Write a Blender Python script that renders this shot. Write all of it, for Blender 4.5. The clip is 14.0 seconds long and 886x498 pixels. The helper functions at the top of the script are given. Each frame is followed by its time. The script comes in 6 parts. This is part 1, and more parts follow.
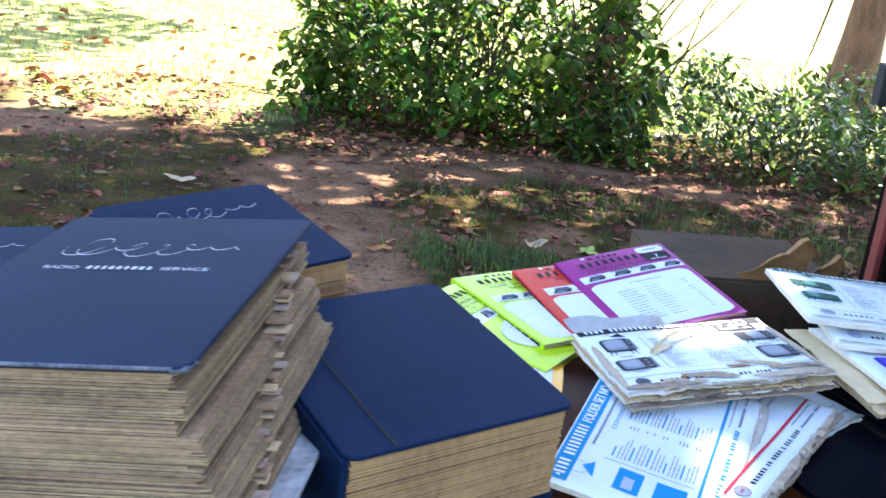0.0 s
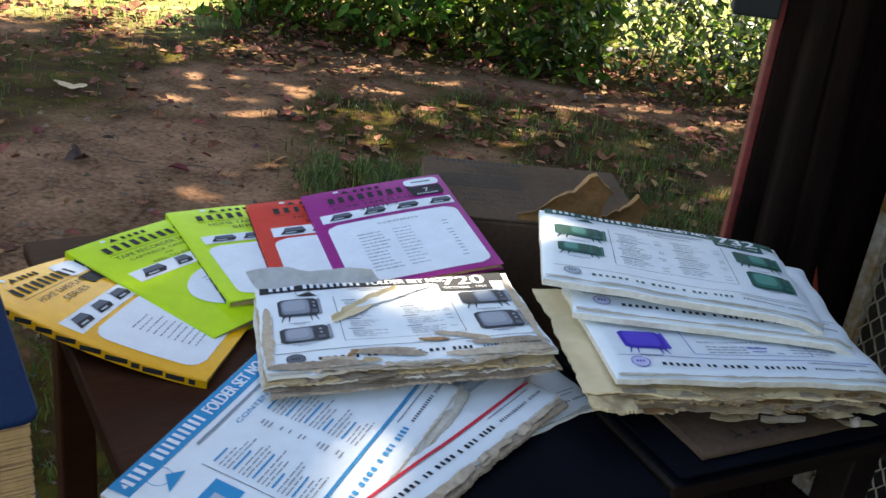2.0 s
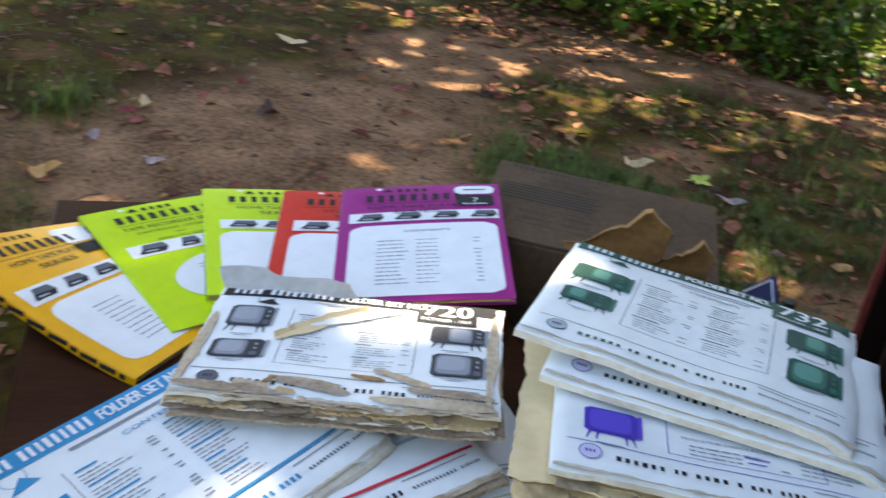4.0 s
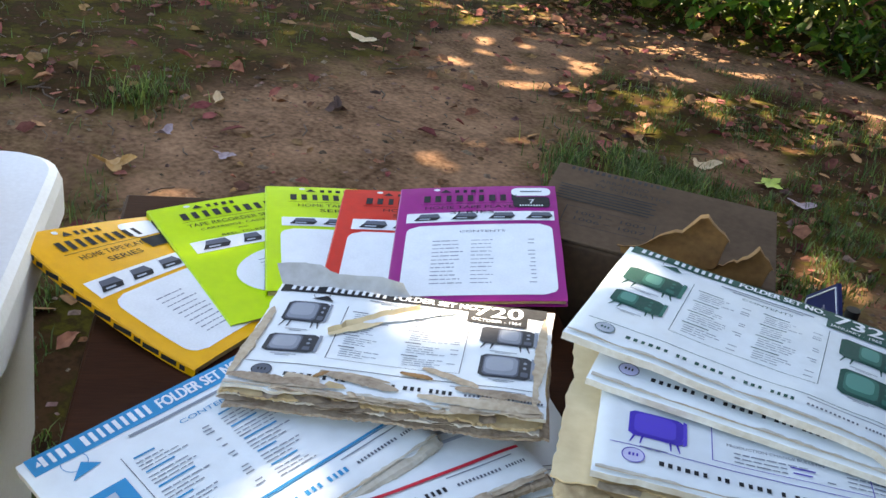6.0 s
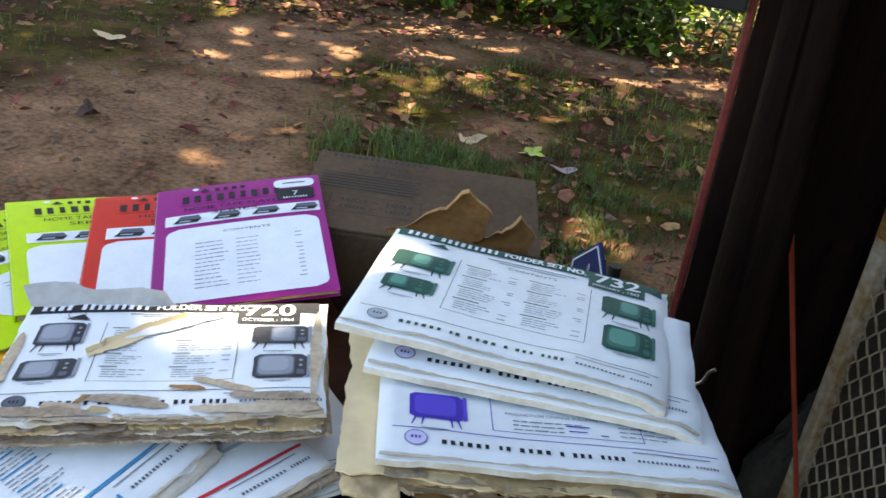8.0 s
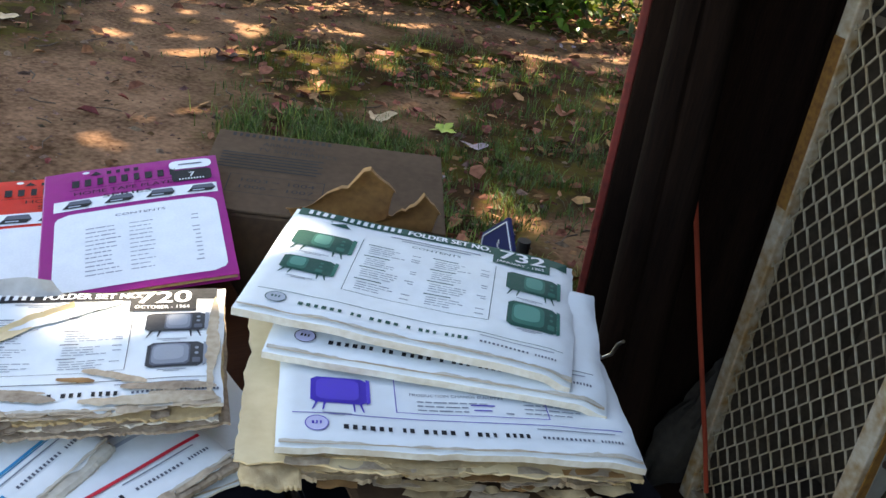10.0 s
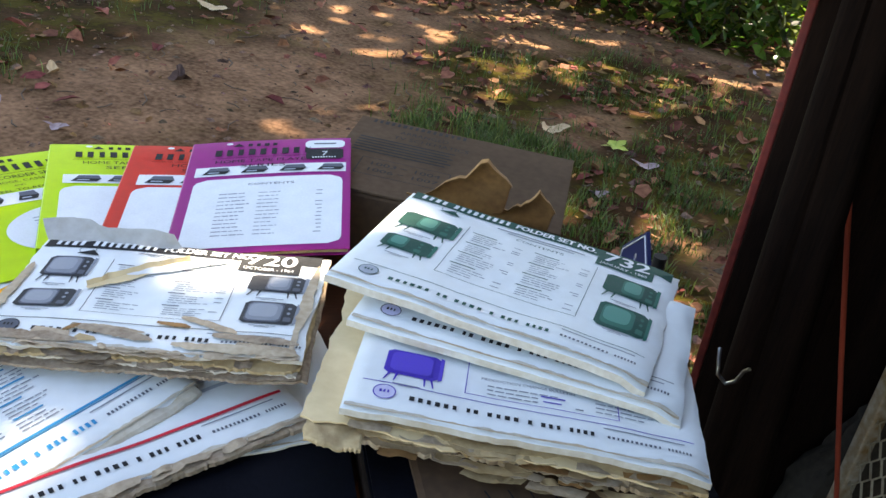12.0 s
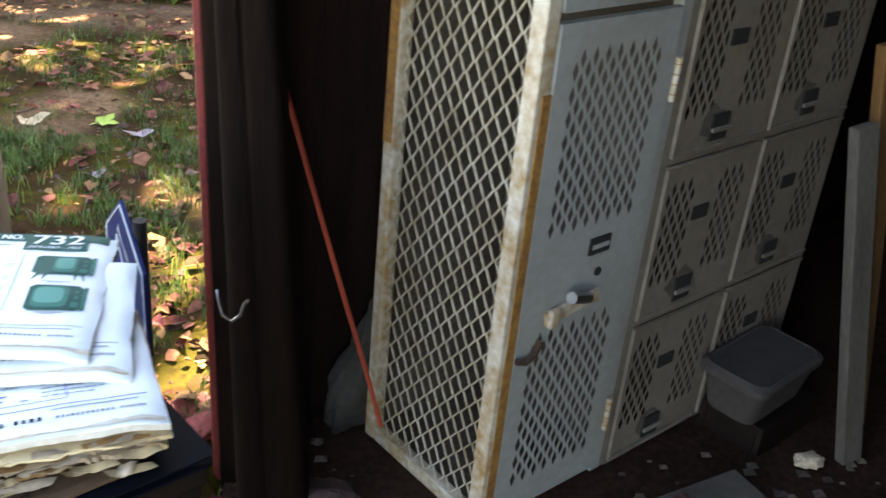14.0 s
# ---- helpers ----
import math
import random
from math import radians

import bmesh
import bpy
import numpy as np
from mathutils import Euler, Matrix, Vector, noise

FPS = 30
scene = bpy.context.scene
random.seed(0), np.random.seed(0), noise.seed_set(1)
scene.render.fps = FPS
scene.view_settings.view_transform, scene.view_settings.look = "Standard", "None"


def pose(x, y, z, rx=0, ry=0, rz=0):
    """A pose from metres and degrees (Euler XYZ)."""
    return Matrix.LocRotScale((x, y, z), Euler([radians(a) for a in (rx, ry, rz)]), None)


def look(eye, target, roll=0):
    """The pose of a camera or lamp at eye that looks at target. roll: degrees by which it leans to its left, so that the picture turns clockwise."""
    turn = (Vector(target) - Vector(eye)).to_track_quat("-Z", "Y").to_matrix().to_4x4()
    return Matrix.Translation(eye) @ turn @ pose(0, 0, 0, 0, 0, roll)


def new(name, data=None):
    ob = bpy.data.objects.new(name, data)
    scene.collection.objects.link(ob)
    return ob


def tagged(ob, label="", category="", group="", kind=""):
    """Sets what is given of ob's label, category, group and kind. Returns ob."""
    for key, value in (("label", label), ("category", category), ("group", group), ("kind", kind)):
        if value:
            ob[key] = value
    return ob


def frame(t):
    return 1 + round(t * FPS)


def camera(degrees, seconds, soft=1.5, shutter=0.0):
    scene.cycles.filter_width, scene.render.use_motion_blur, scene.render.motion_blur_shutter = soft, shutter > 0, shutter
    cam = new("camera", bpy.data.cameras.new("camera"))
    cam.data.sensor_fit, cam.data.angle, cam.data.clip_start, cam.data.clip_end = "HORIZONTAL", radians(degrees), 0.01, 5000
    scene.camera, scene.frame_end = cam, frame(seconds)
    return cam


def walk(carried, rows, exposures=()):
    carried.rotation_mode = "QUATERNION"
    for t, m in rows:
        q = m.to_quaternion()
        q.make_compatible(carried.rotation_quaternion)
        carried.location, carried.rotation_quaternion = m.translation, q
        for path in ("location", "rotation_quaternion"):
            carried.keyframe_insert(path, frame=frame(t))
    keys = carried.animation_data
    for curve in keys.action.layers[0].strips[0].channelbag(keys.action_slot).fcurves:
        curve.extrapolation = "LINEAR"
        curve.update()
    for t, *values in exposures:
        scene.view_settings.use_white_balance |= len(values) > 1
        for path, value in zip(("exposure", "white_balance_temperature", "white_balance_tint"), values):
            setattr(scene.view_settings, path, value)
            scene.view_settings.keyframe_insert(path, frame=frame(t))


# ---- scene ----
cam = camera(48.1, 14.0, shutter=0.3)
PATH = [
    (0, (0.292, -0.009, 1.226), (-0.005, 1.855, 0.566), 6.3),
    (0.5, (0.36, 0.112, 1.208), (0.134, 1.975, 0.515), 6.0),
    (1, (0.487, 0.252, 1.23), (0.274, 2.117, 0.539), 10.7),
    (1.5, (0.559, 0.314, 1.213), (0.231, 2.118, 0.416), 9.4),
    (2, (0.614, 0.332, 1.196), (0.335, 2.135, 0.376), 7.6),
    (2.5, (0.666, 0.406, 1.188), (0.32, 2.167, 0.305), 7.1),
    (3, (0.715, 0.491, 1.186), (0.309, 2.197, 0.226), 7.6),
    (3.5, (0.752, 0.539, 1.206), (0.269, 2.231, 0.254), 7.6),
    (4, (0.818, 0.552, 1.221), (0.081, 2.161, 0.289), 9.0),
    (4.2, (0.839, 0.556, 1.223), (-0.025, 2.076, 0.252), 8.0),
    (6.3, (0.835, 0.55, 1.234), (-0.012, 2.094, 0.286), 8.1),
    (6.5, (0.83, 0.55, 1.232), (0.06, 2.135, 0.287), 8.4),
    (7, (0.835, 0.55, 1.232), (0.196, 2.2, 0.299), 7.3),
    (7.5, (0.839, 0.559, 1.229), (0.302, 2.245, 0.297), 8.0),
    (8, (0.846, 0.573, 1.231), (0.384, 2.285, 0.307), 8.6),
    (8.5, (0.85, 0.582, 1.23), (0.515, 2.33, 0.318), 9.4),
    (8.7, (0.839, 0.588, 1.223), (0.547, 2.336, 0.296), 9.8),
    (10.8, (0.892, 0.601, 1.225), (0.582, 2.335, 0.277), 9.3),
    (11, (0.904, 0.608, 1.223), (0.533, 2.324, 0.265), 9.2),
    (11.5, (0.927, 0.615, 1.223), (0.409, 2.282, 0.246), 10.2),
    (12, (0.94, 0.601, 1.219), (0.295, 2.229, 0.254), 9.9),
    (12.5, (0.951, 0.601, 1.222), (0.357, 2.233, 0.231), 9.0),
    (13, (0.959, 0.594, 1.221), (0.7, 2.314, 0.234), 9.1),
    (13.2, (0.97, 0.584, 1.224), (0.821, 2.32, 0.241), 8.1),
    (13.4, (0.988, 0.584, 1.228), (0.957, 2.338, 0.267), 7.5),
    (13.5, (0.992, 0.586, 1.226), (1.029, 2.345, 0.275), 7.4),
    (14, (1.07, 0.606, 1.233), (1.258, 2.365, 0.299), 5.7),
]
EXPOSURE = [(0.0, 3.36, 6000, 14), (1.0, 2.98, 6700, 12), (1.5, 2.6, 7000, 10), (3.0, 2.8, 7800, 11), (7.0, 3.05, 7900, 11), (11.0, 3.05, 7900, 11), (12.6, 3.08, 7900, 11), (13.0, 3.40, 7900, 11), (13.5, 3.7, 8100, 11), (14.0, 4.3, 8000, 13)]
SIZE = 1.13                          # the plan below is drawn at 1 : 1.13; lockers 0.305 m wide, magazines 216 by 279 mm
walk(cam, [(t, look(Vector(eye) * SIZE, Vector(target) * SIZE, roll)) for t, eye, target, roll in PATH], EXPOSURE)

# ---- light ----
world = bpy.data.worlds.new("sky")
scene.world = world
world.use_nodes = True
SUN_EL, SUN_AZ = 47.0, 12.0       # degrees above the horizon; degrees from +y towards +x
wn = world.node_tree.nodes
sky = wn.new("ShaderNodeTexSky")
sky.sky_type = "NISHITA"
sky.sun_disc = False
sky.sun_elevation = radians(SUN_EL)
sky.sun_rotation = radians(SUN_AZ)
world.node_tree.links.new(sky.outputs[0], wn["Background"].inputs[0])
wn["Background"].inputs[1].default_value = 0.10
sun = new("sun", bpy.data.lights.new("sun", "SUN"))
sun.data.energy = 5.0
sun.data.angle = radians(0.6)
sun.data.color = (1.0, 0.93, 0.82)
sun.matrix_world = look((0, 0, 10), (-math.sin(radians(SUN_AZ)) * 10, -math.cos(radians(SUN_AZ)) * 10, 10 - 10 * math.tan(radians(SUN_EL))))

# ---- helpers of this scene ----


def mat(name, col, col2=None, rough=0.7, scale=8.0, fine=90.0, bump=0.1, metal=0.0, spec=0.4, vary=0.0, stretch=(1, 1, 1), amount=0.6, translucent=0.0, coords="Object"):
    """A surface of two tones: broad patches and fine grain, with relief."""
    m = bpy.data.materials.new(name)
    m.use_nodes = True
    n, l = m.node_tree.nodes, m.node_tree.links
    b = n["Principled BSDF"]
    col2 = col2 or tuple(c * 0.7 for c in col)
    tc = n.new("ShaderNodeTexCoord")
    mp = n.new("ShaderNodeMapping")
    mp.inputs["Scale"].default_value = stretch
    l.new(tc.outputs[coords], mp.inputs["Vector"])
    big, small = n.new("ShaderNodeTexNoise"), n.new("ShaderNodeTexNoise")
    for node, sc, det in ((big, scale, 4), (small, fine, 6)):
        node.inputs["Scale"].default_value = sc
        node.inputs["Detail"].default_value = det
        l.new(mp.outputs[0], node.inputs["Vector"])
    add = n.new("ShaderNodeMath")
    add.operation = "MULTIPLY_ADD"
    add.inputs[1].default_value = 0.5
    half = n.new("ShaderNodeMath")
    half.operation = "MULTIPLY"
    half.inputs[1].default_value = 0.5
    l.new(big.outputs["Fac"], half.inputs[0])
    l.new(small.outputs["Fac"], add.inputs[0])
    l.new(half.outputs[0], add.inputs[2])
    ramp = n.new("ShaderNodeValToRGB")
    ramp.color_ramp.elements[0].position = 0.5 - 0.25 * amount
    ramp.color_ramp.elements[1].position = 0.5 + 0.25 * amount
    ramp.color_ramp.elements[0].color = (*col2, 1)
    ramp.color_ramp.elements[1].color = (*col, 1)
    l.new(add.outputs[0], ramp.inputs[0])
    out = ramp.outputs[0]
    if vary:
        hs = n.new("ShaderNodeHueSaturation")
        geo = n.new("ShaderNodeNewGeometry")
        mr = n.new("ShaderNodeMapRange")
        mr.inputs["To Min"].default_value = 1 - vary
        mr.inputs["To Max"].default_value = 1 + vary
        l.new(geo.outputs["Random Per Island"], mr.inputs[0])
        l.new(mr.outputs[0], hs.inputs["Value"])
        mr2 = n.new("ShaderNodeMapRange")
        mr2.inputs["To Min"].default_value = 0.5 - 0.07 * vary
        mr2.inputs["To Max"].default_value = 0.5 + 0.05 * vary
        wh = n.new("ShaderNodeTexWhiteNoise")
        wh.noise_dimensions = "1D"
        l.new(geo.outputs["Random Per Island"], wh.inputs["W"])
        l.new(wh.outputs[0], mr2.inputs[0])
        l.new(mr2.outputs[0], hs.inputs["Hue"])
        l.new(out, hs.inputs["Color"])
        out = hs.outputs[0]
    l.new(out, b.inputs["Base Color"])
    b.inputs["Roughness"].default_value = rough
    b.inputs["Metallic"].default_value = metal
    b.inputs["Specular IOR Level"].default_value = spec
    if bump:
        bp = n.new("ShaderNodeBump")
        bp.inputs["Strength"].default_value = bump
        bp.inputs["Distance"].default_value = 0.004
        l.new(add.outputs[0], bp.inputs["Height"])
        l.new(bp.outputs[0], b.inputs["Normal"])
    if translucent:
        tr = n.new("ShaderNodeBsdfTranslucent")
        mx = n.new("ShaderNodeMixShader")
        mx.inputs[0].default_value = translucent
        l.new(out, tr.inputs[0])
        l.new(b.outputs[0], mx.inputs[1])
        l.new(tr.outputs[0], mx.inputs[2])
        l.new(mx.outputs[0], n["Material Output"].inputs[0])
    return m


def ink(name, col):
    return mat(name, col, tuple(c * 0.8 + 0.03 for c in col), rough=0.7, scale=40, fine=400, bump=0.0, amount=1.0, spec=0.12)


def thing(name, m, label, category, group="", kind=""):
    ob = new(name)
    ob.matrix_world = Matrix.Scale(SIZE, 4) @ m
    ob.empty_display_size = 0.05
    return tagged(ob, label, category, group, kind)


def part(name, data, material, parent, label="", smooth=False):
    """One mesh under a thing or a part, from a bmesh or from (verts, faces)."""
    me = bpy.data.meshes.new(name)
    if isinstance(data, tuple):
        me.from_pydata([tuple(v) for v in data[0]], [], data[1])
    else:
        data.to_mesh(me)
        data.free()
    me.materials.append(material)
    if smooth:
        me.polygons.foreach_set("use_smooth", [True] * len(me.polygons))
        me.set_sharp_from_angle(angle=radians(38))
    ob = new(name, me)
    ob.parent = parent
    if label:
        tagged(ob, label)
    return ob


def solo(name, data, material, label, category, m=None, kind="", group="", smooth=False):
    ob = part(name, data, material, None, "", smooth)
    ob.matrix_world = Matrix.Scale(SIZE, 4) @ (m or Matrix())
    return tagged(ob, label, category, group, kind)


def box(bm, x0, x1, y0, y1, z0, z1, bevel=0.0, m=None):
    vs = [bm.verts.new((x, y, z)) for z in (z0, z1) for y in (y0, y1) for x in (x0, x1)]
    fs = [bm.faces.new([vs[i] for i in f]) for f in ((0, 2, 3, 1), (4, 5, 7, 6), (0, 1, 5, 4), (2, 6, 7, 3), (0, 4, 6, 2), (1, 3, 7, 5))]
    if bevel:
        es = list({e for f in fs for e in f.edges})
        r = bmesh.ops.bevel(bm, geom=es, offset=bevel, segments=2, affect="EDGES", profile=0.5)
        vs = list({v for f in r["faces"] for v in f.verts} | {v for v in vs if v.is_valid})
    if m:
        bmesh.ops.transform(bm, matrix=m, verts=vs)
    return vs


def boxed(x0, x1, y0, y1, z0, z1, bevel=0.0, m=None):
    bm = bmesh.new()
    box(bm, x0, x1, y0, y1, z0, z1, bevel, m)
    return bm


def tube(points, radius, sides=8, taper=None):
    """A round bar along points."""
    vs, fs = [], []
    pts = [Vector(p) for p in points]
    for i, p in enumerate(pts):
        d = (pts[min(i + 1, len(pts) - 1)] - pts[max(i - 1, 0)]).normalized()
        a = d.orthogonal().normalized() if i == 0 else (a - d * a.dot(d)).normalized()
        b = d.cross(a)
        r = radius if taper is None else radius + (taper - radius) * i / (len(pts) - 1)
        vs += [p + r * (math.cos(k * math.tau / sides) * a + math.sin(k * math.tau / sides) * b) for k in range(sides)]
    for i in range(len(pts) - 1):
        for k in range(sides):
            fs.append((i * sides + k, i * sides + (k + 1) % sides, (i + 1) * sides + (k + 1) % sides, (i + 1) * sides + k))
    fs.append(tuple(range(sides))[::-1])
    fs.append(tuple((len(pts) - 1) * sides + k for k in range(sides)))
    return vs, fs


def joined(*meshes):
    vs, fs = [], []
    for v, f in meshes:
        o = len(vs)
        vs += list(v)
        fs += [tuple(i + o for i in face) for face in f]
    return vs, fs


# ---- materials ----
PAPER = mat("white_paper", (0.79, 0.83, 0.84), (0.67, 0.68, 0.66), rough=0.75, scale=9, fine=60, bump=0.3, amount=1.4)
OLD_PAPER = mat("aged_paper", (0.62, 0.47, 0.27), (0.33, 0.21, 0.09), rough=0.85, scale=22, fine=160, bump=0.3, amount=1.1)
WORN_PAPER = mat("worn_grey_paper", (0.58, 0.46, 0.33), (0.28, 0.195, 0.12), rough=0.85, scale=35, fine=190, bump=0.4, amount=0.9)
MANILA = mat("manila_paper", (0.82, 0.65, 0.39), (0.64, 0.47, 0.25), rough=0.8, scale=10, fine=90, bump=0.25, amount=1.2)
KRAFT = mat("kraft_card", (0.36, 0.185, 0.065), (0.19, 0.095, 0.035), rough=0.85, scale=14, fine=120, bump=0.3)
CARTON = mat("grey_brown_carton", (0.128, 0.084, 0.055), (0.066, 0.042, 0.027), spec=0.03, rough=0.9, scale=7, fine=110, bump=0.2, amount=1.2)
CARTON_SIDE = mat("carton_side_card", (0.10, 0.055, 0.028), (0.06, 0.032, 0.016), rough=0.85, scale=8, fine=110, bump=0.2)
WHITE = ink("white_print", (0.80, 0.82, 0.83))
BLACK = ink("black_print", (0.012, 0.012, 0.014))
GREY = ink("grey_print", (0.10, 0.11, 0.14))
PALE_TUBE = ink("pale_grey_print", (0.33, 0.35, 0.39))
SOFT_BLACK = ink("soft_black_print", (0.035, 0.036, 0.042))
FAINT = ink("faded_grey_print", (0.25, 0.27, 0.31))
SOILED = mat("soiled_paper", (0.60, 0.56, 0.48), (0.40, 0.33, 0.24), rough=0.85, scale=40, fine=160, bump=0.3, amount=1.0)
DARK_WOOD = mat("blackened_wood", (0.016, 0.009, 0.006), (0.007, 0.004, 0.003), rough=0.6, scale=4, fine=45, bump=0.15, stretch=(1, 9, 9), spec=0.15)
LIGHT_GREY = ink("light_grey_print", (0.42, 0.46, 0.52))
GREEN = ink("green_print", (0.006, 0.075, 0.055))
GREEN_MID = ink("mid_green_print", (0.022, 0.15, 0.11))
BLUE = ink("blue_print", (0.012, 0.26, 0.50))
TEAL_PALE = ink("pale_green_print", (0.08, 0.28, 0.22))
VIOLET = ink("violet_print", (0.06, 0.03, 0.42))
VIOLET_MID = ink("mid_violet_print", (0.10, 0.06, 0.55))
VIOLET_PALE = ink("pale_violet_print", (0.60, 0.57, 0.76))
RED_INK = ink("red_print", (0.62, 0.02, 0.04))
LIME = mat("lime_cover", (0.53, 0.74, 0.008), (0.46, 0.66, 0.01), rough=0.35, scale=6, fine=70, bump=0.03)
YELLOW = mat("orange_yellow_cover", (0.88, 0.44, 0.004), (0.78, 0.36, 0.004), rough=0.4, scale=6, fine=70, bump=0.03)
RED = mat("red_cover", (0.68, 0.018, 0.008), (0.55, 0.014, 0.008), rough=0.4, scale=6, fine=70, bump=0.03)
PURPLE = mat("magenta_purple_cover", (0.345, 0.011, 0.195), (0.29, 0.010, 0.165), rough=0.35, scale=6, fine=70, bump=0.03)
NAVY = mat("navy_bookcloth", (0.0100, 0.0235, 0.062), (0.004, 0.0095, 0.024), rough=0.62, scale=9, fine=220, bump=0.14, amount=1.2, spec=0.08)
NAVY.node_tree.nodes["Principled BSDF"].inputs["Specular Tint"].default_value = (0.4, 0.6, 1.0, 1)
NAVY_WORN = mat("worn_cover_edge", (0.16, 0.17, 0.19), (0.03, 0.035, 0.05), rough=0.8, scale=60, fine=260, bump=0.2)
PAGES = mat("tan_pages", (0.50, 0.305, 0.125), (0.27, 0.155, 0.070), rough=0.9, scale=14, fine=140, bump=0.3, stretch=(1, 1, 0.5), vary=0.08, amount=0.8)
PAGES_GREY = mat("grey_brown_pages", (0.36, 0.28, 0.20), (0.17, 0.12, 0.08), rough=0.9, scale=20, fine=150, bump=0.4, stretch=(1, 1, 5), vary=0.35)
PAGES_OLD = mat("brown_edged_pages", (0.41, 0.28, 0.145), (0.14, 0.088, 0.046), rough=0.9, scale=16, fine=150, bump=0.4, stretch=(1, 1, 2.5), vary=0.2, amount=0.8)
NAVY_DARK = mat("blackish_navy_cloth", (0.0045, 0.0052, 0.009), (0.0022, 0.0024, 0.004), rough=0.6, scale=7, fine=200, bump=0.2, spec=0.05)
SILVER = mat("silver_stamping", (0.55, 0.58, 0.62), (0.38, 0.40, 0.45), rough=0.4, metal=0.3, bump=0)
WOOD = mat("dark_varnished_wood", (0.062, 0.021, 0.009), (0.022, 0.008, 0.004), spec=0.05, rough=0.5, scale=4, fine=45, bump=0.12, stretch=(1, 9, 9), amount=1.0)
WHITE_PLASTIC = mat("white_plastic", (0.74, 0.76, 0.78), (0.66, 0.67, 0.68), rough=0.45, scale=5, fine=200, bump=0.05)
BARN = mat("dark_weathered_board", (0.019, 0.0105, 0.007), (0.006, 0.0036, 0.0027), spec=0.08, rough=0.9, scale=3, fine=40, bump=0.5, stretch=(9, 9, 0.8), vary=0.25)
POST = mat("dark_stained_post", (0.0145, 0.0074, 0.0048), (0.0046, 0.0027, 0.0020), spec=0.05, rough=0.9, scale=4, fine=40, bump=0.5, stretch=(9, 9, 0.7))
RED_PAINT = mat("faded_red_paint", (0.22, 0.025, 0.016), (0.11, 0.014, 0.010), rough=0.7, scale=10, fine=80, bump=0.25)
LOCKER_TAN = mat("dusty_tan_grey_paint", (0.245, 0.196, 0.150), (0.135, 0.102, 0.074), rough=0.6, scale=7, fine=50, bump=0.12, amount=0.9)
LOCKER = mat("grey_locker_paint", (0.355, 0.350, 0.325), (0.235, 0.218, 0.185), rough=0.55, scale=5, fine=60, bump=0.08, amount=1.0)
# locker insides: darkened colour stands in for the shade behind slots and mesh
LOCKER_IN = mat("shaded_locker_inside", (0.098, 0.073, 0.053), (0.054, 0.038, 0.026), rough=0.9, bump=0.1)
LOCKER_WHITE = mat("rust_stained_cream_paint", (0.58, 0.52, 0.42), (0.31, 0.17, 0.055), rough=0.6, scale=9, fine=60, bump=0.2, amount=0.55)
RUST = mat("rusted_steel", (0.36, 0.17, 0.035), (0.17, 0.07, 0.02), rough=0.85, scale=14, fine=110, bump=0.3)
MESH = mat("dirty_cream_wire", (0.47, 0.40, 0.29), (0.26, 0.185, 0.105), rough=0.6, scale=9, fine=90, bump=0.1)
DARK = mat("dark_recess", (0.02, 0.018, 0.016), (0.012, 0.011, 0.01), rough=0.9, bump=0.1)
STEEL = mat("zinc_plated_steel", (0.6, 0.6, 0.6), (0.45, 0.45, 0.45), rough=0.3, metal=1.0, bump=0.02)
ROPE = mat("orange_red_cord", (0.44, 0.06, 0.025), (0.28, 0.035, 0.015), rough=0.8, fine=500, bump=0.3)
GREY_BOARD = mat("grey_weathered_board", (0.12, 0.098, 0.078), (0.055, 0.044, 0.035), rough=0.9, scale=3, fine=50, bump=0.4, stretch=(7, 7, 1))
SACK = mat("dusty_grey_sack", (0.050, 0.042, 0.035), (0.026, 0.021, 0.017), rough=0.9, scale=9, fine=80, bump=0.4)
# bin and floor colours are lowered to carry the shade inside the shed
BIN = mat("dusty_smoky_plastic", (0.066, 0.052, 0.046), (0.036, 0.027, 0.023), rough=0.75, scale=5, fine=60, bump=0.1)
FLOOR = mat("dusty_shaded_floor", (0.052, 0.026, 0.017), (0.018, 0.009, 0.006), spec=0.05, rough=0.95, scale=5, fine=70, bump=0.6)
BARK = mat("rough_bark", (0.16, 0.085, 0.055), (0.06, 0.035, 0.025), rough=0.95, scale=6, fine=40, bump=0.8, stretch=(3, 3, 0.8))
LEAF = mat("green_leaf", (0.095, 0.165, 0.018), (0.03, 0.065, 0.009), rough=0.5, scale=3, fine=30, bump=0.0, vary=0.8, translucent=0.5, spec=0.2)
SHRUB = mat("sunny_shrub_leaf", (0.092, 0.150, 0.021), (0.030, 0.058, 0.010), rough=0.36, scale=3, fine=30, bump=0.0, vary=0.85, translucent=0.5, spec=0.4)
SHADE_CANOPY = mat("shade_crown_leaf", (0.07, 0.12, 0.02), (0.04, 0.08, 0.012), rough=0.5, scale=3, fine=30, bump=0.0, vary=0.4, translucent=0.3)
TWIG = mat("thin_brown_twig", (0.09, 0.06, 0.04), (0.05, 0.03, 0.02), rough=0.9, bump=0.2)
# lawn blades lighter than the near grass: sun brightness put into the colour
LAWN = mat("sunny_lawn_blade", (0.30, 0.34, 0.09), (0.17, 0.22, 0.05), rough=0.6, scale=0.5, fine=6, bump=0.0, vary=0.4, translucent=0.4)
GRASS = mat("grass_blade", (0.072, 0.118, 0.020), (0.026, 0.050, 0.010), rough=0.6, scale=2, fine=30, bump=0.0, vary=0.5, translucent=0.35)
LITTER = mat("dry_leaf", (0.25, 0.115, 0.058), (0.085, 0.034, 0.018), rough=0.85, scale=9, fine=60, bump=0.1, vary=0.6, spec=0.1)
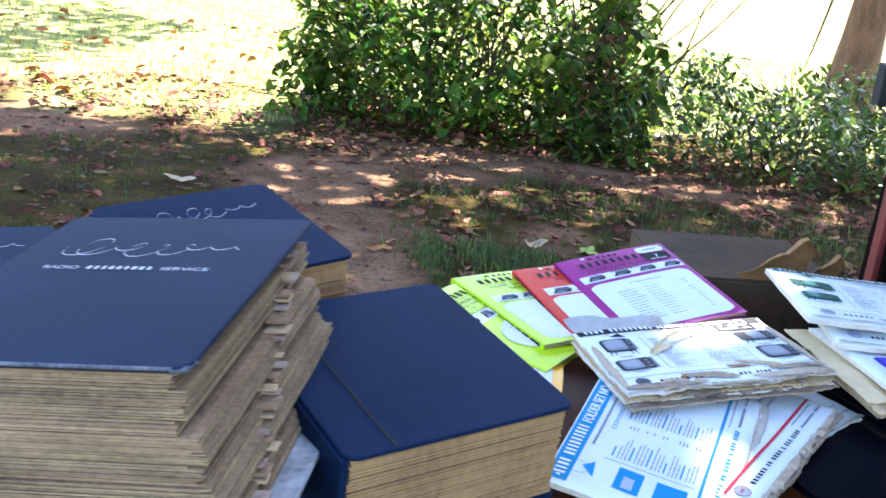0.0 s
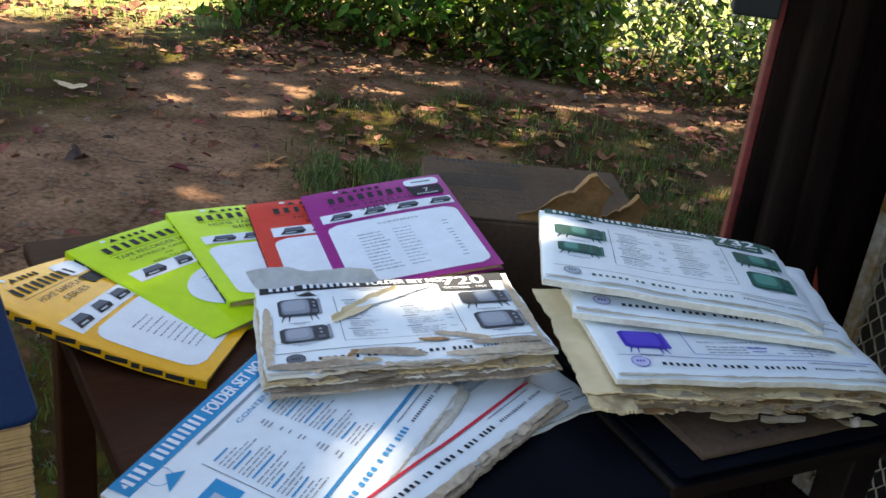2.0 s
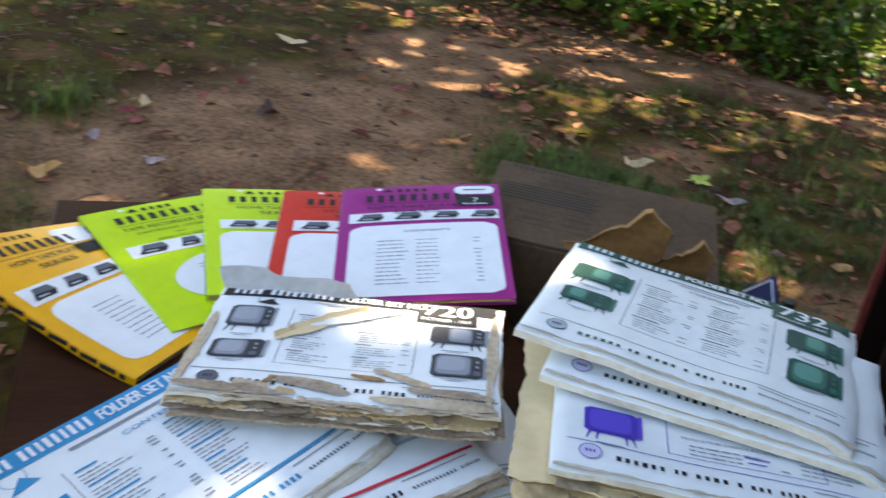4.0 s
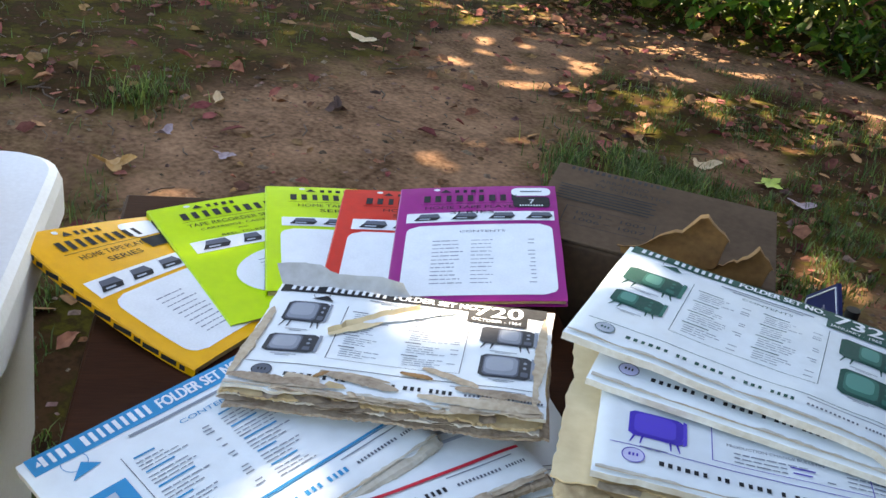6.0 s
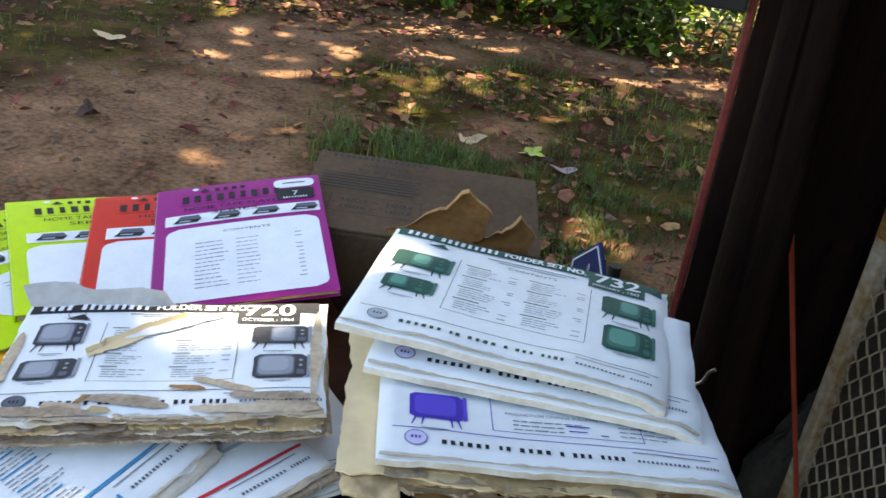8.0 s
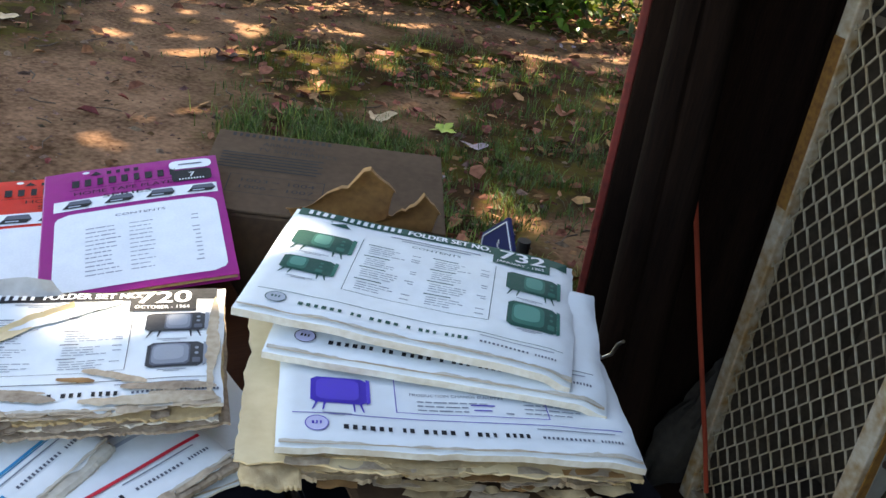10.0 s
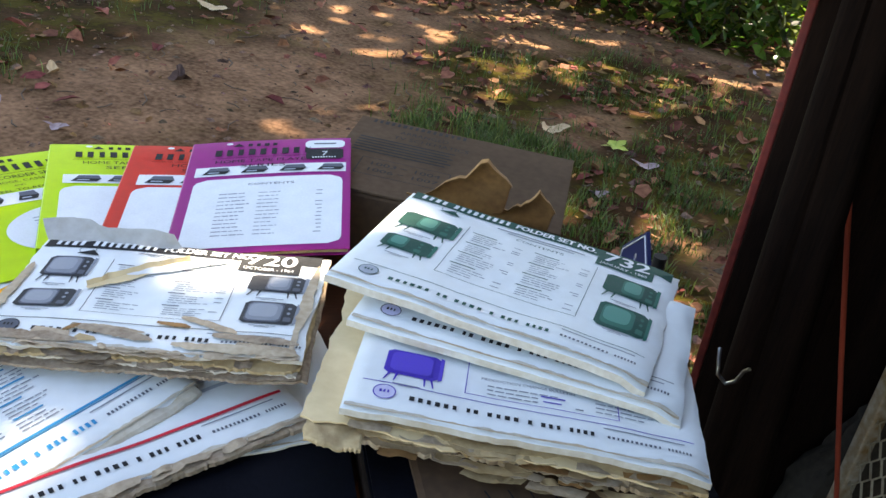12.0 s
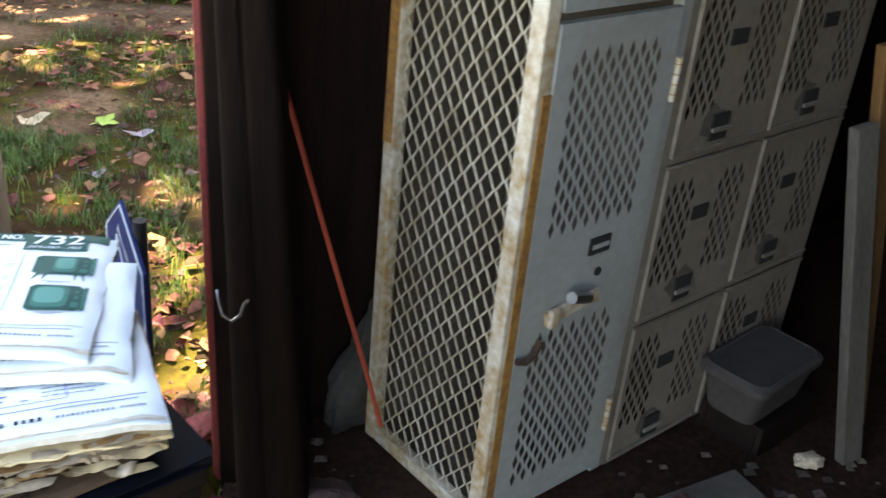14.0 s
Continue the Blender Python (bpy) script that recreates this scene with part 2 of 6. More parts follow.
SIGN_BLUE = mat("navy_sign_face", (0.012, 0.022, 0.10), (0.010, 0.018, 0.075), rough=0.35, bump=0.0)


# ---- ground ----
def smooth(a, b, x):
    t = min(1.0, max(0.0, (x - a) / (b - a)))
    return t * t * (3 - 2 * t)


def ground_z(x, y):
    slope = 0.05 - 0.058 * (min(max(y, 2.85), 8.0) - 3.0)
    if x > 0.7:
        line = 2.02 + max(0.0, x - 0.85) * 0.7265
        slope = slope - 0.14 * smooth(0.80, 0.95, x) * smooth(line + 0.12, line - 0.05, y)
    near = smooth(40, 6, math.hypot(x, y))
    return slope + near * (0.018 * noise.noise(Vector((x * 0.9, y * 0.9, 3))) + 0.008 * noise.noise(Vector((x * 4, y * 4, 9))))


def earth_at(x, y):
    """How bare the ground is: 1 is trodden earth, 0 is turf."""
    def blob(cx, cy, rx, ry):
        return 1 - smooth(0.55, 1.15, math.hypot((x - cx) / rx, (y - cy) / ry))
    e = max(blob(-0.78, 2.85, 0.62, 1.15), 0.9 * blob(-1.0, 4.2, 0.42, 0.75), 0.8 * blob(-0.6, 4.7, 0.5, 0.35), blob(-2.75, 4.55, 0.8, 0.45), 0.8 * blob(0.12, 3.75, 0.2, 0.35),
            0.7 * blob(0.9, 3.0, 0.3, 0.25), 0.8 * blob(0.1, 5.2, 1.6, 0.35), 0.75 * blob(-1.2, 2.2, 0.5, 0.3))
    n = 0.5 + 0.5 * noise.noise(Vector((x * 2.6, y * 2.6, 1))) + 0.25 * noise.noise(Vector((x * 9, y * 9, 5)))
    return max(0.0, min(1.0, e * 1.15 + 0.9 * (n - 0.62)))


def axis(lo, hi, step, far):
    """Grid lines: even between lo and hi, then ever wider out to far."""
    a = [lo + i * step for i in range(int(round((hi - lo) / step)) + 1)]
    s, left, right = step, [], []
    x = lo
    while x > -far:
        s *= 1.5
        x -= s
        left.append(x)
    s, x = step, hi
    while x < far:
        s *= 1.5
        x += s
        right.append(x)
    return left[::-1] + a + right


xs, ys = axis(-3.4, 2.6, 0.04, 900), axis(1.0, 6.6, 0.04, 900)
gv = [(x, y, ground_z(x, y)) for y in ys for x in xs]
W = len(xs)
gf = [(j * W + i, j * W + i + 1, (j + 1) * W + i + 1, (j + 1) * W + i) for j in range(len(ys) - 1) for i in range(W - 1)]
GROUND = mat("ground_soil", (0.262, 0.146, 0.084), (0.058, 0.029, 0.015), rough=0.95, scale=6, fine=60, bump=1.0, amount=0.62, spec=0.03)
gn, gl = GROUND.node_tree.nodes, GROUND.node_tree.links
at = gn.new("ShaderNodeAttribute")
at.attribute_name = "earth"
tn = gn.new("ShaderNodeTexNoise")
tn.inputs["Scale"].default_value = 3.4
tn.inputs["Detail"].default_value = 8
tn.inputs["Roughness"].default_value = 0.7
tcg = gn.new("ShaderNodeTexCoord")
gl.new(tcg.outputs["Object"], tn.inputs["Vector"])
turf = gn.new("ShaderNodeValToRGB")
for pos, c in ((0.36, (0.015, 0.008, 0.0035)), (0.43, (0.040, 0.019, 0.008)), (0.48, (0.026, 0.016, 0.005)), (0.52, (0.042, 0.032, 0.005)), (0.55, (0.052, 0.042, 0.006)), (0.58, (0.042, 0.023, 0.008)), (0.63, (0.095, 0.045, 0.019)), (0.70, (0.140, 0.064, 0.029))):
    el = turf.color_ramp.elements.new(pos)
    el.color = (*c, 1)
turf.color_ramp.elements.remove(turf.color_ramp.elements[0])
turf.color_ramp.elements.remove(turf.color_ramp.elements[-1])
gl.new(tn.outputs["Fac"], turf.inputs[0])
gm = gn.new("ShaderNodeMix")
gm.data_type = "RGBA"
gl.new(at.outputs["Fac"], gm.inputs[0])
gl.new(turf.outputs[0], gm.inputs[6])
soil_link = gn["Principled BSDF"].inputs["Base Color"].links[0].from_socket
gl.new(soil_link, gm.inputs[7])
at2 = gn.new("ShaderNodeAttribute")
at2.attribute_name = "lawn"
# paler ground tones that add sunlight to the far lawn
sunlit_lawn = gn.new("ShaderNodeValToRGB")
sunlit_lawn.color_ramp.elements[0].position, sunlit_lawn.color_ramp.elements[1].position = 0.35, 0.65
sunlit_lawn.color_ramp.elements[0].color, sunlit_lawn.color_ramp.elements[1].color = (0.10, 0.13, 0.03, 1), (0.34, 0.30, 0.12, 1)
gl.new(tn.outputs["Fac"], sunlit_lawn.inputs[0])
gm2 = gn.new("ShaderNodeMix")
gm2.data_type = "RGBA"
gl.new(at2.outputs["Fac"], gm2.inputs[0])
gl.new(gm.outputs[2], gm2.inputs[6])
gl.new(sunlit_lawn.outputs[0], gm2.inputs[7])
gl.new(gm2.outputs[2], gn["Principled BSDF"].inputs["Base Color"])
ground = solo("ground", (gv, gf), GROUND, "trodden reddish earth and mossy turf with leaf litter", "ground", kind="structure", smooth=True)
att = ground.data.attributes.new("earth", "FLOAT", "POINT")
att.data.foreach_set("value", [earth_at(x, y) if abs(x) < 6 and 0 < y < 9 else 0.0 for x, y, _ in gv])

# mask of the far lawn that gets the sun-brightened tones
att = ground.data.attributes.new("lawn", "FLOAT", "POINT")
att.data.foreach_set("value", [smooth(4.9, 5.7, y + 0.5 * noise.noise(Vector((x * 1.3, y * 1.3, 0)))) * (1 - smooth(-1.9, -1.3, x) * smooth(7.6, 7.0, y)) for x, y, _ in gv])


def leaf_mesh(items):
    """Many leaves: each (place, direction, side, length, width, fold), as a pointed folded blade."""
    vs, fs = [], []
    for p, d, s, ln, wd, fold in items:
        up = s.cross(d)
        o = len(vs)
        for a, b, h in ((0, 0, 0), (0.35, 0.5, fold), (0.35, 0, 0), (0.35, -0.5, fold), (0.75, 0.33, fold), (0.75, 0, 0), (0.75, -0.33, fold), (1, 0, -0.1)):
            vs.append(p + d * (a * ln) + s * (b * wd) + up * (h * wd))
        fs += [(o, o + 2, o + 1), (o, o + 3, o + 2), (o + 1, o + 2, o + 5, o + 4), (o + 2, o + 3, o + 6, o + 5), (o + 4, o + 5, o + 7), (o + 5, o + 6, o + 7)]
    return vs, fs


def turned(r, droop):
    """A random leaf direction that droops, and a side across it."""
    a = r.uniform(0, math.tau)
    d = Vector((math.cos(a), math.sin(a), r.gauss(-droop, 0.45))).normalized()
    s = d.cross(Vector((r.gauss(0, 0.4), r.gauss(0, 0.4), 1))).normalized()
    return d, s


# ---- turf ----
def blades(places, hmin, hmax, wide, r):
    vs, fs = [], []
    for x, y in places:
        z = ground_z(x, y)
        a, h = r.uniform(0, math.tau), r.uniform(hmin, hmax)
        lean = r.uniform(0.2, 0.9) * h
        dx, dy = math.cos(a), math.sin(a)
        o, w = len(vs), wide * r.uniform(0.6, 1.2)
        vs += [(x - dy * w, y + dx * w, z - 0.004), (x + dy * w, y - dx * w, z - 0.004), (x + dx * lean * 0.4 + dy * w * 0.7, y + dy * lean * 0.4 - dx * w * 0.7, z + h * 0.6),
               (x + dx * lean * 0.4 - dy * w * 0.7, y + dy * lean * 0.4 + dx * w * 0.7, z + h * 0.6), (x + dx * lean, y + dy * lean, z + h * 0.9)]
        fs += [(o, o + 1, o + 2, o + 3), (o + 3, o + 2, o + 4)]
    return vs, fs


PATCHES = ((-0.05, 3.25, 0.2, 4200), (0.5, 3.3, 0.42, 5200), (0.5, 2.6, 0.36, 4200), (1.0, 3.9, 0.55, 4200), (-1.42, 2.55, 0.14, 700), (-0.75, 1.75, 0.25, 2600), (-0.45, 1.35, 0.3, 2600), (0.0, 0.95, 0.25, 1500),
           (1.4, 4.9, 0.6, 2600), (0.3, 4.4, 0.55, 2400), (-2.2, 3.7, 0.5, 1500), (-0.35, 3.55, 0.08, 350), (0.85, 2.3, 0.22, 1600), (-1.9, 5.2, 0.6, 1500), (-0.9, 5.0, 0.5, 600), (-2.2, 4.0, 0.7, 500), (-0.2, 4.5, 0.35, 1300), (-0.4, 3.9, 0.3, 500))
r = random.Random(11)
spots = [(r.gauss(cx, sp), r.gauss(cy, sp)) for cx, cy, sp, k in PATCHES for _ in range(k)]
spots = [(x, y) for x, y in spots if earth_at(x, y) < r.uniform(0.2, 0.75) and noise.noise(Vector((x * 6, y * 6, 2))) + 0.5 * noise.noise(Vector((x * 17, y * 17, 6))) > -0.02]
solo("turf", blades(spots, 0.012, 0.055, 0.0020, r), GRASS, "patchy green grass tufts in trodden ground", "grass", kind="stuff")
spots = [(r.uniform(-7.5, 6.5), r.uniform(5.0, 13.0)) for _ in range(26000)]
spots = [(x, y) for x, y in spots if y > 5.2 + 0.5 * noise.noise(Vector((x, 0, 0))) and (x < -1.5 or y > 7.2)]
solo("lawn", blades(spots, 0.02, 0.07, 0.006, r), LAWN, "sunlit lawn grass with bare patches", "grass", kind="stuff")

# ---- fallen leaves ----
items = []
for _ in range(26000):
    x, y = r.uniform(-3.4, 2.6), 1.4 + 5.2 * r.random() ** 0.8
    dens = (0.35 + 0.65 * smooth(3.6, 5.2, y) if x > -1.2 else 0.3 + 0.7 * smooth(4.2, 5.4, y)) * smooth(-0.45, 0.35, noise.noise(Vector((x * 2.2, y * 2.2, 8))))
    if r.random() > dens * (1 - 0.6 * earth_at(x, y)):
        continue
    a = r.uniform(0, math.tau)
    d = Vector((math.cos(a), math.sin(a), r.gauss(0, 0.25))).normalized()
    s = d.cross(Vector((r.gauss(0, 0.3), r.gauss(0, 0.3), 1))).normalized()
    ln = 0.012 + 0.07 * r.random() ** 2
    items.append((Vector((x, y, ground_z(x, y) + 0.008)), d, s, ln, ln * r.uniform(0.4, 0.8), r.uniform(-0.1, 0.35)))
for _ in range(700):
    x, y = r.gauss(0.72, 0.32), r.gauss(2.55, 0.4)
    a = r.uniform(0, math.tau)
    d = Vector((math.cos(a), math.sin(a), r.gauss(0, 0.25))).normalized()
    s = d.cross(Vector((r.gauss(0, 0.3), r.gauss(0, 0.3), 1))).normalized()
    ln = 0.010 + 0.05 * r.random() ** 2
    items.append((Vector((x, y, ground_z(x, y) + 0.008)), d, s, ln, ln * r.uniform(0.4, 0.8), r.uniform(-0.1, 0.35)))
solo("leaf_litter", leaf_mesh(items), LITTER, "scattered dry brown fallen leaves", "leaves", kind="stuff")

items = []
for _ in range(150):
    x, y = r.uniform(-5.5, -1.9), 5.3 + 4.5 * r.random() ** 2
    a = r.uniform(0, math.tau)
    d = Vector((math.cos(a), math.sin(a), r.gauss(0.1, 0.3))).normalized()
    s = d.cross(Vector((r.gauss(0, 0.4), r.gauss(0, 0.4), 1))).normalized()
    ln = r.uniform(0.05, 0.13)
    items.append((Vector((x, y, ground_z(x, y) + 0.035)), d, s, ln, ln * r.uniform(0.6, 0.9), r.uniform(0.0, 0.4)))
solo("lawn_leaves", leaf_mesh(items), mat("rust_lawn_leaf", (0.42, 0.15, 0.05), (0.20, 0.08, 0.03), rough=0.8, vary=0.5, bump=0.0), "rust brown fallen leaves on the lawn", "leaves", kind="stuff")


def big_leaf(name, x, y, size, turn, material, label, lobes=5, curl=0.2):
    """One fallen leaf with lobes and a curled rim."""
    vs, fs = [(0, 0, 0.004)], []
    k = 40
    rr = random.Random(name + str(x))
    for ring in (0.5, 1.0):
        for i in range(k):
            a = i * math.tau / k
            rad = size * ring * (0.72 + 0.28 * math.cos(lobes * a) ** 3 + 0.05 * rr.uniform(-1, 1))
            vs.append((rad * math.cos(a), rad * 0.75 * math.sin(a), 0.004 + size * curl * ring ** 2 * (0.5 + 0.5 * math.sin(2 * a + 1))))
    for i in range(k):
        j = (i + 1) % k
        fs += [(0, 1 + i, 1 + j), (1 + i, 1 + k + i, 1 + k + j, 1 + j)]
    ob = solo(name, (vs, fs), material, label, "leaf", pose(x, y, ground_z(x, y) + 0.004, 0, 0, turn), group="fallen leaves", smooth=True)
    return ob


TAN_LEAF = mat("pale_tan_leaf", (0.52, 0.38, 0.23), (0.36, 0.24, 0.13), rough=0.8, scale=20, fine=120, bump=0.2)
GREEN_LEAF = mat("yellow_green_leaf", (0.34, 0.40, 0.06), (0.22, 0.28, 0.05), rough=0.7, scale=20, fine=120, bump=0.2)
MAUVE_LEAF = mat("greyish_mauve_leaf", (0.34, 0.25, 0.27), (0.20, 0.14, 0.14), rough=0.75, scale=20, fine=120, bump=0.2)
BROWN_LEAF = mat("dark_brown_leaf", (0.085, 0.045, 0.035), (0.05, 0.027, 0.02), rough=0.85, scale=20, fine=120, bump=0.2)
GOLD_LEAF = mat("golden_tan_leaf", (0.42, 0.23, 0.08), (0.28, 0.14, 0.04), rough=0.8, scale=20, fine=120, bump=0.2)
RUST_LEAF = mat("rust_brown_leaf", (0.24, 0.08, 0.035), (0.15, 0.05, 0.02), rough=0.85, scale=20, fine=120, bump=0.2)
for nm, x, y, sz, tn_, mt, lb, lo, cu in (
        ("fallen_leaf", 0.06, 3.60, 0.075, 20, TAN_LEAF, "curled pale tan dry leaf on grass", 3, 0.45), ("fallen_leaf", 0.27, 3.66, 0.075, 70, GREEN_LEAF, "yellow-green fresh fallen leaf on grass", 5, 0.2),
        ("fallen_leaf", 0.40, 3.55, 0.06, 10, MAUVE_LEAF, "greyish mauve curled leaf on grass", 2, 0.3), ("fallen_leaf", -0.62, 3.88, 0.075, -20, BROWN_LEAF, "dark brown crumpled leaf on bare earth", 4, 0.5),
        ("fallen_leaf", -1.08, 2.17, 0.075, 40, GOLD_LEAF, "golden tan curled leaf on dark earth", 4, 0.5), ("fallen_leaf", 0.49, 5.23, 0.06, 0, MAUVE_LEAF, "pale mauve leaf near the bushes", 3, 0.4),
        ("fallen_leaf", -0.58, 5.62, 0.07, 80, RUST_LEAF, "upright rust brown leaf near the bushes", 3, 0.9), ("fallen_leaf", 0.14, 4.02, 0.055, 60, RUST_LEAF, "rust brown flat leaf on pinkish earth", 4, 0.2),
        ("fallen_leaf", 0.95, 4.25, 0.055, 15, GOLD_LEAF, "golden leaf lying in grass", 4, 0.4), ("fallen_leaf", 0.62, 4.15, 0.06, -30, RUST_LEAF, "dark reddish curled leaf in grass", 3, 0.7),
        ("fallen_leaf", 0.36, 3.18, 0.04, 30, MAUVE_LEAF, "small greyish mauve leaf on grass", 4, 0.4), ("fallen_leaf", -0.95, 2.95, 0.07, -50, BROWN_LEAF, "dark brown crumpled leaf on bare earth", 4, 0.6),
        ("fallen_leaf", -1.16, 2.42, 0.045, 100, MAUVE_LEAF, "pale curled leaf on dark earth", 3, 0.5), ("fallen_leaf", -0.93, 2.42, 0.045, 20, MAUVE_LEAF, "pale mauve leaf on dark earth", 4, 0.3), ("fallen_leaf", -1.22, 2.70, 0.05, -40, TAN_LEAF, "small pale tan leaf on dark earth", 2, 0.6),
        ("fallen_leaf", -0.70, 2.33, 0.05, 60, BROWN_LEAF, "flat grey-brown leaf on bare earth", 4, 0.15), ("fallen_leaf", -0.62, 2.72, 0.025, 0, RUST_LEAF, "small reddish leaf on bare earth", 3, 0.4), ("fallen_leaf", -1.45, 3.75, 0.09, 0, TAN_LEAF, "pale dry leaf on mossy ground", 2, 0.2)):
    big_leaf(nm, x, y, sz * 0.8, tn_, mt, lb, lo, cu)

twigs = []
for _ in range(420):
    x, y, a = r.uniform(-3.0, 2.2), 1.8 + 4.0 * r.random(), r.uniform(0, math.tau)
    ln = r.uniform(0.02, 0.10)
    pts = [(x + ln * t * math.cos(a + 0.5 * t), y + ln * t * math.sin(a + 0.5 * t), ground_z(x + ln * t * math.cos(a), y + ln * t * math.sin(a)) + 0.004) for t in (0, 0.5, 1)]
    twigs.append(tube(pts, r.uniform(0.001, 0.0025), 4))
solo("ground_twigs", joined(*twigs), TWIG, "short broken twigs strewn on the ground", "twigs", kind="stuff")
tall_spots = [(r.gauss(cx, sp), r.gauss(cy, sp)) for cx, cy, sp, k in ((0.75, 3.95, 0.10, 160), (1.0, 3.6, 0.09, 150), (0.45, 4.5, 0.14, 200), (1.25, 4.4, 0.16, 240), (0.62, 2.55, 0.10, 160), (-0.1, 3.3, 0.12, 260), (0.1, 3.05, 0.1, 220), (-1.42, 2.56, 0.05, 240)) for _ in range(k)]
solo("tall_grass", blades(tall_spots[::2], 0.03, 0.085, 0.0020, r), mat("yellow_green_blade", (0.15, 0.19, 0.04), (0.07, 0.11, 0.02), rough=0.5, bump=0.0, vary=0.6, translucent=0.45), "longer yellow-green grass tufts", "grass", kind="stuff")

# crumbs, pebbles and bark on the bare ground
vs, fs = [], []
for _ in range(5200):
    x, y = r.uniform(-3.2, 2.2), 1.3 + 4.6 * r.random() ** 0.9
    q = r.uniform(0.002, 0.0045) + 0.012 * r.random() ** 8
    z, a = ground_z(x, y), r.uniform(0, math.tau)
    c, s_ = math.cos(a), math.sin(a)
    k = len(vs)
    for u, v, h in ((-1.4, -0.7, 0), (1.2, -0.9, 0), (1.5, 0.8, 0), (-1.1, 0.9, 0), (0.1, 0.1, r.uniform(0.5, 1.1))):
        vs.append((x + q * (u * c - v * s_), y + q * (u * s_ + v * c), z + q * h))
    fs += [(k, k + 1, k + 4), (k + 1, k + 2, k + 4), (k + 2, k + 3, k + 4), (k + 3, k, k + 4)]
solo("pebbles", (vs, fs), mat("soil_crumb", (0.17, 0.11, 0.08), (0.05, 0.032, 0.022), rough=0.95, bump=0.1, vary=0.6, spec=0.05), "small crumbs, pebbles and bark on trodden earth", "pebbles", kind="stuff")

# ---- bushes ----
def bush(name, x0, x1, y0, y1, height, count, stems, lmin, lmax, seed, label, foliage=LEAF):
    rr = random.Random(seed)
    ob = thing(name, pose((x0 + x1) / 2, (y0 + y1) / 2, ground_z((x0 + x1) / 2, (y0 + y1) / 2)), label, "bush", "bushes")
    o = ob.matrix_world.translation / SIZE
    items, made = [], 0
    while made < count:
        x, y = rr.uniform(x0, x1), rr.uniform(y0, y1)
        edge = min((x - x0) / 0.45, (x1 - x) / 0.8, 1.0)
        top = height * (0.45 + 0.55 * edge) * (0.8 + 0.45 * noise.noise(Vector((x * 1.8, y * 1.8, seed))))
        z = rr.random() ** 0.85 * top
        if noise.noise(Vector((x * 3.1, y * 3.1, z * 3.1 + seed))) < -0.36 + 0.42 * smooth(0.1, 0.8, z):
            continue
        d, s = turned(rr, 0.55)
        ln = rr.uniform(lmin, lmax)
        items.append((Vector((x, y, ground_z(x, y) + 0.03 + z)) - o, d, s, ln, ln * rr.uniform(0.38, 0.6), rr.uniform(0.0, 0.25)))
        made += 1
    tagged(part("crown", leaf_mesh(items), foliage, ob), kind="stuff")
    for _ in range(stems):
        x, y = rr.uniform(x0 + 0.2, x1 - 0.2), rr.uniform(y0 + 0.3, y1)
        p, dv = Vector((x, y, ground_z(x, y) - 0.02)) - o, Vector((rr.gauss(0, 0.3), rr.gauss(0, 0.2), 1))
        pts = [p]
        for _ in range(7):
            dv = dv + Vector((rr.gauss(0, 0.16), rr.gauss(0, 0.12), -0.05))
            pts.append(pts[-1] + dv.normalized() * height / 6.5)
        part("stem", tube(pts, rr.uniform(0.004, 0.012), 5, 0.002), TWIG, ob)


bush("bush", -1.75, 0.50, 5.55, 7.3, 1.75, 8200, 75, 0.05, 0.13, 3, "tall dense green bush with thin stems, backlit")
bush("bush", 0.02, 4.2, 5.5, 7.6, 0.66, 10500, 50, 0.035, 0.085, 5, "low spreading green shrubs in dappled sun", SHRUB)

withered = thing("withered_branch", pose(0.17, 5.75, ground_z(0.4, 5.75)), "drooping branch of withered brown leaves by the bush", "branch")
rb = random.Random(17)
part("stem", tube([(0.02, 0.1, 0.0), (0.0, 0.06, 0.35), (0.05, 0.0, 0.62), (0.09, -0.04, 0.75)], 0.008, 6, 0.003), TWIG, withered)
items = []
for _ in range(150):
    d, s = turned(rb, 0.8)
    t = rb.random()
    items.append((Vector((0.05 * t + rb.gauss(0, 0.10), rb.gauss(0, 0.07), 0.25 + 0.5 * t + rb.gauss(0, 0.06))), d, s, rb.uniform(0.04, 0.08), rb.uniform(0.02, 0.035), 0.3))
tagged(part("foliage", leaf_mesh(items), LITTER, withered), kind="stuff")

# ---- the tree, its crown out of view and added to shade the yard ----
tree = thing("tree", pose(2.35, 9.7, ground_z(2.35, 9.7)), "brown-barked tree with a broad leafy crown", "tree")
o = tree.matrix_world.translation / SIZE
rr = random.Random(21)
vs, fs = [], []
K = 20
for j in range(16):
    z = j * 0.4 - 0.1
    for k in range(K):
        a = k * math.tau / K
        rad = (0.185 + 0.10 * math.exp(-z * 3.2)) * (1 + 0.05 * math.sin(5 * a) + 0.06 * noise.noise(Vector((3 * math.cos(a), 3 * math.sin(a), z)))) * (1 - 0.04 * j)
        vs.append((rad * math.cos(a) + 0.03 * z, rad * math.sin(a) - 0.05 * z, z))
for j in range(15):
    for k in range(K):
        fs.append((j * K + k, j * K + (k + 1) % K, (j + 1) * K + (k + 1) % K, (j + 1) * K + k))
part("trunk", (vs, fs), BARK, tree, smooth=True)
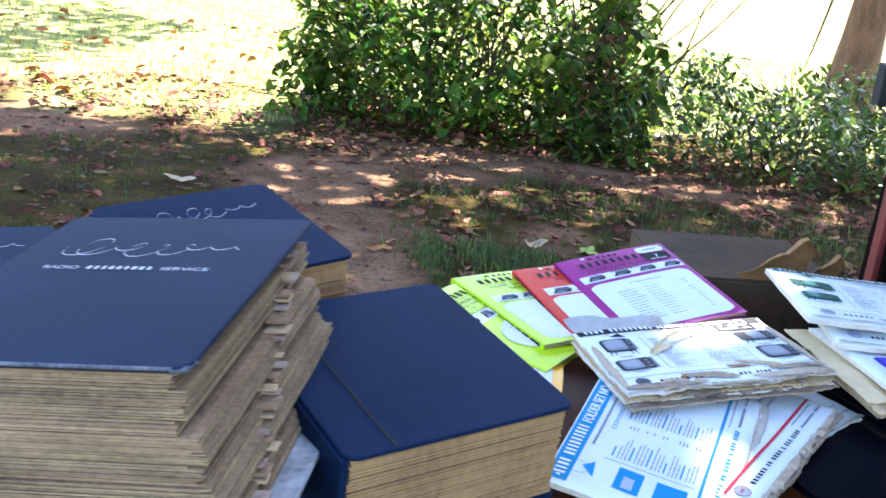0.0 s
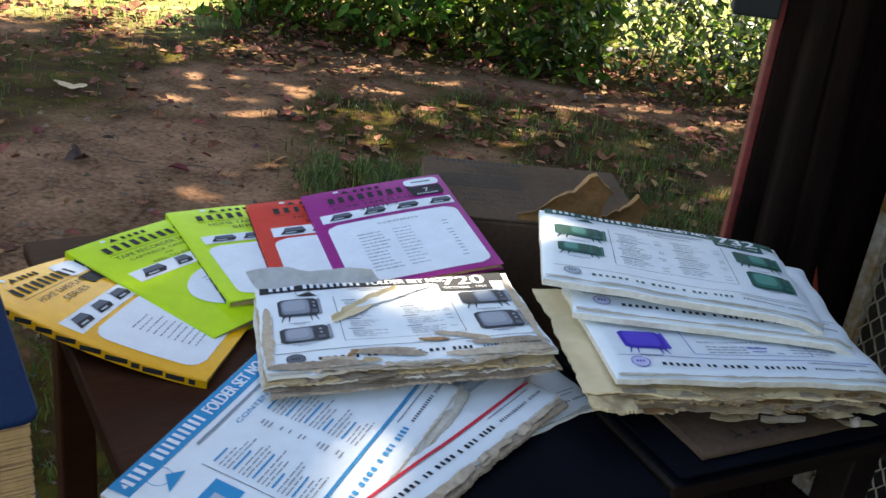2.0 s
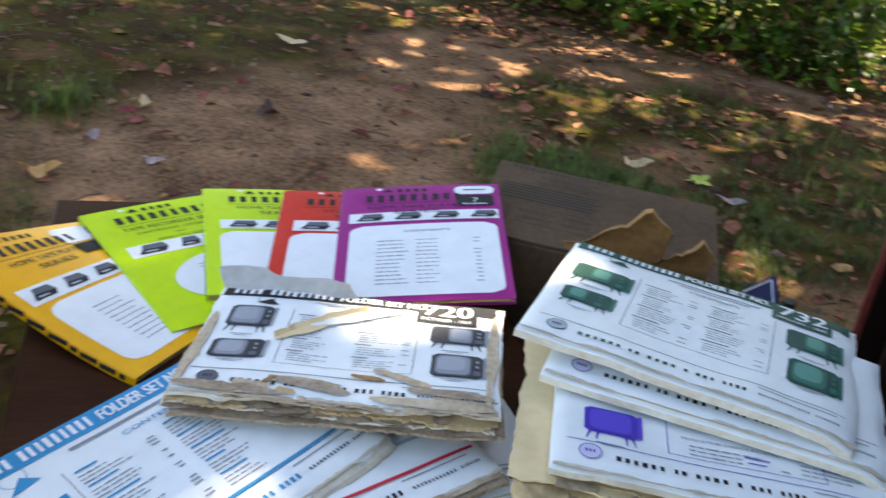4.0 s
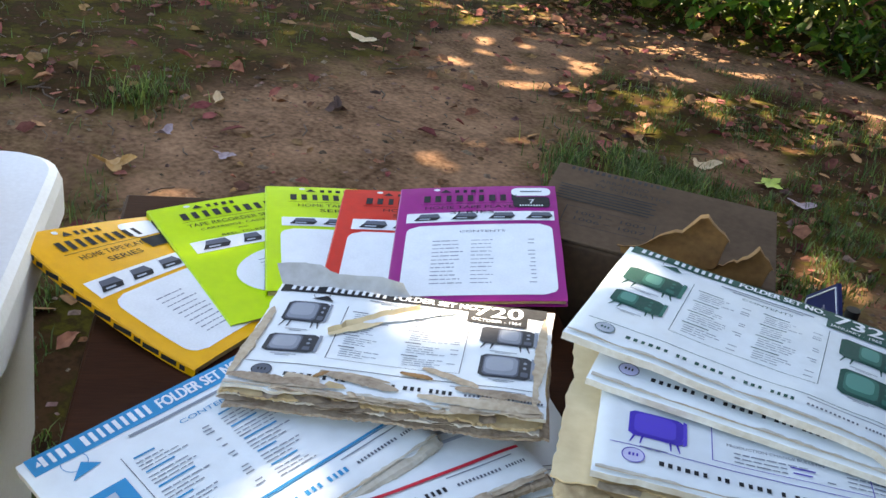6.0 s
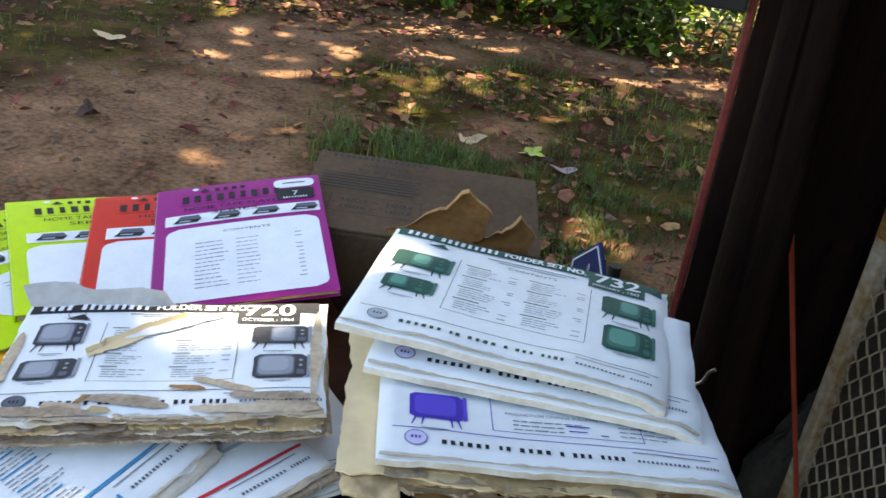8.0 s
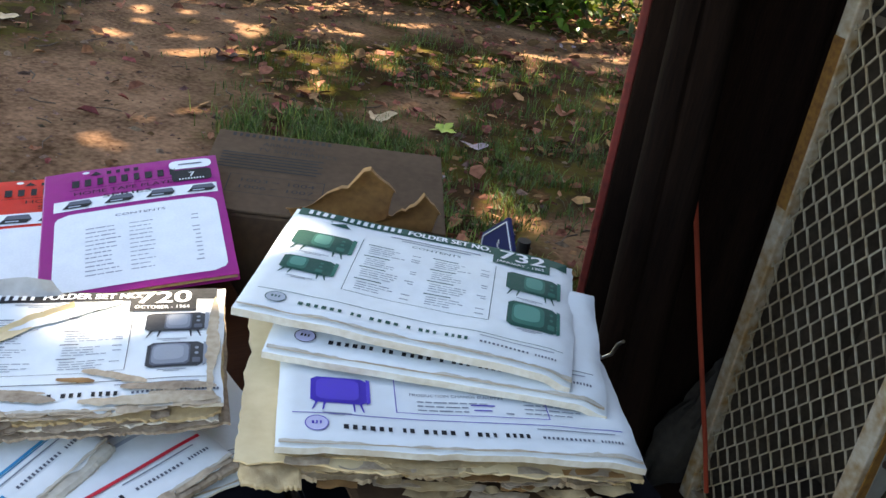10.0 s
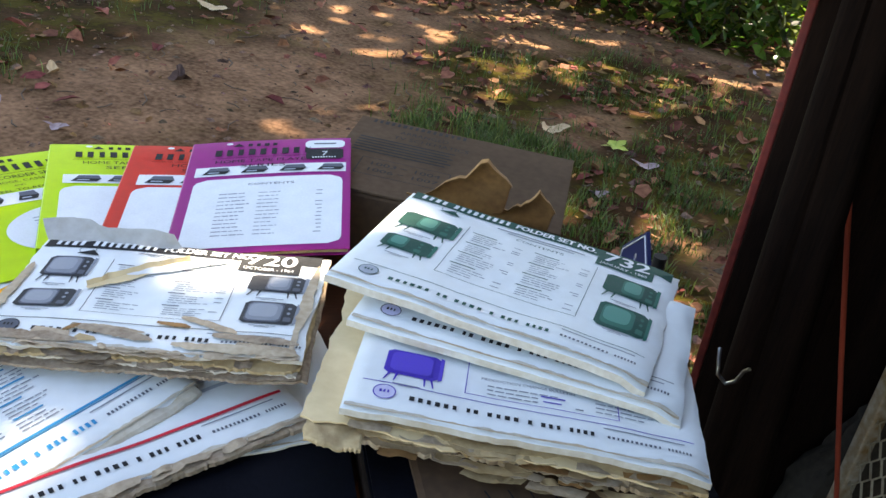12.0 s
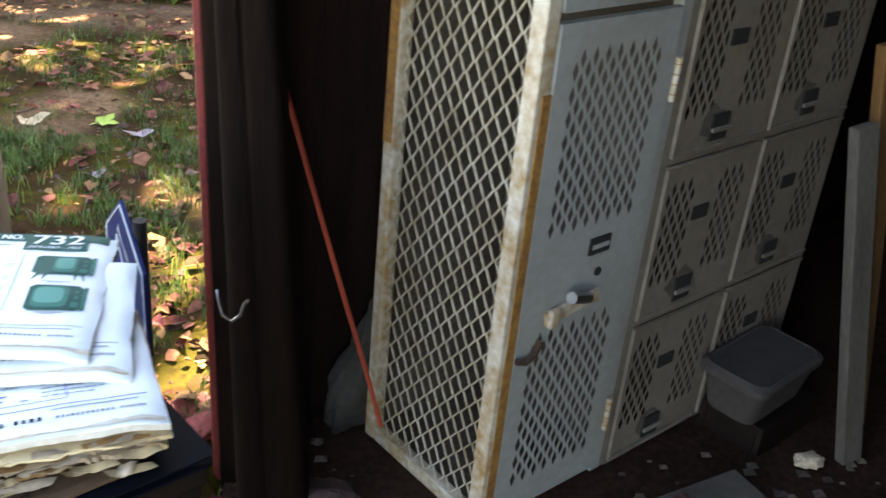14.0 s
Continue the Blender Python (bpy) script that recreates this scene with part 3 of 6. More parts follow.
# limbs reach out of view to carry the added crown
for tx, ty, tz in ((-6.5, -3.2, 5.0), (-4.5, -2.8, 5.5), (-2.6, -3.4, 5.2), (-0.8, -3.0, 6.2), (1.0, -2.8, 5.6), (-8.0, -2.6, 5.6)):
    a, b = Vector((0.08, -0.12, 3.0 + rr.random())), Vector((tx, ty, tz))
    pts = [a.lerp(b, i / 7) + Vector((rr.gauss(0, 0.12), rr.gauss(0, 0.12), 0.5 * math.sin(math.pi * i / 7))) for i in range(8)]
    part("limb", tube(pts, 0.11, 7, 0.02), BARK, tree, smooth=True)
# unseen leaf mass, placed so that its shadow covers the yard
items = []
CROWN_LEAVES = 26500
while len(items) < CROWN_LEAVES:
    x, y, z = rr.uniform(-8.0, 3.6), rr.uniform(4.9, 8.3), rr.uniform(3.4, 7.6)
    if noise.noise(Vector((x * 0.9, y * 0.9, z * 0.9))) < -0.3:
        continue
    d, s = turned(rr, 0.3)
    ln = rr.uniform(0.14, 0.26)
    items.append((Vector((x - 0.24, y - 0.13, z)) - o, d, s, ln, ln * 0.7, 0.1))
# more unseen leaves, added for shadow streaks on the far lawn
while len(items) < CROWN_LEAVES + 4600:
    x, y, z = rr.uniform(-11.0, -3.0), rr.uniform(9.5, 14.0), rr.uniform(3.6, 6.5)
    if noise.noise(Vector((x * 0.35, y * 1.1, z * 0.9))) < 0.05:
        continue
    d, s = turned(rr, 0.3)
    ln = rr.uniform(0.14, 0.26)
    items.append((Vector((x, y, z)) - o, d, s, ln, ln * 0.7, 0.1))
# small clump added to keep sun off the near binder
for _ in range(260):
    z = rr.uniform(4.6, 5.6)
    p_ = Vector((0.13 + (z - 0.82) * 0.194 + rr.uniform(-0.3, 0.25), 0.82 + (z - 0.82) * 0.912 + rr.uniform(-0.3, 0.1), z))
    d, s = turned(rr, 0.3)
    items.append((p_ - o, d, s, 0.22, 0.15, 0.1))
SUN_PATCH_AT = (0.467, 1.291)
# extra leaves added to shade the ground on the right
for _ in range(1900):
    p_ = Vector((rr.uniform(0.6, 3.8), rr.uniform(7.7, 9.3), rr.uniform(3.8, 6.6)))
    if noise.noise(p_ * 1.1) < -0.18:
        continue
    d, s = turned(rr, 0.3)
    ln = rr.uniform(0.12, 0.22)
    items.append((p_ - o, d, s, ln, ln * 0.7, 0.1))
to_sun = Vector((math.sin(radians(SUN_AZ)) * math.cos(radians(SUN_EL)), math.cos(radians(SUN_AZ)) * math.cos(radians(SUN_EL)), math.sin(radians(SUN_EL))))
# holes cut in the crown where sun patches should fall: x, y, z, radius
SUN_GAPS = ((0.54, 3.05, 0.05, 0.13), (0.50, 4.50, 0.0, 0.13), (0.745, 2.37, 0.055, 0.16), (0.78, 2.18, 0.055, 0.13), (0.23, 4.2, 0.0, 0.10), (-0.66, 4.5, 0.0, 0.07), (-0.17, 4.3, 0.0, 0.06), (0.67, 2.63, 0.06, 0.15), (0.71, 2.31, 0.06, 0.13), (0.53, 2.62, 0.06, 0.085), (0.85, 3.55, 0.06, 0.07), (1.1, 4.0, 0.06, 0.08), (0.75, 3.05, 0.05, 0.05), (-0.5, 3.45, 0.03, 0.05), (-0.2, 4.5, 0.0, 0.07), (SUN_PATCH_AT[0] - 0.01, SUN_PATCH_AT[1], 0.715, 0.062), (SUN_PATCH_AT[0] + 0.03, SUN_PATCH_AT[1] + 0.025, 0.715, 0.045), (SUN_PATCH_AT[0] - 0.06, SUN_PATCH_AT[1] - 0.045, 0.715, 0.055))


def in_gap(q):
    """Whether a leaf stands in a gap cut towards the sun for a sun patch."""
    for gx, gy, gz, rad in SUN_GAPS:
        v = q + o - Vector((gx, gy, gz))
        if (v - to_sun * v.dot(to_sun)).length < rad + (0.015 if gz < 0.5 else 0.0):
            return True
    return False


items = [it for it in items if not in_gap(it[0])]
for _ in range(210):                        # an unseen outer clump, added to shade the near end of the lawn
    p_ = Vector((rr.uniform(-3.4, -1.75), rr.uniform(4.2, 4.72), 0.0)) + to_sun * rr.uniform(6.4, 8.4)
    d, s = turned(rr, 0.3)
    ln = rr.uniform(0.14, 0.24)
    items.append((p_ - o, d, s, ln, ln * 0.7, 0.1))
part("crown", leaf_mesh(items), SHADE_CANOPY, tree)
# a hanging twig with a few leaves in front of the lawn
pts = [(1.55, 6.9, 1.2), (1.53, 6.88, 0.9), (1.48, 6.86, 0.62), (1.44, 6.85, 0.42)]
twig = thing("hanging_twig", pose(*pts[0]), "thin dark twig hanging from the tree", "twig")
part("stem", tube([Vector(p) - Vector(pts[0]) for p in pts], 0.012, 6, 0.004), TWIG, twig)

# ---- shed ----
WD = Vector((0.809, 0.588, 0))            # along the locker bank and the wall behind it
WALL0 = Vector((0.892, 2.085, 0))


def wall(name, a, b, z1, material, label, nboard):
    """A wall of upright boards with gaps and uneven faces, from a to b."""
    a, b = Vector(a), Vector(b)
    ln = (b - a).length
    ang = math.degrees(math.atan2(b.y - a.y, b.x - a.x))
    ob = solo(name, boxed(0, ln, 0.03, 0.06, -0.1, z1), material, label, "wall", pose(a.x, a.y, 0, 0, 0, ang), kind="structure")
    wd = ln / nboard
    rw = random.Random(name)
    for i in range(nboard):
        off = rw.uniform(-0.004, 0.004)
        brd = part("board", boxed(i * wd + 0.002, (i + 1) * wd - 0.002, off, 0.028, -0.05, z1 - rw.uniform(0, 0.02), 0.002), material, ob)
    return ob


E1 = WALL0 + WD * 2.4
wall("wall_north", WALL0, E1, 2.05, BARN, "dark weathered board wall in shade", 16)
# south and east walls stand out of view, added to keep light off the lockers
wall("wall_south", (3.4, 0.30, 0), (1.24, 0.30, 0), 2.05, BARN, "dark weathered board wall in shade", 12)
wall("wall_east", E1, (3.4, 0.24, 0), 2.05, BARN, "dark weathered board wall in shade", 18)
# roof outline, out of view, shaped to shade the lockers
roof = [(0.84, 1.5), (1.20, 0.22), (3.5, 0.22), (3.1, 4.0), (0.80, 2.1)]
bm = bmesh.new()
f = bm.faces.new([bm.verts.new((x, y, 2.05)) for x, y in roof])
g = bmesh.ops.extrude_face_region(bm, geom=[f])
for v in g["geom"]:
    if isinstance(v, bmesh.types.BMVert):
        v.co.z += 0.06
bmesh.ops.recalc_face_normals(bm, faces=bm.faces)
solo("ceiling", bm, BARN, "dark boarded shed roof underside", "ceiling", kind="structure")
fv, ff = [], []
NX, NY = 60, 50
for j in range(NY + 1):
    for i in range(NX + 1):
        x, y = -3.2 + 6.6 * i / NX, -3.0 + 6.2 * j / NY
        fv.append((x, y, 0.008 + 0.010 * noise.noise(Vector((x * 3, y * 3, 0)))))
inside = lambda x, y: 0.86 < x < 3.3 and y > 0.2 and y < 2.08 + (x - 0.86) * 0.7265
for j in range(NY):
    for i in range(NX):
        x, y = -3.2 + 6.6 * (i + 0.5) / NX, -3.0 + 6.2 * (j + 0.5) / NY
        if inside(x, y):
            q = j * (NX + 1) + i
            ff.append((q, q + 1, q + NX + 2, q + NX + 1))
# floor earth far darker than the yard's, with the shed's shade in its colour
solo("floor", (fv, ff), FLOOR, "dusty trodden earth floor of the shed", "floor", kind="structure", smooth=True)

# doorway post with red trim, hinge block and hook
post = thing("doorway_post", pose(0.962, 1.938, 0.0), "dark stained wooden doorway post with red trim", "post")
vs, fs = [], []
K = 48
for j in range(40):
    z = 2.04 * j / 39
    drift = 0.015 * noise.noise(Vector((0, 3, z * 1.5)))
    cx, hw = 0.002 - 0.047 * z, 0.060 - 0.021 * min(z, 1.0)
    for k in range(K):
        a = k * math.tau / K + drift
        ca, sa = math.cos(a), math.sin(a)
        q = (abs(ca) ** 6 + abs(sa) ** 6) ** (-1 / 6) * (1 + 0.02 * noise.noise(Vector((ca * 2, sa * 2, z * 1.5))))
        if k == 35:
            q *= 0.92                               # the long drying crack
        vs.append((cx + hw * ca * q, 0.06 * sa * q, z))
for j in range(39):
    fs += [(j * K + k, j * K + (k + 1) % K, (j + 1) * K + (k + 1) % K, (j + 1) * K + k) for k in range(K)]
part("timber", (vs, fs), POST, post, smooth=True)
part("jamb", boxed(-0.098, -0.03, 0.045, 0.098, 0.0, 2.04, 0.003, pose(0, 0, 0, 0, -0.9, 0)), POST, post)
part("trim", boxed(-0.111, -0.0985, 0.05, 0.105, 0.0, 2.04, 0.003, pose(0, 0, 0, 0, -0.9, 0)), RED_PAINT, post, "strip of faded red paint")
part("hinge_block", boxed(-0.182, -0.1115, 0.02, 0.08, 0.950, 1.026, 0.004, pose(0.0, 0, 0, 0, -0.9, 0)), DARK, post, "dark grey block")
solo("sill", boxed(-0.12, 0.02, -0.05, 0.08, 0.0, 0.05, 0.006), RED_PAINT, "faded red painted wooden sill", "sill", pose(0.832, 2.108, 0.012, 0, 0, 30))
hook = [(0, 0, 0), (0.004, -0.012, -0.01), (0.01, -0.02, -0.03), (0.024, -0.024, -0.038), (0.036, -0.024, -0.028), (0.042, -0.024, -0.008), (0.048, -0.03, 0.002)]
solo("screw_hook", tube(hook, 0.0028, 8), STEEL, "bent shiny steel hook on the dark post", "hook", pose(0.880, 1.880, 0.470, 0, 0, 0), smooth=True)
cord = [(0.950, 2.086, 0.75), (0.997, 2.070, 0.59), (1.052, 2.050, 0.41), (1.115, 2.028, 0.212), (1.142, 2.018, 0.12)]
solo("cord", tube(cord, 0.0042, 7), ROPE, "taut orange-red cord on the dark wall", "cord", smooth=True)

# ---- lockers ----
DARK_RUST = mat("blackened_rust", (0.07, 0.035, 0.018), (0.03, 0.016, 0.010), rough=0.9, scale=30, fine=160, bump=0.4)
GRIME = mat("brown_hand_grime", (0.13, 0.10, 0.075), (0.07, 0.052, 0.038), rough=0.7, scale=30, fine=120, bump=0.05)
LB = Vector((1.322, 1.878, 0))
LM = pose(LB.x, LB.y, 0, 0, 0, math.degrees(math.atan2(WD.y, WD.x)))     # x along the fronts, y into the lockers


def holed(x0, x1, z0, z1, cols, rows, hw, hh, y=0.0):
    """A plate with staggered pointed slots, in the plane of the fronts."""
    vs, fs = [], []
    cw, ch = (x1 - x0) / cols, (z1 - z0) / (rows + 0.5)

    def quad(a, b, c, d):
        o = len(vs)
        vs.extend([(a, y, c), (b, y, c), (b, y, d), (a, y, d)])
        fs.append((o, o + 1, o + 2, o + 3))
    for i in range(cols):
        xa, xb = x0 + i * cw, x0 + (i + 1) * cw
        off = 0.5 * ch if i % 2 else 0.0
        quad(xa, xb, z0, z0 + off) if off else quad(xa, xb, z1 - 0.5 * ch, z1)
        for j in range(rows):
            za = z0 + off + j * ch
            zb, cx, cz = za + ch, xa + cw / 2, za + ch / 2
            o = len(vs)
            vs.extend([(xa, y, za), (xb, y, za), (xb, y, cz), (xb, y, zb), (xa, y, zb), (xa, y, cz), (cx, y, cz - hh), (cx + hw, y, cz), (cx, y, cz + hh), (cx - hw, y, cz)])
            fs.extend([tuple(o + q for q in f_) for f_ in ((0, 1, 6), (1, 2, 7, 6), (2, 3, 8, 7), (3, 4, 8), (4, 5, 9, 8), (5, 0, 6, 9))])
    return vs, fs


def plate(x0, x1, z0, z1, y):
    return [(x0, y, z0), (x1, y, z0), (x1, y, z1), (x0, y, z1)], [(0, 1, 2, 3)]


def door_plate(x0, x1, z0, z1, fields, y=0.0):
    """A sheet door with fields of slots one above another, turned in rims round it."""
    ms, z = [], z0
    for fx0, fx1, fz0, fz1, cols, rows, hw, hh in fields:
        ms += [plate(x0, x1, z, fz0, y), plate(x0, fx0, fz0, fz1, y), plate(fx1, x1, fz0, fz1, y), holed(fx0, fx1, fz0, fz1, cols, rows, hw, hh, y)]
        z = fz1
    ms.append(plate(x0, x1, z, z1, y))
    for a, b, c, d in ((x0, x0 + 0.004, z0, z1), (x1 - 0.004, x1, z0, z1), (x0, x1, z0, z0 + 0.004), (x0, x1, z1 - 0.004, z1)):
        bm_ = ([(p, q, s) for s in (c, d) for q in (y + 0.0005, y + 0.014) for p in (a, b)], [(0, 2, 3, 1), (4, 5, 7, 6), (0, 1, 5, 4), (2, 6, 7, 3), (0, 4, 6, 2), (1, 3, 7, 5)])
        ms.append(bm_)
    return joined(*ms)


tall = thing("tall_locker", LM, "tall grey steel locker with a rusty wire mesh side", "locker", "lockers")
DEPTH = 0.33
ZB, ZT = 0.012, 1.75
# inner panels carry the interior shade in their colour
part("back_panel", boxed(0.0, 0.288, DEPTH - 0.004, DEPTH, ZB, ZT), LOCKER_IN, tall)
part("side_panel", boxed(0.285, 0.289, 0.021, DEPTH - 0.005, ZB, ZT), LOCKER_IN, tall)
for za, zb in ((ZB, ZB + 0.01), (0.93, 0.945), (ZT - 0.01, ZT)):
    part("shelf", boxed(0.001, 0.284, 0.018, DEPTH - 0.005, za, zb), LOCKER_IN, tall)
part("front_stile", boxed(-0.014, 0.012, 0.0, 0.03, ZB, ZT, 0.003), LOCKER_WHITE, tall, "cream corner post streaked with rust")
part("rusty_edge", boxed(-0.004, 0.014, -0.003, -0.0005, ZB, 0.80, 0.0008), RUST, tall, "strip of bare rust")
part("back_stile", boxed(-0.014, 0.012, DEPTH - 0.026, DEPTH, ZB, ZT, 0.003), LOCKER_WHITE, tall, "cream corner post streaked with rust")
part("rust_patch", boxed(-0.0165, -0.0145, DEPTH - 0.024, DEPTH - 0.002, 0.62, 0.90, 0.0008), RUST, tall, "patch of bare rust")
part("bottom_rail", boxed(-0.013, 0.01, 0.031, DEPTH - 0.027, ZB, ZB + 0.028, 0.003), LOCKER_WHITE, tall, "cream rail streaked with rust")
part("right_stile", boxed(0.272, 0.298, 0.001, 0.02, ZB, ZT, 0.002), LOCKER, tall)
# expanded metal: zigzag strands that meet
strands = []
cells, cell_h = 16, 0.044
y0, y1 = 0.022, DEPTH - 0.02
cw = (y1 - y0) / cells
levels = int((ZT - ZB - 0.04) / (cell_h / 2))
for i in range(cells + 1):
    pts = []
    for j in range(levels + 1):
        side = 1 if (j + i) % 2 else -1
        pts.append((-0.004 + 0.0015 * side, y0 + i * cw + side * (cw / 2 - 0.0006), ZB + 0.026 + j * cell_h / 2))
    strands.append(tube(pts, 0.0022, 4))
part("wire_mesh", joined(*strands), MESH, tall, "diamond wire mesh")
ldoor = part("door", door_plate(0.014, 0.272, 0.03, 0.897, ((0.046, 0.236, 0.085, 0.402, 15, 8, 0.0059, 0.0158), (0.046, 0.236, 0.565, 0.862, 15, 8, 0.0059, 0.0152)), -0.004), LOCKER, tall)
part("latch_plate", boxed(-0.060, 0.062, -0.012, -0.005, -0.012, 0.012, 0.002, pose(0.125, 0, 0.430, 0, -6, 0)), LOCKER_WHITE, ldoor, "cream handle plate with chipped paint")
part("handle", boxed(0.064, 0.084, -0.024, -0.0125, 0.412, 0.446, 0.004), LOCKER_WHITE, ldoor, "chipped cream lever")
part("lever", tube([(0.095, -0.03, 0.466), (0.145, -0.022, 0.448)], 0.010, 8), STEEL, ldoor, "bare metal lever", True)
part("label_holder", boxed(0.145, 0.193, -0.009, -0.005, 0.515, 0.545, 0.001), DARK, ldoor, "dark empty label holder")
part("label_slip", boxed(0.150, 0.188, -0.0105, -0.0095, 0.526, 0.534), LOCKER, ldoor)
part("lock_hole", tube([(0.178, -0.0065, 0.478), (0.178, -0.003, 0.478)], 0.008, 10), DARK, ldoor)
part("hasp", tube([(0.012, -0.01, 0.365), (0.027, -0.016, 0.362), (0.045, -0.016, 0.372), (0.058, -0.012, 0.39)], 0.006, 6), DARK_RUST, ldoor, "dark rusty bent hasp")
part("upper_door", door_plate(0.014, 0.272, 0.912, 1.73, ((0.058, 0.222, 0.95, 1.24, 15, 8, 0.0048, 0.0155), (0.056, 0.22, 1.4, 1.68, 15, 8, 0.0048, 0.0150)), -0.004), LOCKER, tall)
for hz in (0.15, 0.785, 1.0, 1.6):
    hin = part("hinge", tube([(0.280, -0.006, hz - 0.035), (0.280, -0.006, hz + 0.035)], 0.0055, 8), LOCKER_WHITE, tall, "cream barrel hinge", True)
    for q in range(4):
        part("knuckle_gap", tube([(0.280, -0.006, hz - 0.024 + q * 0.016), (0.280, -0.006, hz - 0.0225 + q * 0.016)], 0.006, 8), RUST, hin)

bank = thing("box_lockers", LM, "bank of small tan-grey steel box lockers with slotted doors", "lockers", "lockers")
CW, RH, X0 = 0.272, 0.311, 0.306
# same shade-dark colour inside the box lockers
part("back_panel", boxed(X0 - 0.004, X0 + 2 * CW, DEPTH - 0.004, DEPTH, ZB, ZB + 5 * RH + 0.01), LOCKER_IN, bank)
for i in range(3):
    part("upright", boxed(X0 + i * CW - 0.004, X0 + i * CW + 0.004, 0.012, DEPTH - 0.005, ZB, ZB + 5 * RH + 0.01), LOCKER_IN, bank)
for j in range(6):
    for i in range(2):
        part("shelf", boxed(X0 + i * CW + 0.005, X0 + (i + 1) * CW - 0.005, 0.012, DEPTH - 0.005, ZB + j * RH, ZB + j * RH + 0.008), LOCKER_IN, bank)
for i in range(3):
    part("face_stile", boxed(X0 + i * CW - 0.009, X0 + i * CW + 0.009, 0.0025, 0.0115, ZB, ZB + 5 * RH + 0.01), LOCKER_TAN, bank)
for j in range(6):
    for i in range(2):
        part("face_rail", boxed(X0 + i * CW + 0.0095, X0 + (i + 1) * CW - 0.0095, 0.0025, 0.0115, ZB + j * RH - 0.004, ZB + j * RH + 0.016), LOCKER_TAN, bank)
for j in range(5):
    for i in range(2):
        xa, za = X0 + i * CW + 0.006, ZB + j * RH + 0.012
        xb, zb = xa + CW - 0.012, za + RH - 0.016
        w, h = xb - xa, zb - za
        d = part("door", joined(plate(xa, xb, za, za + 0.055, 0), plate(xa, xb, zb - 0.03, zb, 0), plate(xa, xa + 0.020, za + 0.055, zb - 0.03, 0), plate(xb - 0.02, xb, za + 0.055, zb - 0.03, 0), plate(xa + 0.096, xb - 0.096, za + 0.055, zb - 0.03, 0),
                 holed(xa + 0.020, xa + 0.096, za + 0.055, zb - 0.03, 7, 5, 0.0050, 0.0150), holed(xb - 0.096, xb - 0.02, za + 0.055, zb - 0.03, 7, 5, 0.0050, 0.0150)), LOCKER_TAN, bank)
        for rim in ((xa, xb, za, za + 0.006), (xa, xb, zb - 0.005, zb), (xa, xa + 0.006, za + 0.007, zb - 0.006)):
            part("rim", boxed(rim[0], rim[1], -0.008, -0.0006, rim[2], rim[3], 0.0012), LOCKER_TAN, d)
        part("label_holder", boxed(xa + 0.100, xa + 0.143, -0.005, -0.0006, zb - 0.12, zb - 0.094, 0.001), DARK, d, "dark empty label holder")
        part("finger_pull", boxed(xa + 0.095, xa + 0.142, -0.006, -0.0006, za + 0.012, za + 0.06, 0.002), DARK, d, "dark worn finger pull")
        grime = [(xa + 0.11 + (0.035 + 0.02 * noise.noise(Vector((i * 3.1, j * 2.7, a_ * 0.9)))) * math.cos(a_ * 0.45), -0.0005, za + 0.045 + (0.030 + 0.02 * noise.noise(Vector((j * 3.3, i * 5.7, a_ * 0.8)))) * math.sin(a_ * 0.45)) for a_ in range(14)]
        part("grime", (grime, [tuple(range(14))]), GRIME, d, "dark worn smudge round the pull")
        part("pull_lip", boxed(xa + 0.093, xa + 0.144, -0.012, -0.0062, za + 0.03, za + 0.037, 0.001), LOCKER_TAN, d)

# ---- things on the shed floor ----
solo("plank", boxed(-0.024, 0.024, -0.012, 0.012, 0, 0.70, 0.003), GREY_BOARD, "grey weathered plank leaning upright", "plank", pose(2.074, 2.092, 0.018, -7, -11, 20))
solo("plank", boxed(-0.022, 0.022, -0.012, 0.012, 0, 0.82, 0.003), mat("orange_brown_wood", (0.20, 0.095, 0.03), (0.11, 0.05, 0.018), rough=0.6, scale=4, fine=45, bump=0.15, stretch=(9, 9, 1)), "orange-brown wooden plank leaning on the lockers", "plank", pose(2.13, 2.2, 0.02, -4, -11, 20))
solo("floor_board", boxed(-0.2, 0.2, -0.05, 0.05, 0, 0.02, 0.003), GREY_BOARD, "dusty short board lying on the floor", "board", pose(1.66, 1.90, 0.016, 0, 0, 26))


def crumple(name, x, y, z, sx, sy, sz, seed, material, label, category, k=14, lean=0.0, turn=None):
    """A crumpled soft thing resting on the floor."""
    vs, fs = [], []
    for j in range(k + 1):
        th = math.pi * j / k
        for i in range(2 * k):
            ph = math.pi * i / k
            n = Vector((math.sin(th) * math.cos(ph), math.sin(th) * math.sin(ph), math.cos(th)))
            rr_ = 1 + 0.35 * noise.noise(n * 1.8 + Vector((seed, 0, 0))) + 0.18 * noise.noise(n * 5 + Vector((0, seed, 0)))
            z_ = max(0.0, sz * (0.7 + n.z * rr_))
            vs.append((sx * n.x * rr_ + lean * z_, sy * n.y * rr_, z_))
    for j in range(k):
        for i in range(2 * k):
            fs.append((j * 2 * k + i, j * 2 * k + (i + 1) % (2 * k), (j + 1) * 2 * k + (i + 1) % (2 * k), (j + 1) * 2 * k + i))
    return solo(name, (vs, fs), material, label, category, pose(x, y, z, 0, 0, seed * 37 if turn is None else turn), smooth=True)


crumple("sack", 1.105, 2.17, 0.015, 0.085, 0.035, 0.16, 2, SACK, "dusty grey slumped sack against the dark wall", "sack", 18, 0.30, 36)
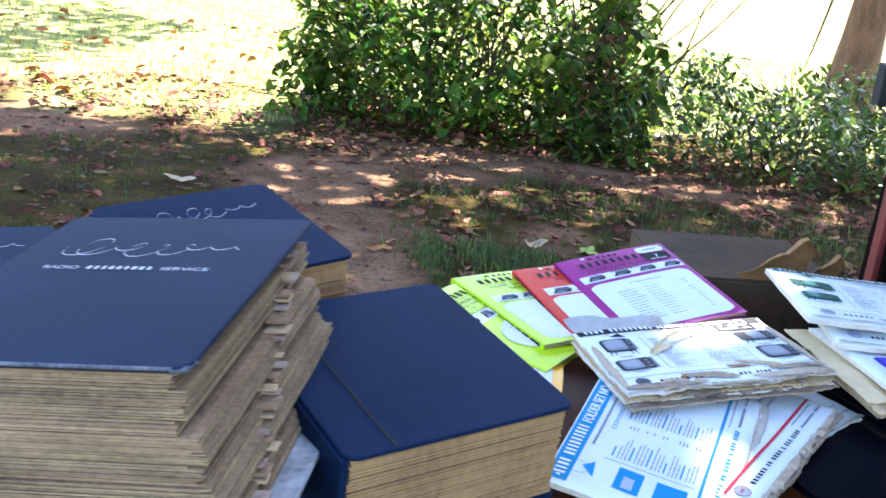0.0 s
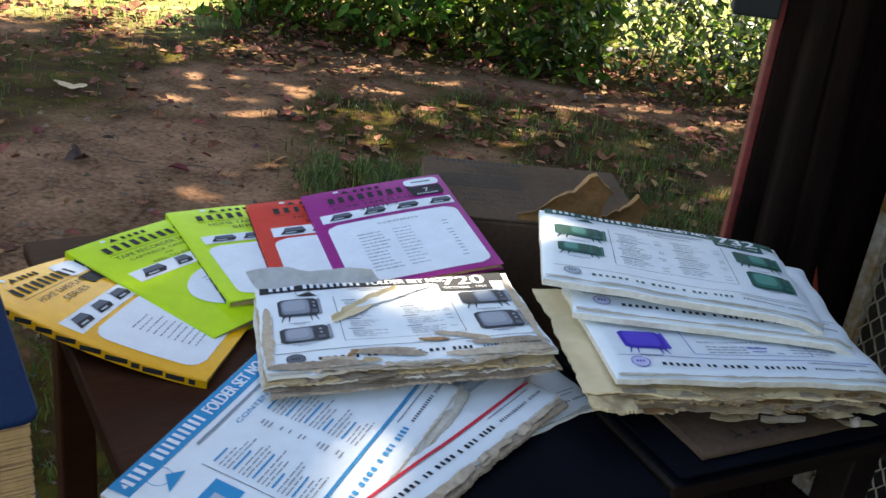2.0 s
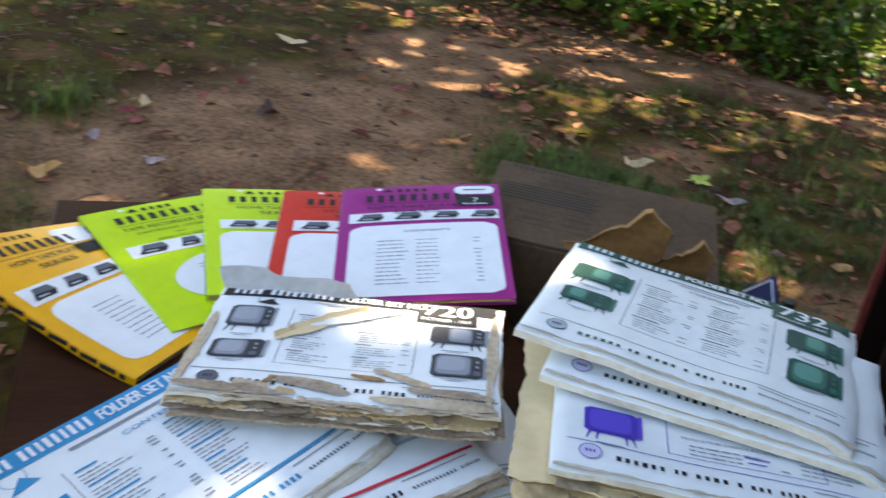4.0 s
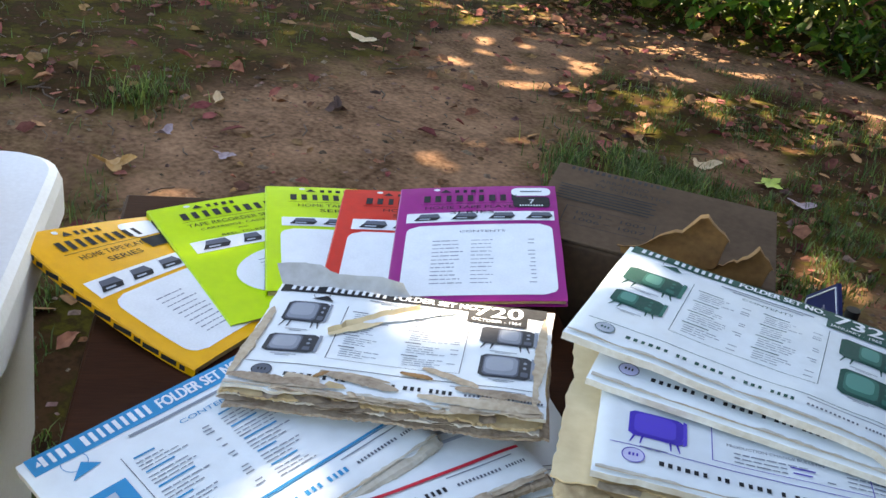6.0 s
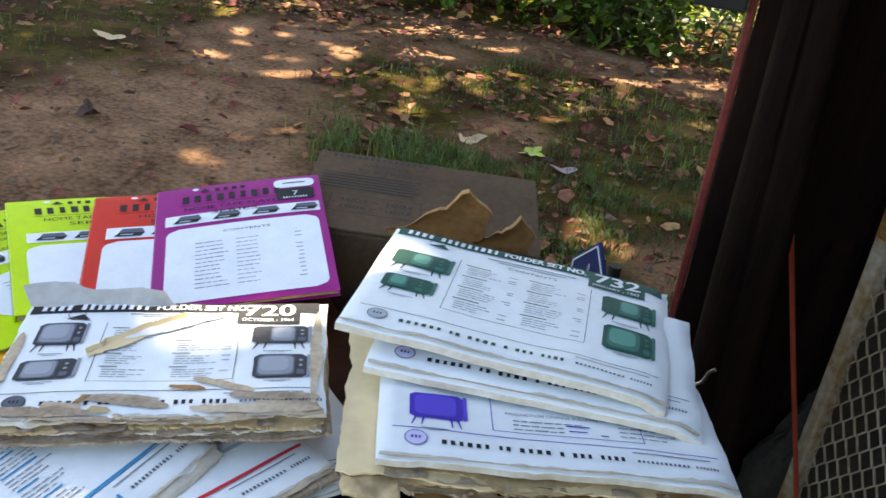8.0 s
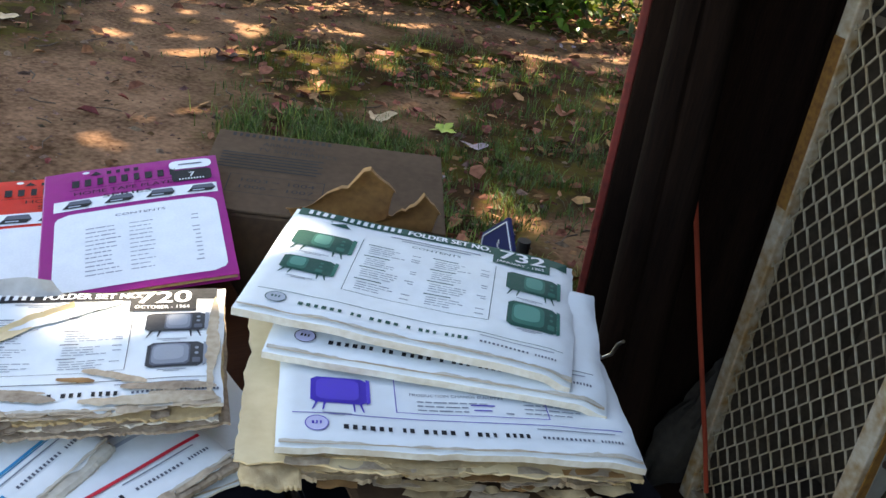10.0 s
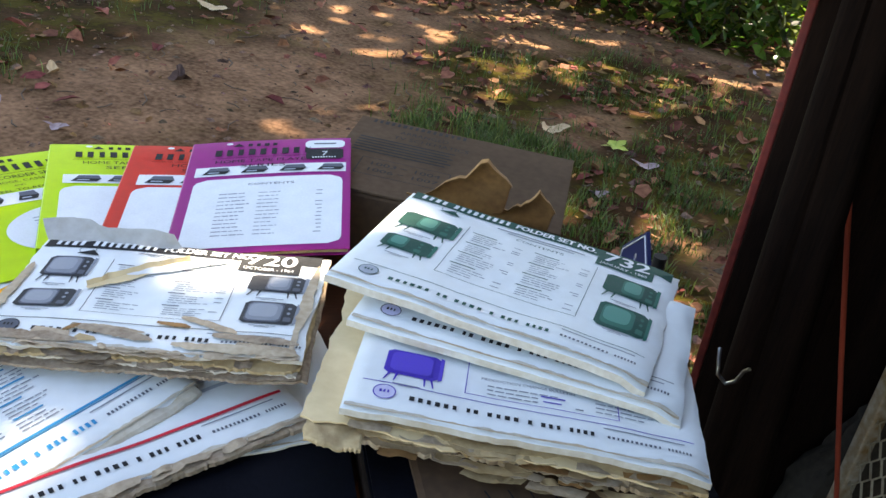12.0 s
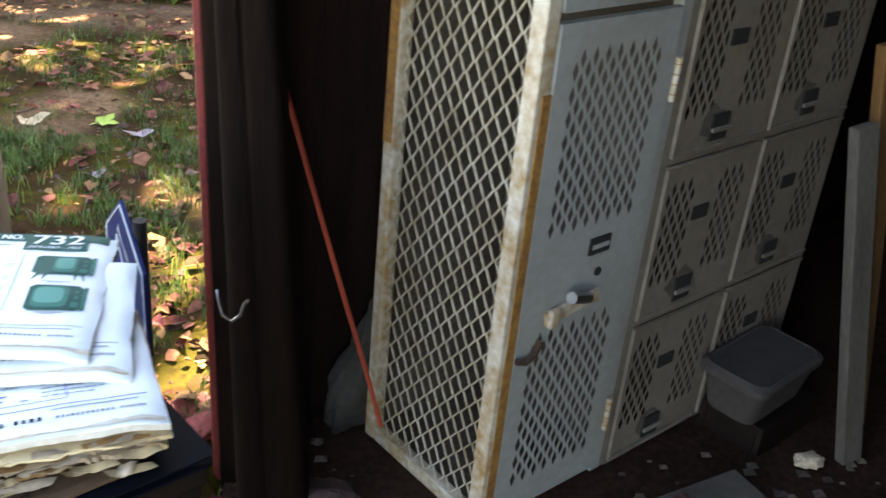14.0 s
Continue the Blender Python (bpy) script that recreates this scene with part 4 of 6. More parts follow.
crumple("crumpled_paper", 1.985, 2.075, 0.016, 0.030, 0.022, 0.014, 5, WORN_PAPER, "crumpled white scrap of paper on the floor", "paper")
crumple("rag", 1.68, 1.90, 0.037, 0.04, 0.025, 0.014, 7, mat("faded_red_rag", (0.14, 0.05, 0.04), (0.08, 0.03, 0.025), bump=0.3), "faded red rag on the dusty floor", "rag")
crumple("rag", 1.09, 1.80, 0.012, 0.055, 0.04, 0.02, 9, mat("mauve_grey_rag", (0.16, 0.125, 0.13), (0.06, 0.05, 0.06), bump=0.3), "greyish mauve rag on the dusty floor", "rag")
crumple("rag", 1.06, 1.93, 0.012, 0.06, 0.04, 0.022, 4, mat("dusty_red_brown_rag", (0.10, 0.055, 0.045), (0.05, 0.03, 0.025), bump=0.3), "dusty red-brown crumpled rag", "rag")
rl = random.Random(31)
vs, fs = [], []
for _ in range(260):
    x, y = rl.uniform(0.9, 2.2), rl.uniform(1.5, 2.1)
    if (Vector((x, y, 0)) - LB).dot(Vector((-WD.y, WD.x, 0))) > -0.02 and x > 1.1:
        continue
    s = rl.uniform(0.004, 0.016)
    bmv = [(x + s * a, y + s * b * 0.8, 0.016 + s * c) for a, b, c in ((-1, -1, 0), (1, -0.8, 0), (0.9, 1, 0), (-0.8, 0.9, 0), (0.1, rl.uniform(-0.3, 0.3), rl.uniform(0.4, 0.9)))]
    o = len(vs)
    vs += bmv
    fs += [(o, o + 1, o + 4), (o + 1, o + 2, o + 4), (o + 2, o + 3, o + 4), (o + 3, o, o + 4)]
solo("floor_debris", (vs, fs), mat("dusty_chips", (0.10, 0.072, 0.05), (0.05, 0.035, 0.025), vary=0.7, bump=0.2), "dusty chips and crumbs on the earth floor", "debris", kind="stuff")

# ---- table and supports ----
TA = 41.8                                   # degrees: the table's long side
table = thing("table", pose(-0.051, 1.316, 0.0, 0, 0, TA), "small dark brown varnished wooden table", "table")
part("tabletop", boxed(0, 0.50, -0.60, 0, 0.628, 0.650, 0.004), WOOD, table)
part("apron", boxed(0.03, 0.47, -0.052, -0.032, 0.55, 0.6275, 0.002), WOOD, table)
part("apron", boxed(0.03, 0.47, -0.568, -0.548, 0.55, 0.6275, 0.002), WOOD, table)
part("apron", boxed(0.032, 0.052, -0.547, -0.053, 0.55, 0.6275, 0.002), WOOD, table)
part("apron", boxed(0.448, 0.468, -0.547, -0.053, 0.55, 0.6275, 0.002), WOOD, table)
for lx, ly in ((0.045, -0.045), (0.455, -0.045), (0.045, -0.555), (0.455, -0.555)):
    part("leg", boxed(lx - 0.022, lx + 0.022, ly - 0.022, ly + 0.022, 0.05, 0.549, 0.004), WOOD, table)
# the bench wood is near black to stand for shade under the pile
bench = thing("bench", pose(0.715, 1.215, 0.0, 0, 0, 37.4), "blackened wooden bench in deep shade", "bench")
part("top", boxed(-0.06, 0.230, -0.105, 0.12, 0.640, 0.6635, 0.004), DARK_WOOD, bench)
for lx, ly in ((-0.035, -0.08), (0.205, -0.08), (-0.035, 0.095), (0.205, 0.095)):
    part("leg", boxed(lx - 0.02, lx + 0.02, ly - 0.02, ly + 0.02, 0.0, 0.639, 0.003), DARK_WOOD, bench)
tote = thing("plastic_tote", pose(-0.085, 1.262, 0.055, 0, 0, TA), "white plastic tote with rounded corners, books on top", "tote")


def rounded(x0, x1, y0, y1, rad, k=6):
    out = []
    for cx, cy, a0 in ((x1 - rad, y1 - rad, 0), (x0 + rad, y1 - rad, 90), (x0 + rad, y0 + rad, 180), (x1 - rad, y0 + rad, 270)):
        out += [(cx + rad * math.cos(radians(a0 + 90 * i / k)), cy + rad * math.sin(radians(a0 + 90 * i / k))) for i in range(k + 1)]
    return out


def lofted(rings, cap_bottom=True, cap_top=True):
    vs, fs, n = [], [], len(rings[0][0])
    for pts, z in rings:
        vs += [(x, y, z) for x, y in pts]
    for j in range(len(rings) - 1):
        for i in range(n):
            fs.append((j * n + i, j * n + (i + 1) % n, (j + 1) * n + (i + 1) % n, (j + 1) * n + i))
    if cap_bottom:
        fs.append(tuple(range(n))[::-1])
    if cap_top:
        fs.append(tuple((len(rings) - 1) * n + i for i in range(n)))
    return vs, fs


part("tub", lofted([(rounded(-0.47 + e, -0.02 - e, -0.40 + e, -0.02 - e, 0.05), z) for e, z in ((0.05, 0.0), (0.046, 0.02), (0.03, 0.30), (0.026, 0.305), (0.012, 0.595))]), WHITE_PLASTIC, tote, smooth=False)
part("lid", lofted([(rounded(-0.485 + e, -0.0 - e, -0.415 + e, 0.0 - e, 0.055), z) for e, z in ((0.006, 0.595), (0.0, 0.601), (0.0, 0.640), (0.004, 0.653), (0.012, 0.659))]), WHITE_PLASTIC, tote)
smoky = thing("storage_bin", LM @ pose(0.648, -0.082, 0.084, 0, 0, 3), "dusty smoky grey plastic storage bin with a lid", "bin")
part("tub", lofted([(rounded(-0.115 + e, 0.115 - e, -0.072 + e, 0.072 - e, 0.025), z) for e, z in ((0.022, 0.0), (0.018, 0.006), (0.004, 0.082), (0.0, 0.085))]), BIN, smoky)
part("lid", lofted([(rounded(-0.120 + e, 0.120 - e, -0.077 + e, 0.077 - e, 0.028), z) for e, z in ((0.0, 0.086), (0.0, 0.098), (0.010, 0.106), (0.014, 0.104))]), BIN, smoky)
crate = thing("crate", LM @ pose(0.675, -0.088, 0.016, 0, 0, 1), "low dark wooden crate under a plastic bin", "crate")
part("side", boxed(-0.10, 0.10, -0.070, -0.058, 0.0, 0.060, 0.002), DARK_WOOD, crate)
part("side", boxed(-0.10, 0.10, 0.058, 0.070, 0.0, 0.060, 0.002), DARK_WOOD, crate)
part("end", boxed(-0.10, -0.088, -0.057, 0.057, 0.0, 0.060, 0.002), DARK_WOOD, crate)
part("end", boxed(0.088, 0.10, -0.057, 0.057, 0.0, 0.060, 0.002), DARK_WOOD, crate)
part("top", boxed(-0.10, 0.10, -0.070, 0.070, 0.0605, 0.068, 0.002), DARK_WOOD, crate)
stool = thing("stool", pose(0.055, 0.765, 0.0, 0, 0, 30), "dark wooden stool under the binders", "stool")
part("seat", boxed(-0.155, 0.13, -0.14, 0.12, 0.690, 0.7145, 0.004), WOOD, stool)
for lx, ly in ((-0.13, -0.115), (0.105, -0.115), (-0.13, 0.095), (0.105, 0.095)):
    part("leg", boxed(lx - 0.016, lx + 0.016, ly - 0.016, ly + 0.016, 0.04, 0.6895, 0.003), WOOD, stool)


# ---- printed papers ----
def font_mesh(body):
    """Flat letters of unit cap size, from the built-in font."""
    cu = bpy.data.curves.new("letters", "FONT")
    cu.body = body
    cu.size = 1.0
    cu.resolution_u = 3
    tmp = new("letters", cu)
    bpy.context.view_layer.update()
    me = bpy.data.meshes.new_from_object(tmp.evaluated_get(bpy.context.evaluated_depsgraph_get()))
    vs = [(v.co.x, v.co.y) for v in me.vertices]
    fs = [tuple(p.vertices) for p in me.polygons]
    bpy.data.objects.remove(tmp)
    bpy.data.curves.remove(cu)
    bpy.data.meshes.remove(me)
    return vs, fs


FONTS = {}
FINE_PRINT = ("soiled_edge", "browned_edge", "frayed_patch", "worn_patch", "caption", "bare_patch", "white_line", "small_print", "masthead", "title", "publisher_line", "address_line", "heading", "rule", "print_line", "lettering", "lettering_bar", "numbers", "flourish", "pen_mark", "foot_print", "badge_print", "faint_box", "date", "print_frame", "device_picture", "device_top", "device_light")


class Print:
    """Ink laid on a sheet: shapes in the sheet's own plane, lifted onto its surface."""

    def __init__(self, hfun, lift=0.0006):
        self.h, self.lift, self.layers, self.count = hfun, lift, {}, 0

    def put(self, key, pts, faces, level=0):
        vs, fs = self.layers.setdefault(key, ([], []))
        o = len(vs)
        vs += [(x, y, self.h(x, y) + self.lift * (1 + 0.5 * level)) for x, y in pts]
        fs += [tuple(i + o for i in f) for f in faces]

    def quad(self, key, corners, level=0, step=0.012):
        a, b, c, d = [Vector((*p, 0)) for p in corners]
        nu = max(1, int(max((b - a).length, (c - d).length) / step))
        nv = max(1, int(max((d - a).length, (c - b).length) / step))
        pts = [tuple(a.lerp(b, i / nu).lerp(d.lerp(c, i / nu), j / nv))[:2] for j in range(nv + 1) for i in range(nu + 1)]
        self.put(key, pts, [(j * (nu + 1) + i, j * (nu + 1) + i + 1, (j + 1) * (nu + 1) + i + 1, (j + 1) * (nu + 1) + i) for j in range(nv) for i in range(nu)], level)

    def rect(self, key, x0, x1, y0, y1, level=0):
        self.quad(key, ((x0, y0), (x1, y0), (x1, y1), (x0, y1)), level)

    def round_rect(self, key, x0, x1, y0, y1, rad, level=0):
        """Rows of strips whose ends follow the rounded outline."""
        n = 26
        rows = []
        for j in range(n + 1):
            y = y0 + (y1 - y0) * j / n
            e = max(0.0, rad - min(y - y0, y1 - y))
            ins = rad - math.sqrt(max(0.0, rad * rad - e * e))
            rows.append((x0 + ins, x1 - ins, y))
        m = 12
        pts = [(a + (b - a) * i / m, y) for a, b, y in rows for i in range(m + 1)]
        self.put(key, pts, [(j * (m + 1) + i, j * (m + 1) + i + 1, (j + 1) * (m + 1) + i + 1, (j + 1) * (m + 1) + i) for j in range(n) for i in range(m)], level)

    def text(self, key, body, x, y, size, width=None, level=1, turn=0.0, align="left", squeeze=1.0):
        if body not in FONTS:
            FONTS[body] = font_mesh(body)
        vs, fs = FONTS[body]
        if not vs:
            return
        ln = max(v[0] for v in vs)
        kx = size / 0.72 * squeeze if width is None else width / ln
        x = x - ln * kx * {"left": 0, "mid": 0.5, "right": 1}[align]
        c, s = math.cos(turn), math.sin(turn)
        self.put(key, [(x + c * vx * kx - s * vy * size / 0.72, y + s * vx * kx + c * vy * size / 0.72) for vx, vy in vs], fs, level)

    def bars(self, key, x, y, size, width, letters, level=1):
        """A word as plain upright bars, one for each letter."""
        st = width / letters
        for i in range(letters):
            g = 0.205 + 0.07 * ((i * 7 + letters) % 3) / 2
            self.rect(key, x + i * st + g * st, x + (i + 1) * st - g * st, y, y + size, level)

    def lines(self, key, x, y, w, n, gap, thick, seed, ragged=0.5, tail=None):
        """Rows of small print as thin bars."""
        rl_ = random.Random(seed)
        for i in range(n):
            yy = y - i * gap
            e = w * (1 - ragged * rl_.random())
            a = x
            while a < x + e - 0.002:
                b = min(x + e, a + rl_.uniform(0.004, 0.012))
                self.rect(key, a, b, yy, yy + thick * rl_.uniform(0.7, 1.0), 1)
                a = b + 0.0015
            if tail and rl_.random() < 0.6:
                self.rect(key, tail - rl_.uniform(0.005, 0.009), tail, yy, yy + thick, 1)

    def ring(self, key, x, y, rad, thick, level=1, k=24):
        pts = [(x + q * math.cos(i * math.tau / k), y + q * math.sin(i * math.tau / k)) for q in (rad - thick, rad) for i in range(k)]
        self.put(key, pts, [(i, (i + 1) % k, k + (i + 1) % k, k + i) for i in range(k)], level)

    def disc(self, key, x, y, rx, ry, level=1, k=24):
        self.put(key, [(x, y)] + [(x + rx * math.cos(i * math.tau / k), y + ry * math.sin(i * math.tau / k)) for i in range(k)], [(0, 1 + i, 1 + (i + 1) % k) for i in range(k)], level)

    def rounded_patch(self, key, corners, level, power=4.0, k=28):
        """A four-sided patch with softly rounded corners, like the face of a picture tube."""
        a, b, c, d = [Vector((*q, 0)) for q in corners]
        pts = [tuple(a.lerp(b, 0.5).lerp(d.lerp(c, 0.5), 0.5))[:2]]
        for i in range(k):
            t = i * math.tau / k
            ca, sa = math.cos(t), math.sin(t)
            q = (abs(ca) ** power + abs(sa) ** power) ** (-1 / power)
            u, v = 0.5 + 0.5 * ca * q, 0.5 + 0.5 * sa * q
            pts.append(tuple(a.lerp(b, u).lerp(d.lerp(c, u), v))[:2])
        self.put(key, pts, [(0, 1 + i, 1 + (i + 1) % k) for i in range(k)], level)

    def television(self, x, y, w, h, dark, mid, legs=True, screen=0.66, skew=0.0, shine=True, start=0.07):
        """A little picture of a television set or console: cabinet, picture tube, knobs, legs."""
        self.count += 1
        n_ = self.count
        f0 = 0.22 if legs else 0.0

        def p(a, b):
            return (x + a * w, y + b * h + skew * a * w)

        def patch(key, a0, a1, b0, b1, level, power=4.0):
            s = (1 - f0)
            self.rounded_patch(key, (p(a0, f0 + b0 * s), p(a1, f0 + b0 * s), p(a1, f0 + b1 * s), p(a0, f0 + b1 * s)), level, power)
        k = ("picture", SOFT_BLACK if dark is BLACK else dark, n_)
        patch(k, 0, 1, 0, 1, 1, 40)
        s_ = 1 - f0
        self.quad(("picture_side", FAINT if mid is GREY else mid, n_), (p(1, f0 + 0.02), p(1.07, f0 + 0.10 * s_), p(1.07, f0 + 0.96 * s_), p(1, f0 + s_)), 1)
        tone = {GREY: (FAINT, PALE_TUBE), GREEN_MID: (GREEN_MID, TEAL_PALE)}.get(mid, (mid, mid))
        patch(("picture_rim", GREY if mid is GREY else dark, n_), start, start + screen, 0.07, 0.95, 2, 12)
        patch(("picture_screen", tone[0], n_), start + 0.025, start + screen - 0.025, 0.11, 0.91, 3, 6)
        if shine:
            patch(("picture_shine", tone[1], n_), start + 0.06, start + screen * 0.84, 0.26, 0.86, 4, 4)
        if start + screen < 0.85:
            mid_x = (start + screen + 1) / 2
            for b in (0.72, 0.5):
                patch(("picture_knob", tone[0], n_), mid_x - 0.035, mid_x + 0.035, b - 0.055, b + 0.055, 3, 2)
            patch(("picture_knob", mid, n_), mid_x - 0.07, mid_x + 0.07, 0.12, 0.32, 3, 8)
        if legs:
            for a, dx in ((0.10, -0.07), (0.86, 0.07), (0.24, -0.03), (0.74, 0.03)):
                self.quad(k, (p(a + dx, 0), p(a + dx + 0.022, 0), p(a + 0.045, f0 + 0.03), p(a, f0 + 0.03)), 1)
        self.rect(("caption", FAINT), x + 0.22 * w, x + 0.72 * w, y - 0.0040, y - 0.0028, 1)
        self.rect(("caption", FAINT), x + 0.32 * w, x + 0.6 * w, y - 0.0062, y - 0.0052, 1)

    def make(self, parent):
        for key, data in self.layers.items():
            ob_ = part(key[0], data, key[1], parent)
            if key[0] in FINE_PRINT:
                tagged(ob_, kind="stuff")


def jag(seed, amp, freq=60.0):
    """An uneven torn edge: how far it is eaten in at a place along it."""
    def f(s):
        if amp == 0:
            return 0.0
        a = noise.noise(Vector((s * freq * 0.25, seed, 0))) + 0.6 * noise.noise(Vector((s * freq, seed, 4))) + 0.35 * noise.noise(Vector((s * freq * 3.3, seed, 8))) + 0.25 * noise.noise(Vector((s * freq * 8.5, seed, 12)))
        return amp * max(0.0, 0.45 + 0.8 * a)
    return f


def sheet(w, h, thick, hfun, top=0.0, right=0.0, bottom=0.0, left=0.0, seed=1, nx=40, ny=26):
    """A flat soft solid with torn or straight edges, centred, following hfun."""
    jt, jr, jb, jl = jag(seed, top), jag(seed + 3, right), jag(seed + 7, bottom), jag(seed + 11, left)
    vs, fs = [], []
    for layer in (0, 1):
        for j in range(ny + 1):
            for i in range(nx + 1):
                u, v = i / nx, j / ny
                x0, x1 = -w / 2 + jl((v - 0.5) * h), w / 2 - jr((v - 0.5) * h)
                y0, y1 = -h / 2 + jb((u - 0.5) * w), h / 2 - jt((u - 0.5) * w)
                x, y = x0 + (x1 - x0) * u, y0 + (y1 - y0) * v
                rim = i in (0, nx) or j in (0, ny)
                z = hfun(x, y)
                vs.append((x, y, z - (thick * 0.22 if rim else 0) if layer == 0 else z - thick * (0.8 if rim else 1)))
    n = (nx + 1) * (ny + 1)
    for j in range(ny):
        for i in range(nx):
            a = j * (nx + 1) + i
            fs += [(a, a + 1, a + nx + 2, a + nx + 1), (n + a, n + a + nx + 1, n + a + nx + 2, n + a + 1)]
    rim = [i for i in range(nx + 1)] + [j * (nx + 1) + nx for j in range(1, ny + 1)] + [ny * (nx + 1) + i for i in range(nx - 1, -1, -1)] + [j * (nx + 1) for j in range(ny - 1, 0, -1)]
    for a, b in zip(rim, rim[1:] + rim[:1]):
        fs.append((a, n + a, n + b, b))
    return vs, fs


def wavy(seed, amp, dome=0.0, w=0.29, h=0.2, droop=0.0):
    """The soft rise and fall of a handled paper folder."""
    def f(x, y):
        d = min(w / 2 - abs(x), h / 2 - abs(y))
        return amp * noise.noise(Vector((x * 9, y * 9, seed))) + amp * 0.4 * noise.noise(Vector((x * 26, y * 26, seed + 5))) + dome * (1 - math.exp(-max(d, 0) / 0.007)) - dome - droop * max(0.0, -y / h) ** 2
    return f


def folder(name, m, w, h, thick, seed, ink_dark, ink_mid, number, date, label, kinds="tv", stamp=None, stamp2=None, stripe=True, tears=(0.002, 0.001, 0.002, 0.001), wave=0.0022, body=PAPER, rule=None, soil=0.006, band=0.0225, crush=0.0, group="service folders"):
    """A white landscape service folder: title band, pictures, contents list and publisher's line."""
    ob = thing(name, m, label, "folder", group)
    flat = wavy(seed, wave, 0.0016, w, h, 0.003)

    def hf(x, y):
        """The folder's face, its far end crushed and its front corner bent down."""
        s = smooth(w / 2 - 0.035, w / 2, x)
        c = smooth(0.0, 0.03, x - w / 2 + 0.03 - (y + h / 2))
        return flat(x, y) - crush * (0.5 * s * s * (1 + 1.4 * noise.noise(Vector((x * 45, y * 30, seed)))) + 0.9 * c)
    data = sheet(w, h, thick, hf, *tears, seed=seed)
    env = part("envelope", data, body, ob, smooth=True)
    env.data.materials.append(FOLD_EDGE)
    for q in env.data.polygons[-132:]:                # the faces round the rim
        q.material_index = 1
    p = Print(hf)
    L, R, T, B = -w / 2, w / 2, h / 2, -h / 2
    rule = rule or ink_dark
    eat, eat_top = jag(seed + 30, soil, 45), jag(seed + 36, 0.0028, 60)
    n_ = 60
    for i in range(n_):
        xa, xb = L + 0.003 + (w - 0.006) * i / n_, L + 0.003 + (w - 0.006) * (i + 1) / n_
        p.quad(("soiled_edge", SOILED), ((xa, B + 0.003), (xb, B + 0.003), (xb, B + 0.0032 + eat(xb)), (xa, B + 0.0032 + eat(xa))), 0.2)
        p.quad(("browned_edge", EDGE_TAN), ((xa, B + 0.003), (xb, B + 0.003), (xb, B + 0.0031 + eat_top(xb)), (xa, B + 0.0031 + eat_top(xa))), 0.5)
    if stripe:
        p.rect(("title_band", ink_dark), L + 0.006, R - 0.008, T - band, T - 0.003)
        low, cap = T - 0.003 - 0.78 * (band - 0.003), 0.58 * (band - 0.003)
        p.bars(("title", WHITE), L + 0.014, low, cap, 0.030, 4)
        p.bars(("title", WHITE), L + 0.050, low, cap, 0.064, 9)
        for e in (0.0, 0.0005, 0.0010):
            p.text(("title", WHITE), "FOLDER SET NO.", L + 0.119 + e, low, cap, 0.086, 1 + 600 * e)
        if number:
            p.rect(("number_box", ink_dark), R - 0.084, R - 0.026, T - 0.043, T - 0.003, 1)
            for e in (0.0, 0.0007, 0.0014):
                p.text(("number", WHITE), number, R - 0.080 + e, T - 0.0290, 0.0220, 0.048, 3 + 500 * e)
            p.text(("date", WHITE), date, R - 0.080, T - 0.0390, 0.0056, 0.048, 3)
    if kinds:
        k = h / 0.188
        p.ring(("emblem", rule), L + 0.050, T - 0.027, 0.008, 0.0006)
        p.put(("emblem_fill", ink_dark), [(L + 0.042, T - 0.036), (L + 0.064, T - 0.038), (L + 0.056, T - 0.027)], [(0, 1, 2)], 2)
        if ink_dark is BLACK:
            p.television(L + 0.022, T - 0.088 * k, 0.041, 0.046 * k, ink_dark, ink_mid, True, 0.72)
            p.television(L + 0.020, T - 0.132 * k, 0.047, 0.031 * k, ink_dark, ink_mid, False, 0.6, 0.03, True, 0.09)
        else:
            p.television(L + 0.016, T - 0.086 * k, 0.056, 0.038 * k, ink_dark, ink_mid, True, 0.40, -0.06, True, 0.30)
            p.television(L + 0.018, T - 0.127 * k, 0.048, 0.030 * k, ink_dark, ink_mid, True, 0.42, -0.02, True, 0.10)
        p.television(R - 0.068, T - 0.088 * k, 0.050, 0.042 * k, ink_dark, ink_mid, True, 0.46, 0.0, True, 0.32)
        p.television(R - 0.064, T - 0.135 * k, 0.046, 0.038 * k, ink_dark, ink_mid, False, 0.70)
        for x in (L + 0.080, R - 0.080):
            p.rect(("rule", rule), x, x + 0.0006, T - 0.135 * k, T - 0.042 * k)
        p.rect(("rule", rule), L + 0.080, R - 0.080, T - 0.1355 * k, T - 0.135 * k)
        p.text(("heading", rule), "CONTENTS", 0.006, T - 0.041 * k, 0.0046, 0.050, 2, align="mid")
        p.rect(("small_print", FAINT), -0.042, 0.05, T - 0.0275 * k, T - 0.0258 * k, 1)
        p.rect(("small_print", FAINT), -0.03, 0.04, T - 0.0315 * k, T - 0.0302 * k, 1)
        for q in range(4):
            y = T - (0.053 + q * 0.0205) * k
            for xx, tl in ((L + 0.086, L + 0.140), (0.004, R - 0.085)):
                p.rect(("heading", GREY if rule is BLACK else rule), xx + 0.001, xx + 0.016 + 0.005 * ((q * 3 + seed) % 3), y, y + 0.0014, 2)
                p.lines(("small_print", FAINT), xx + 0.004, y - 0.0040 * k, 0.036, 4, 0.0036 * k, 0.0012, seed * 10 + q, 0.5, tl)
    p.rect(("rule", rule), L + 0.012, R - 0.012, B + 0.0385, B + 0.0393)
    if stamp:
        p.disc(("seal", stamp), L + 0.031, B + 0.026, 0.0092, 0.0088, 1)
        p.ring(("seal_ring", rule), L + 0.031, B + 0.026, 0.0092, 0.0008, 2)
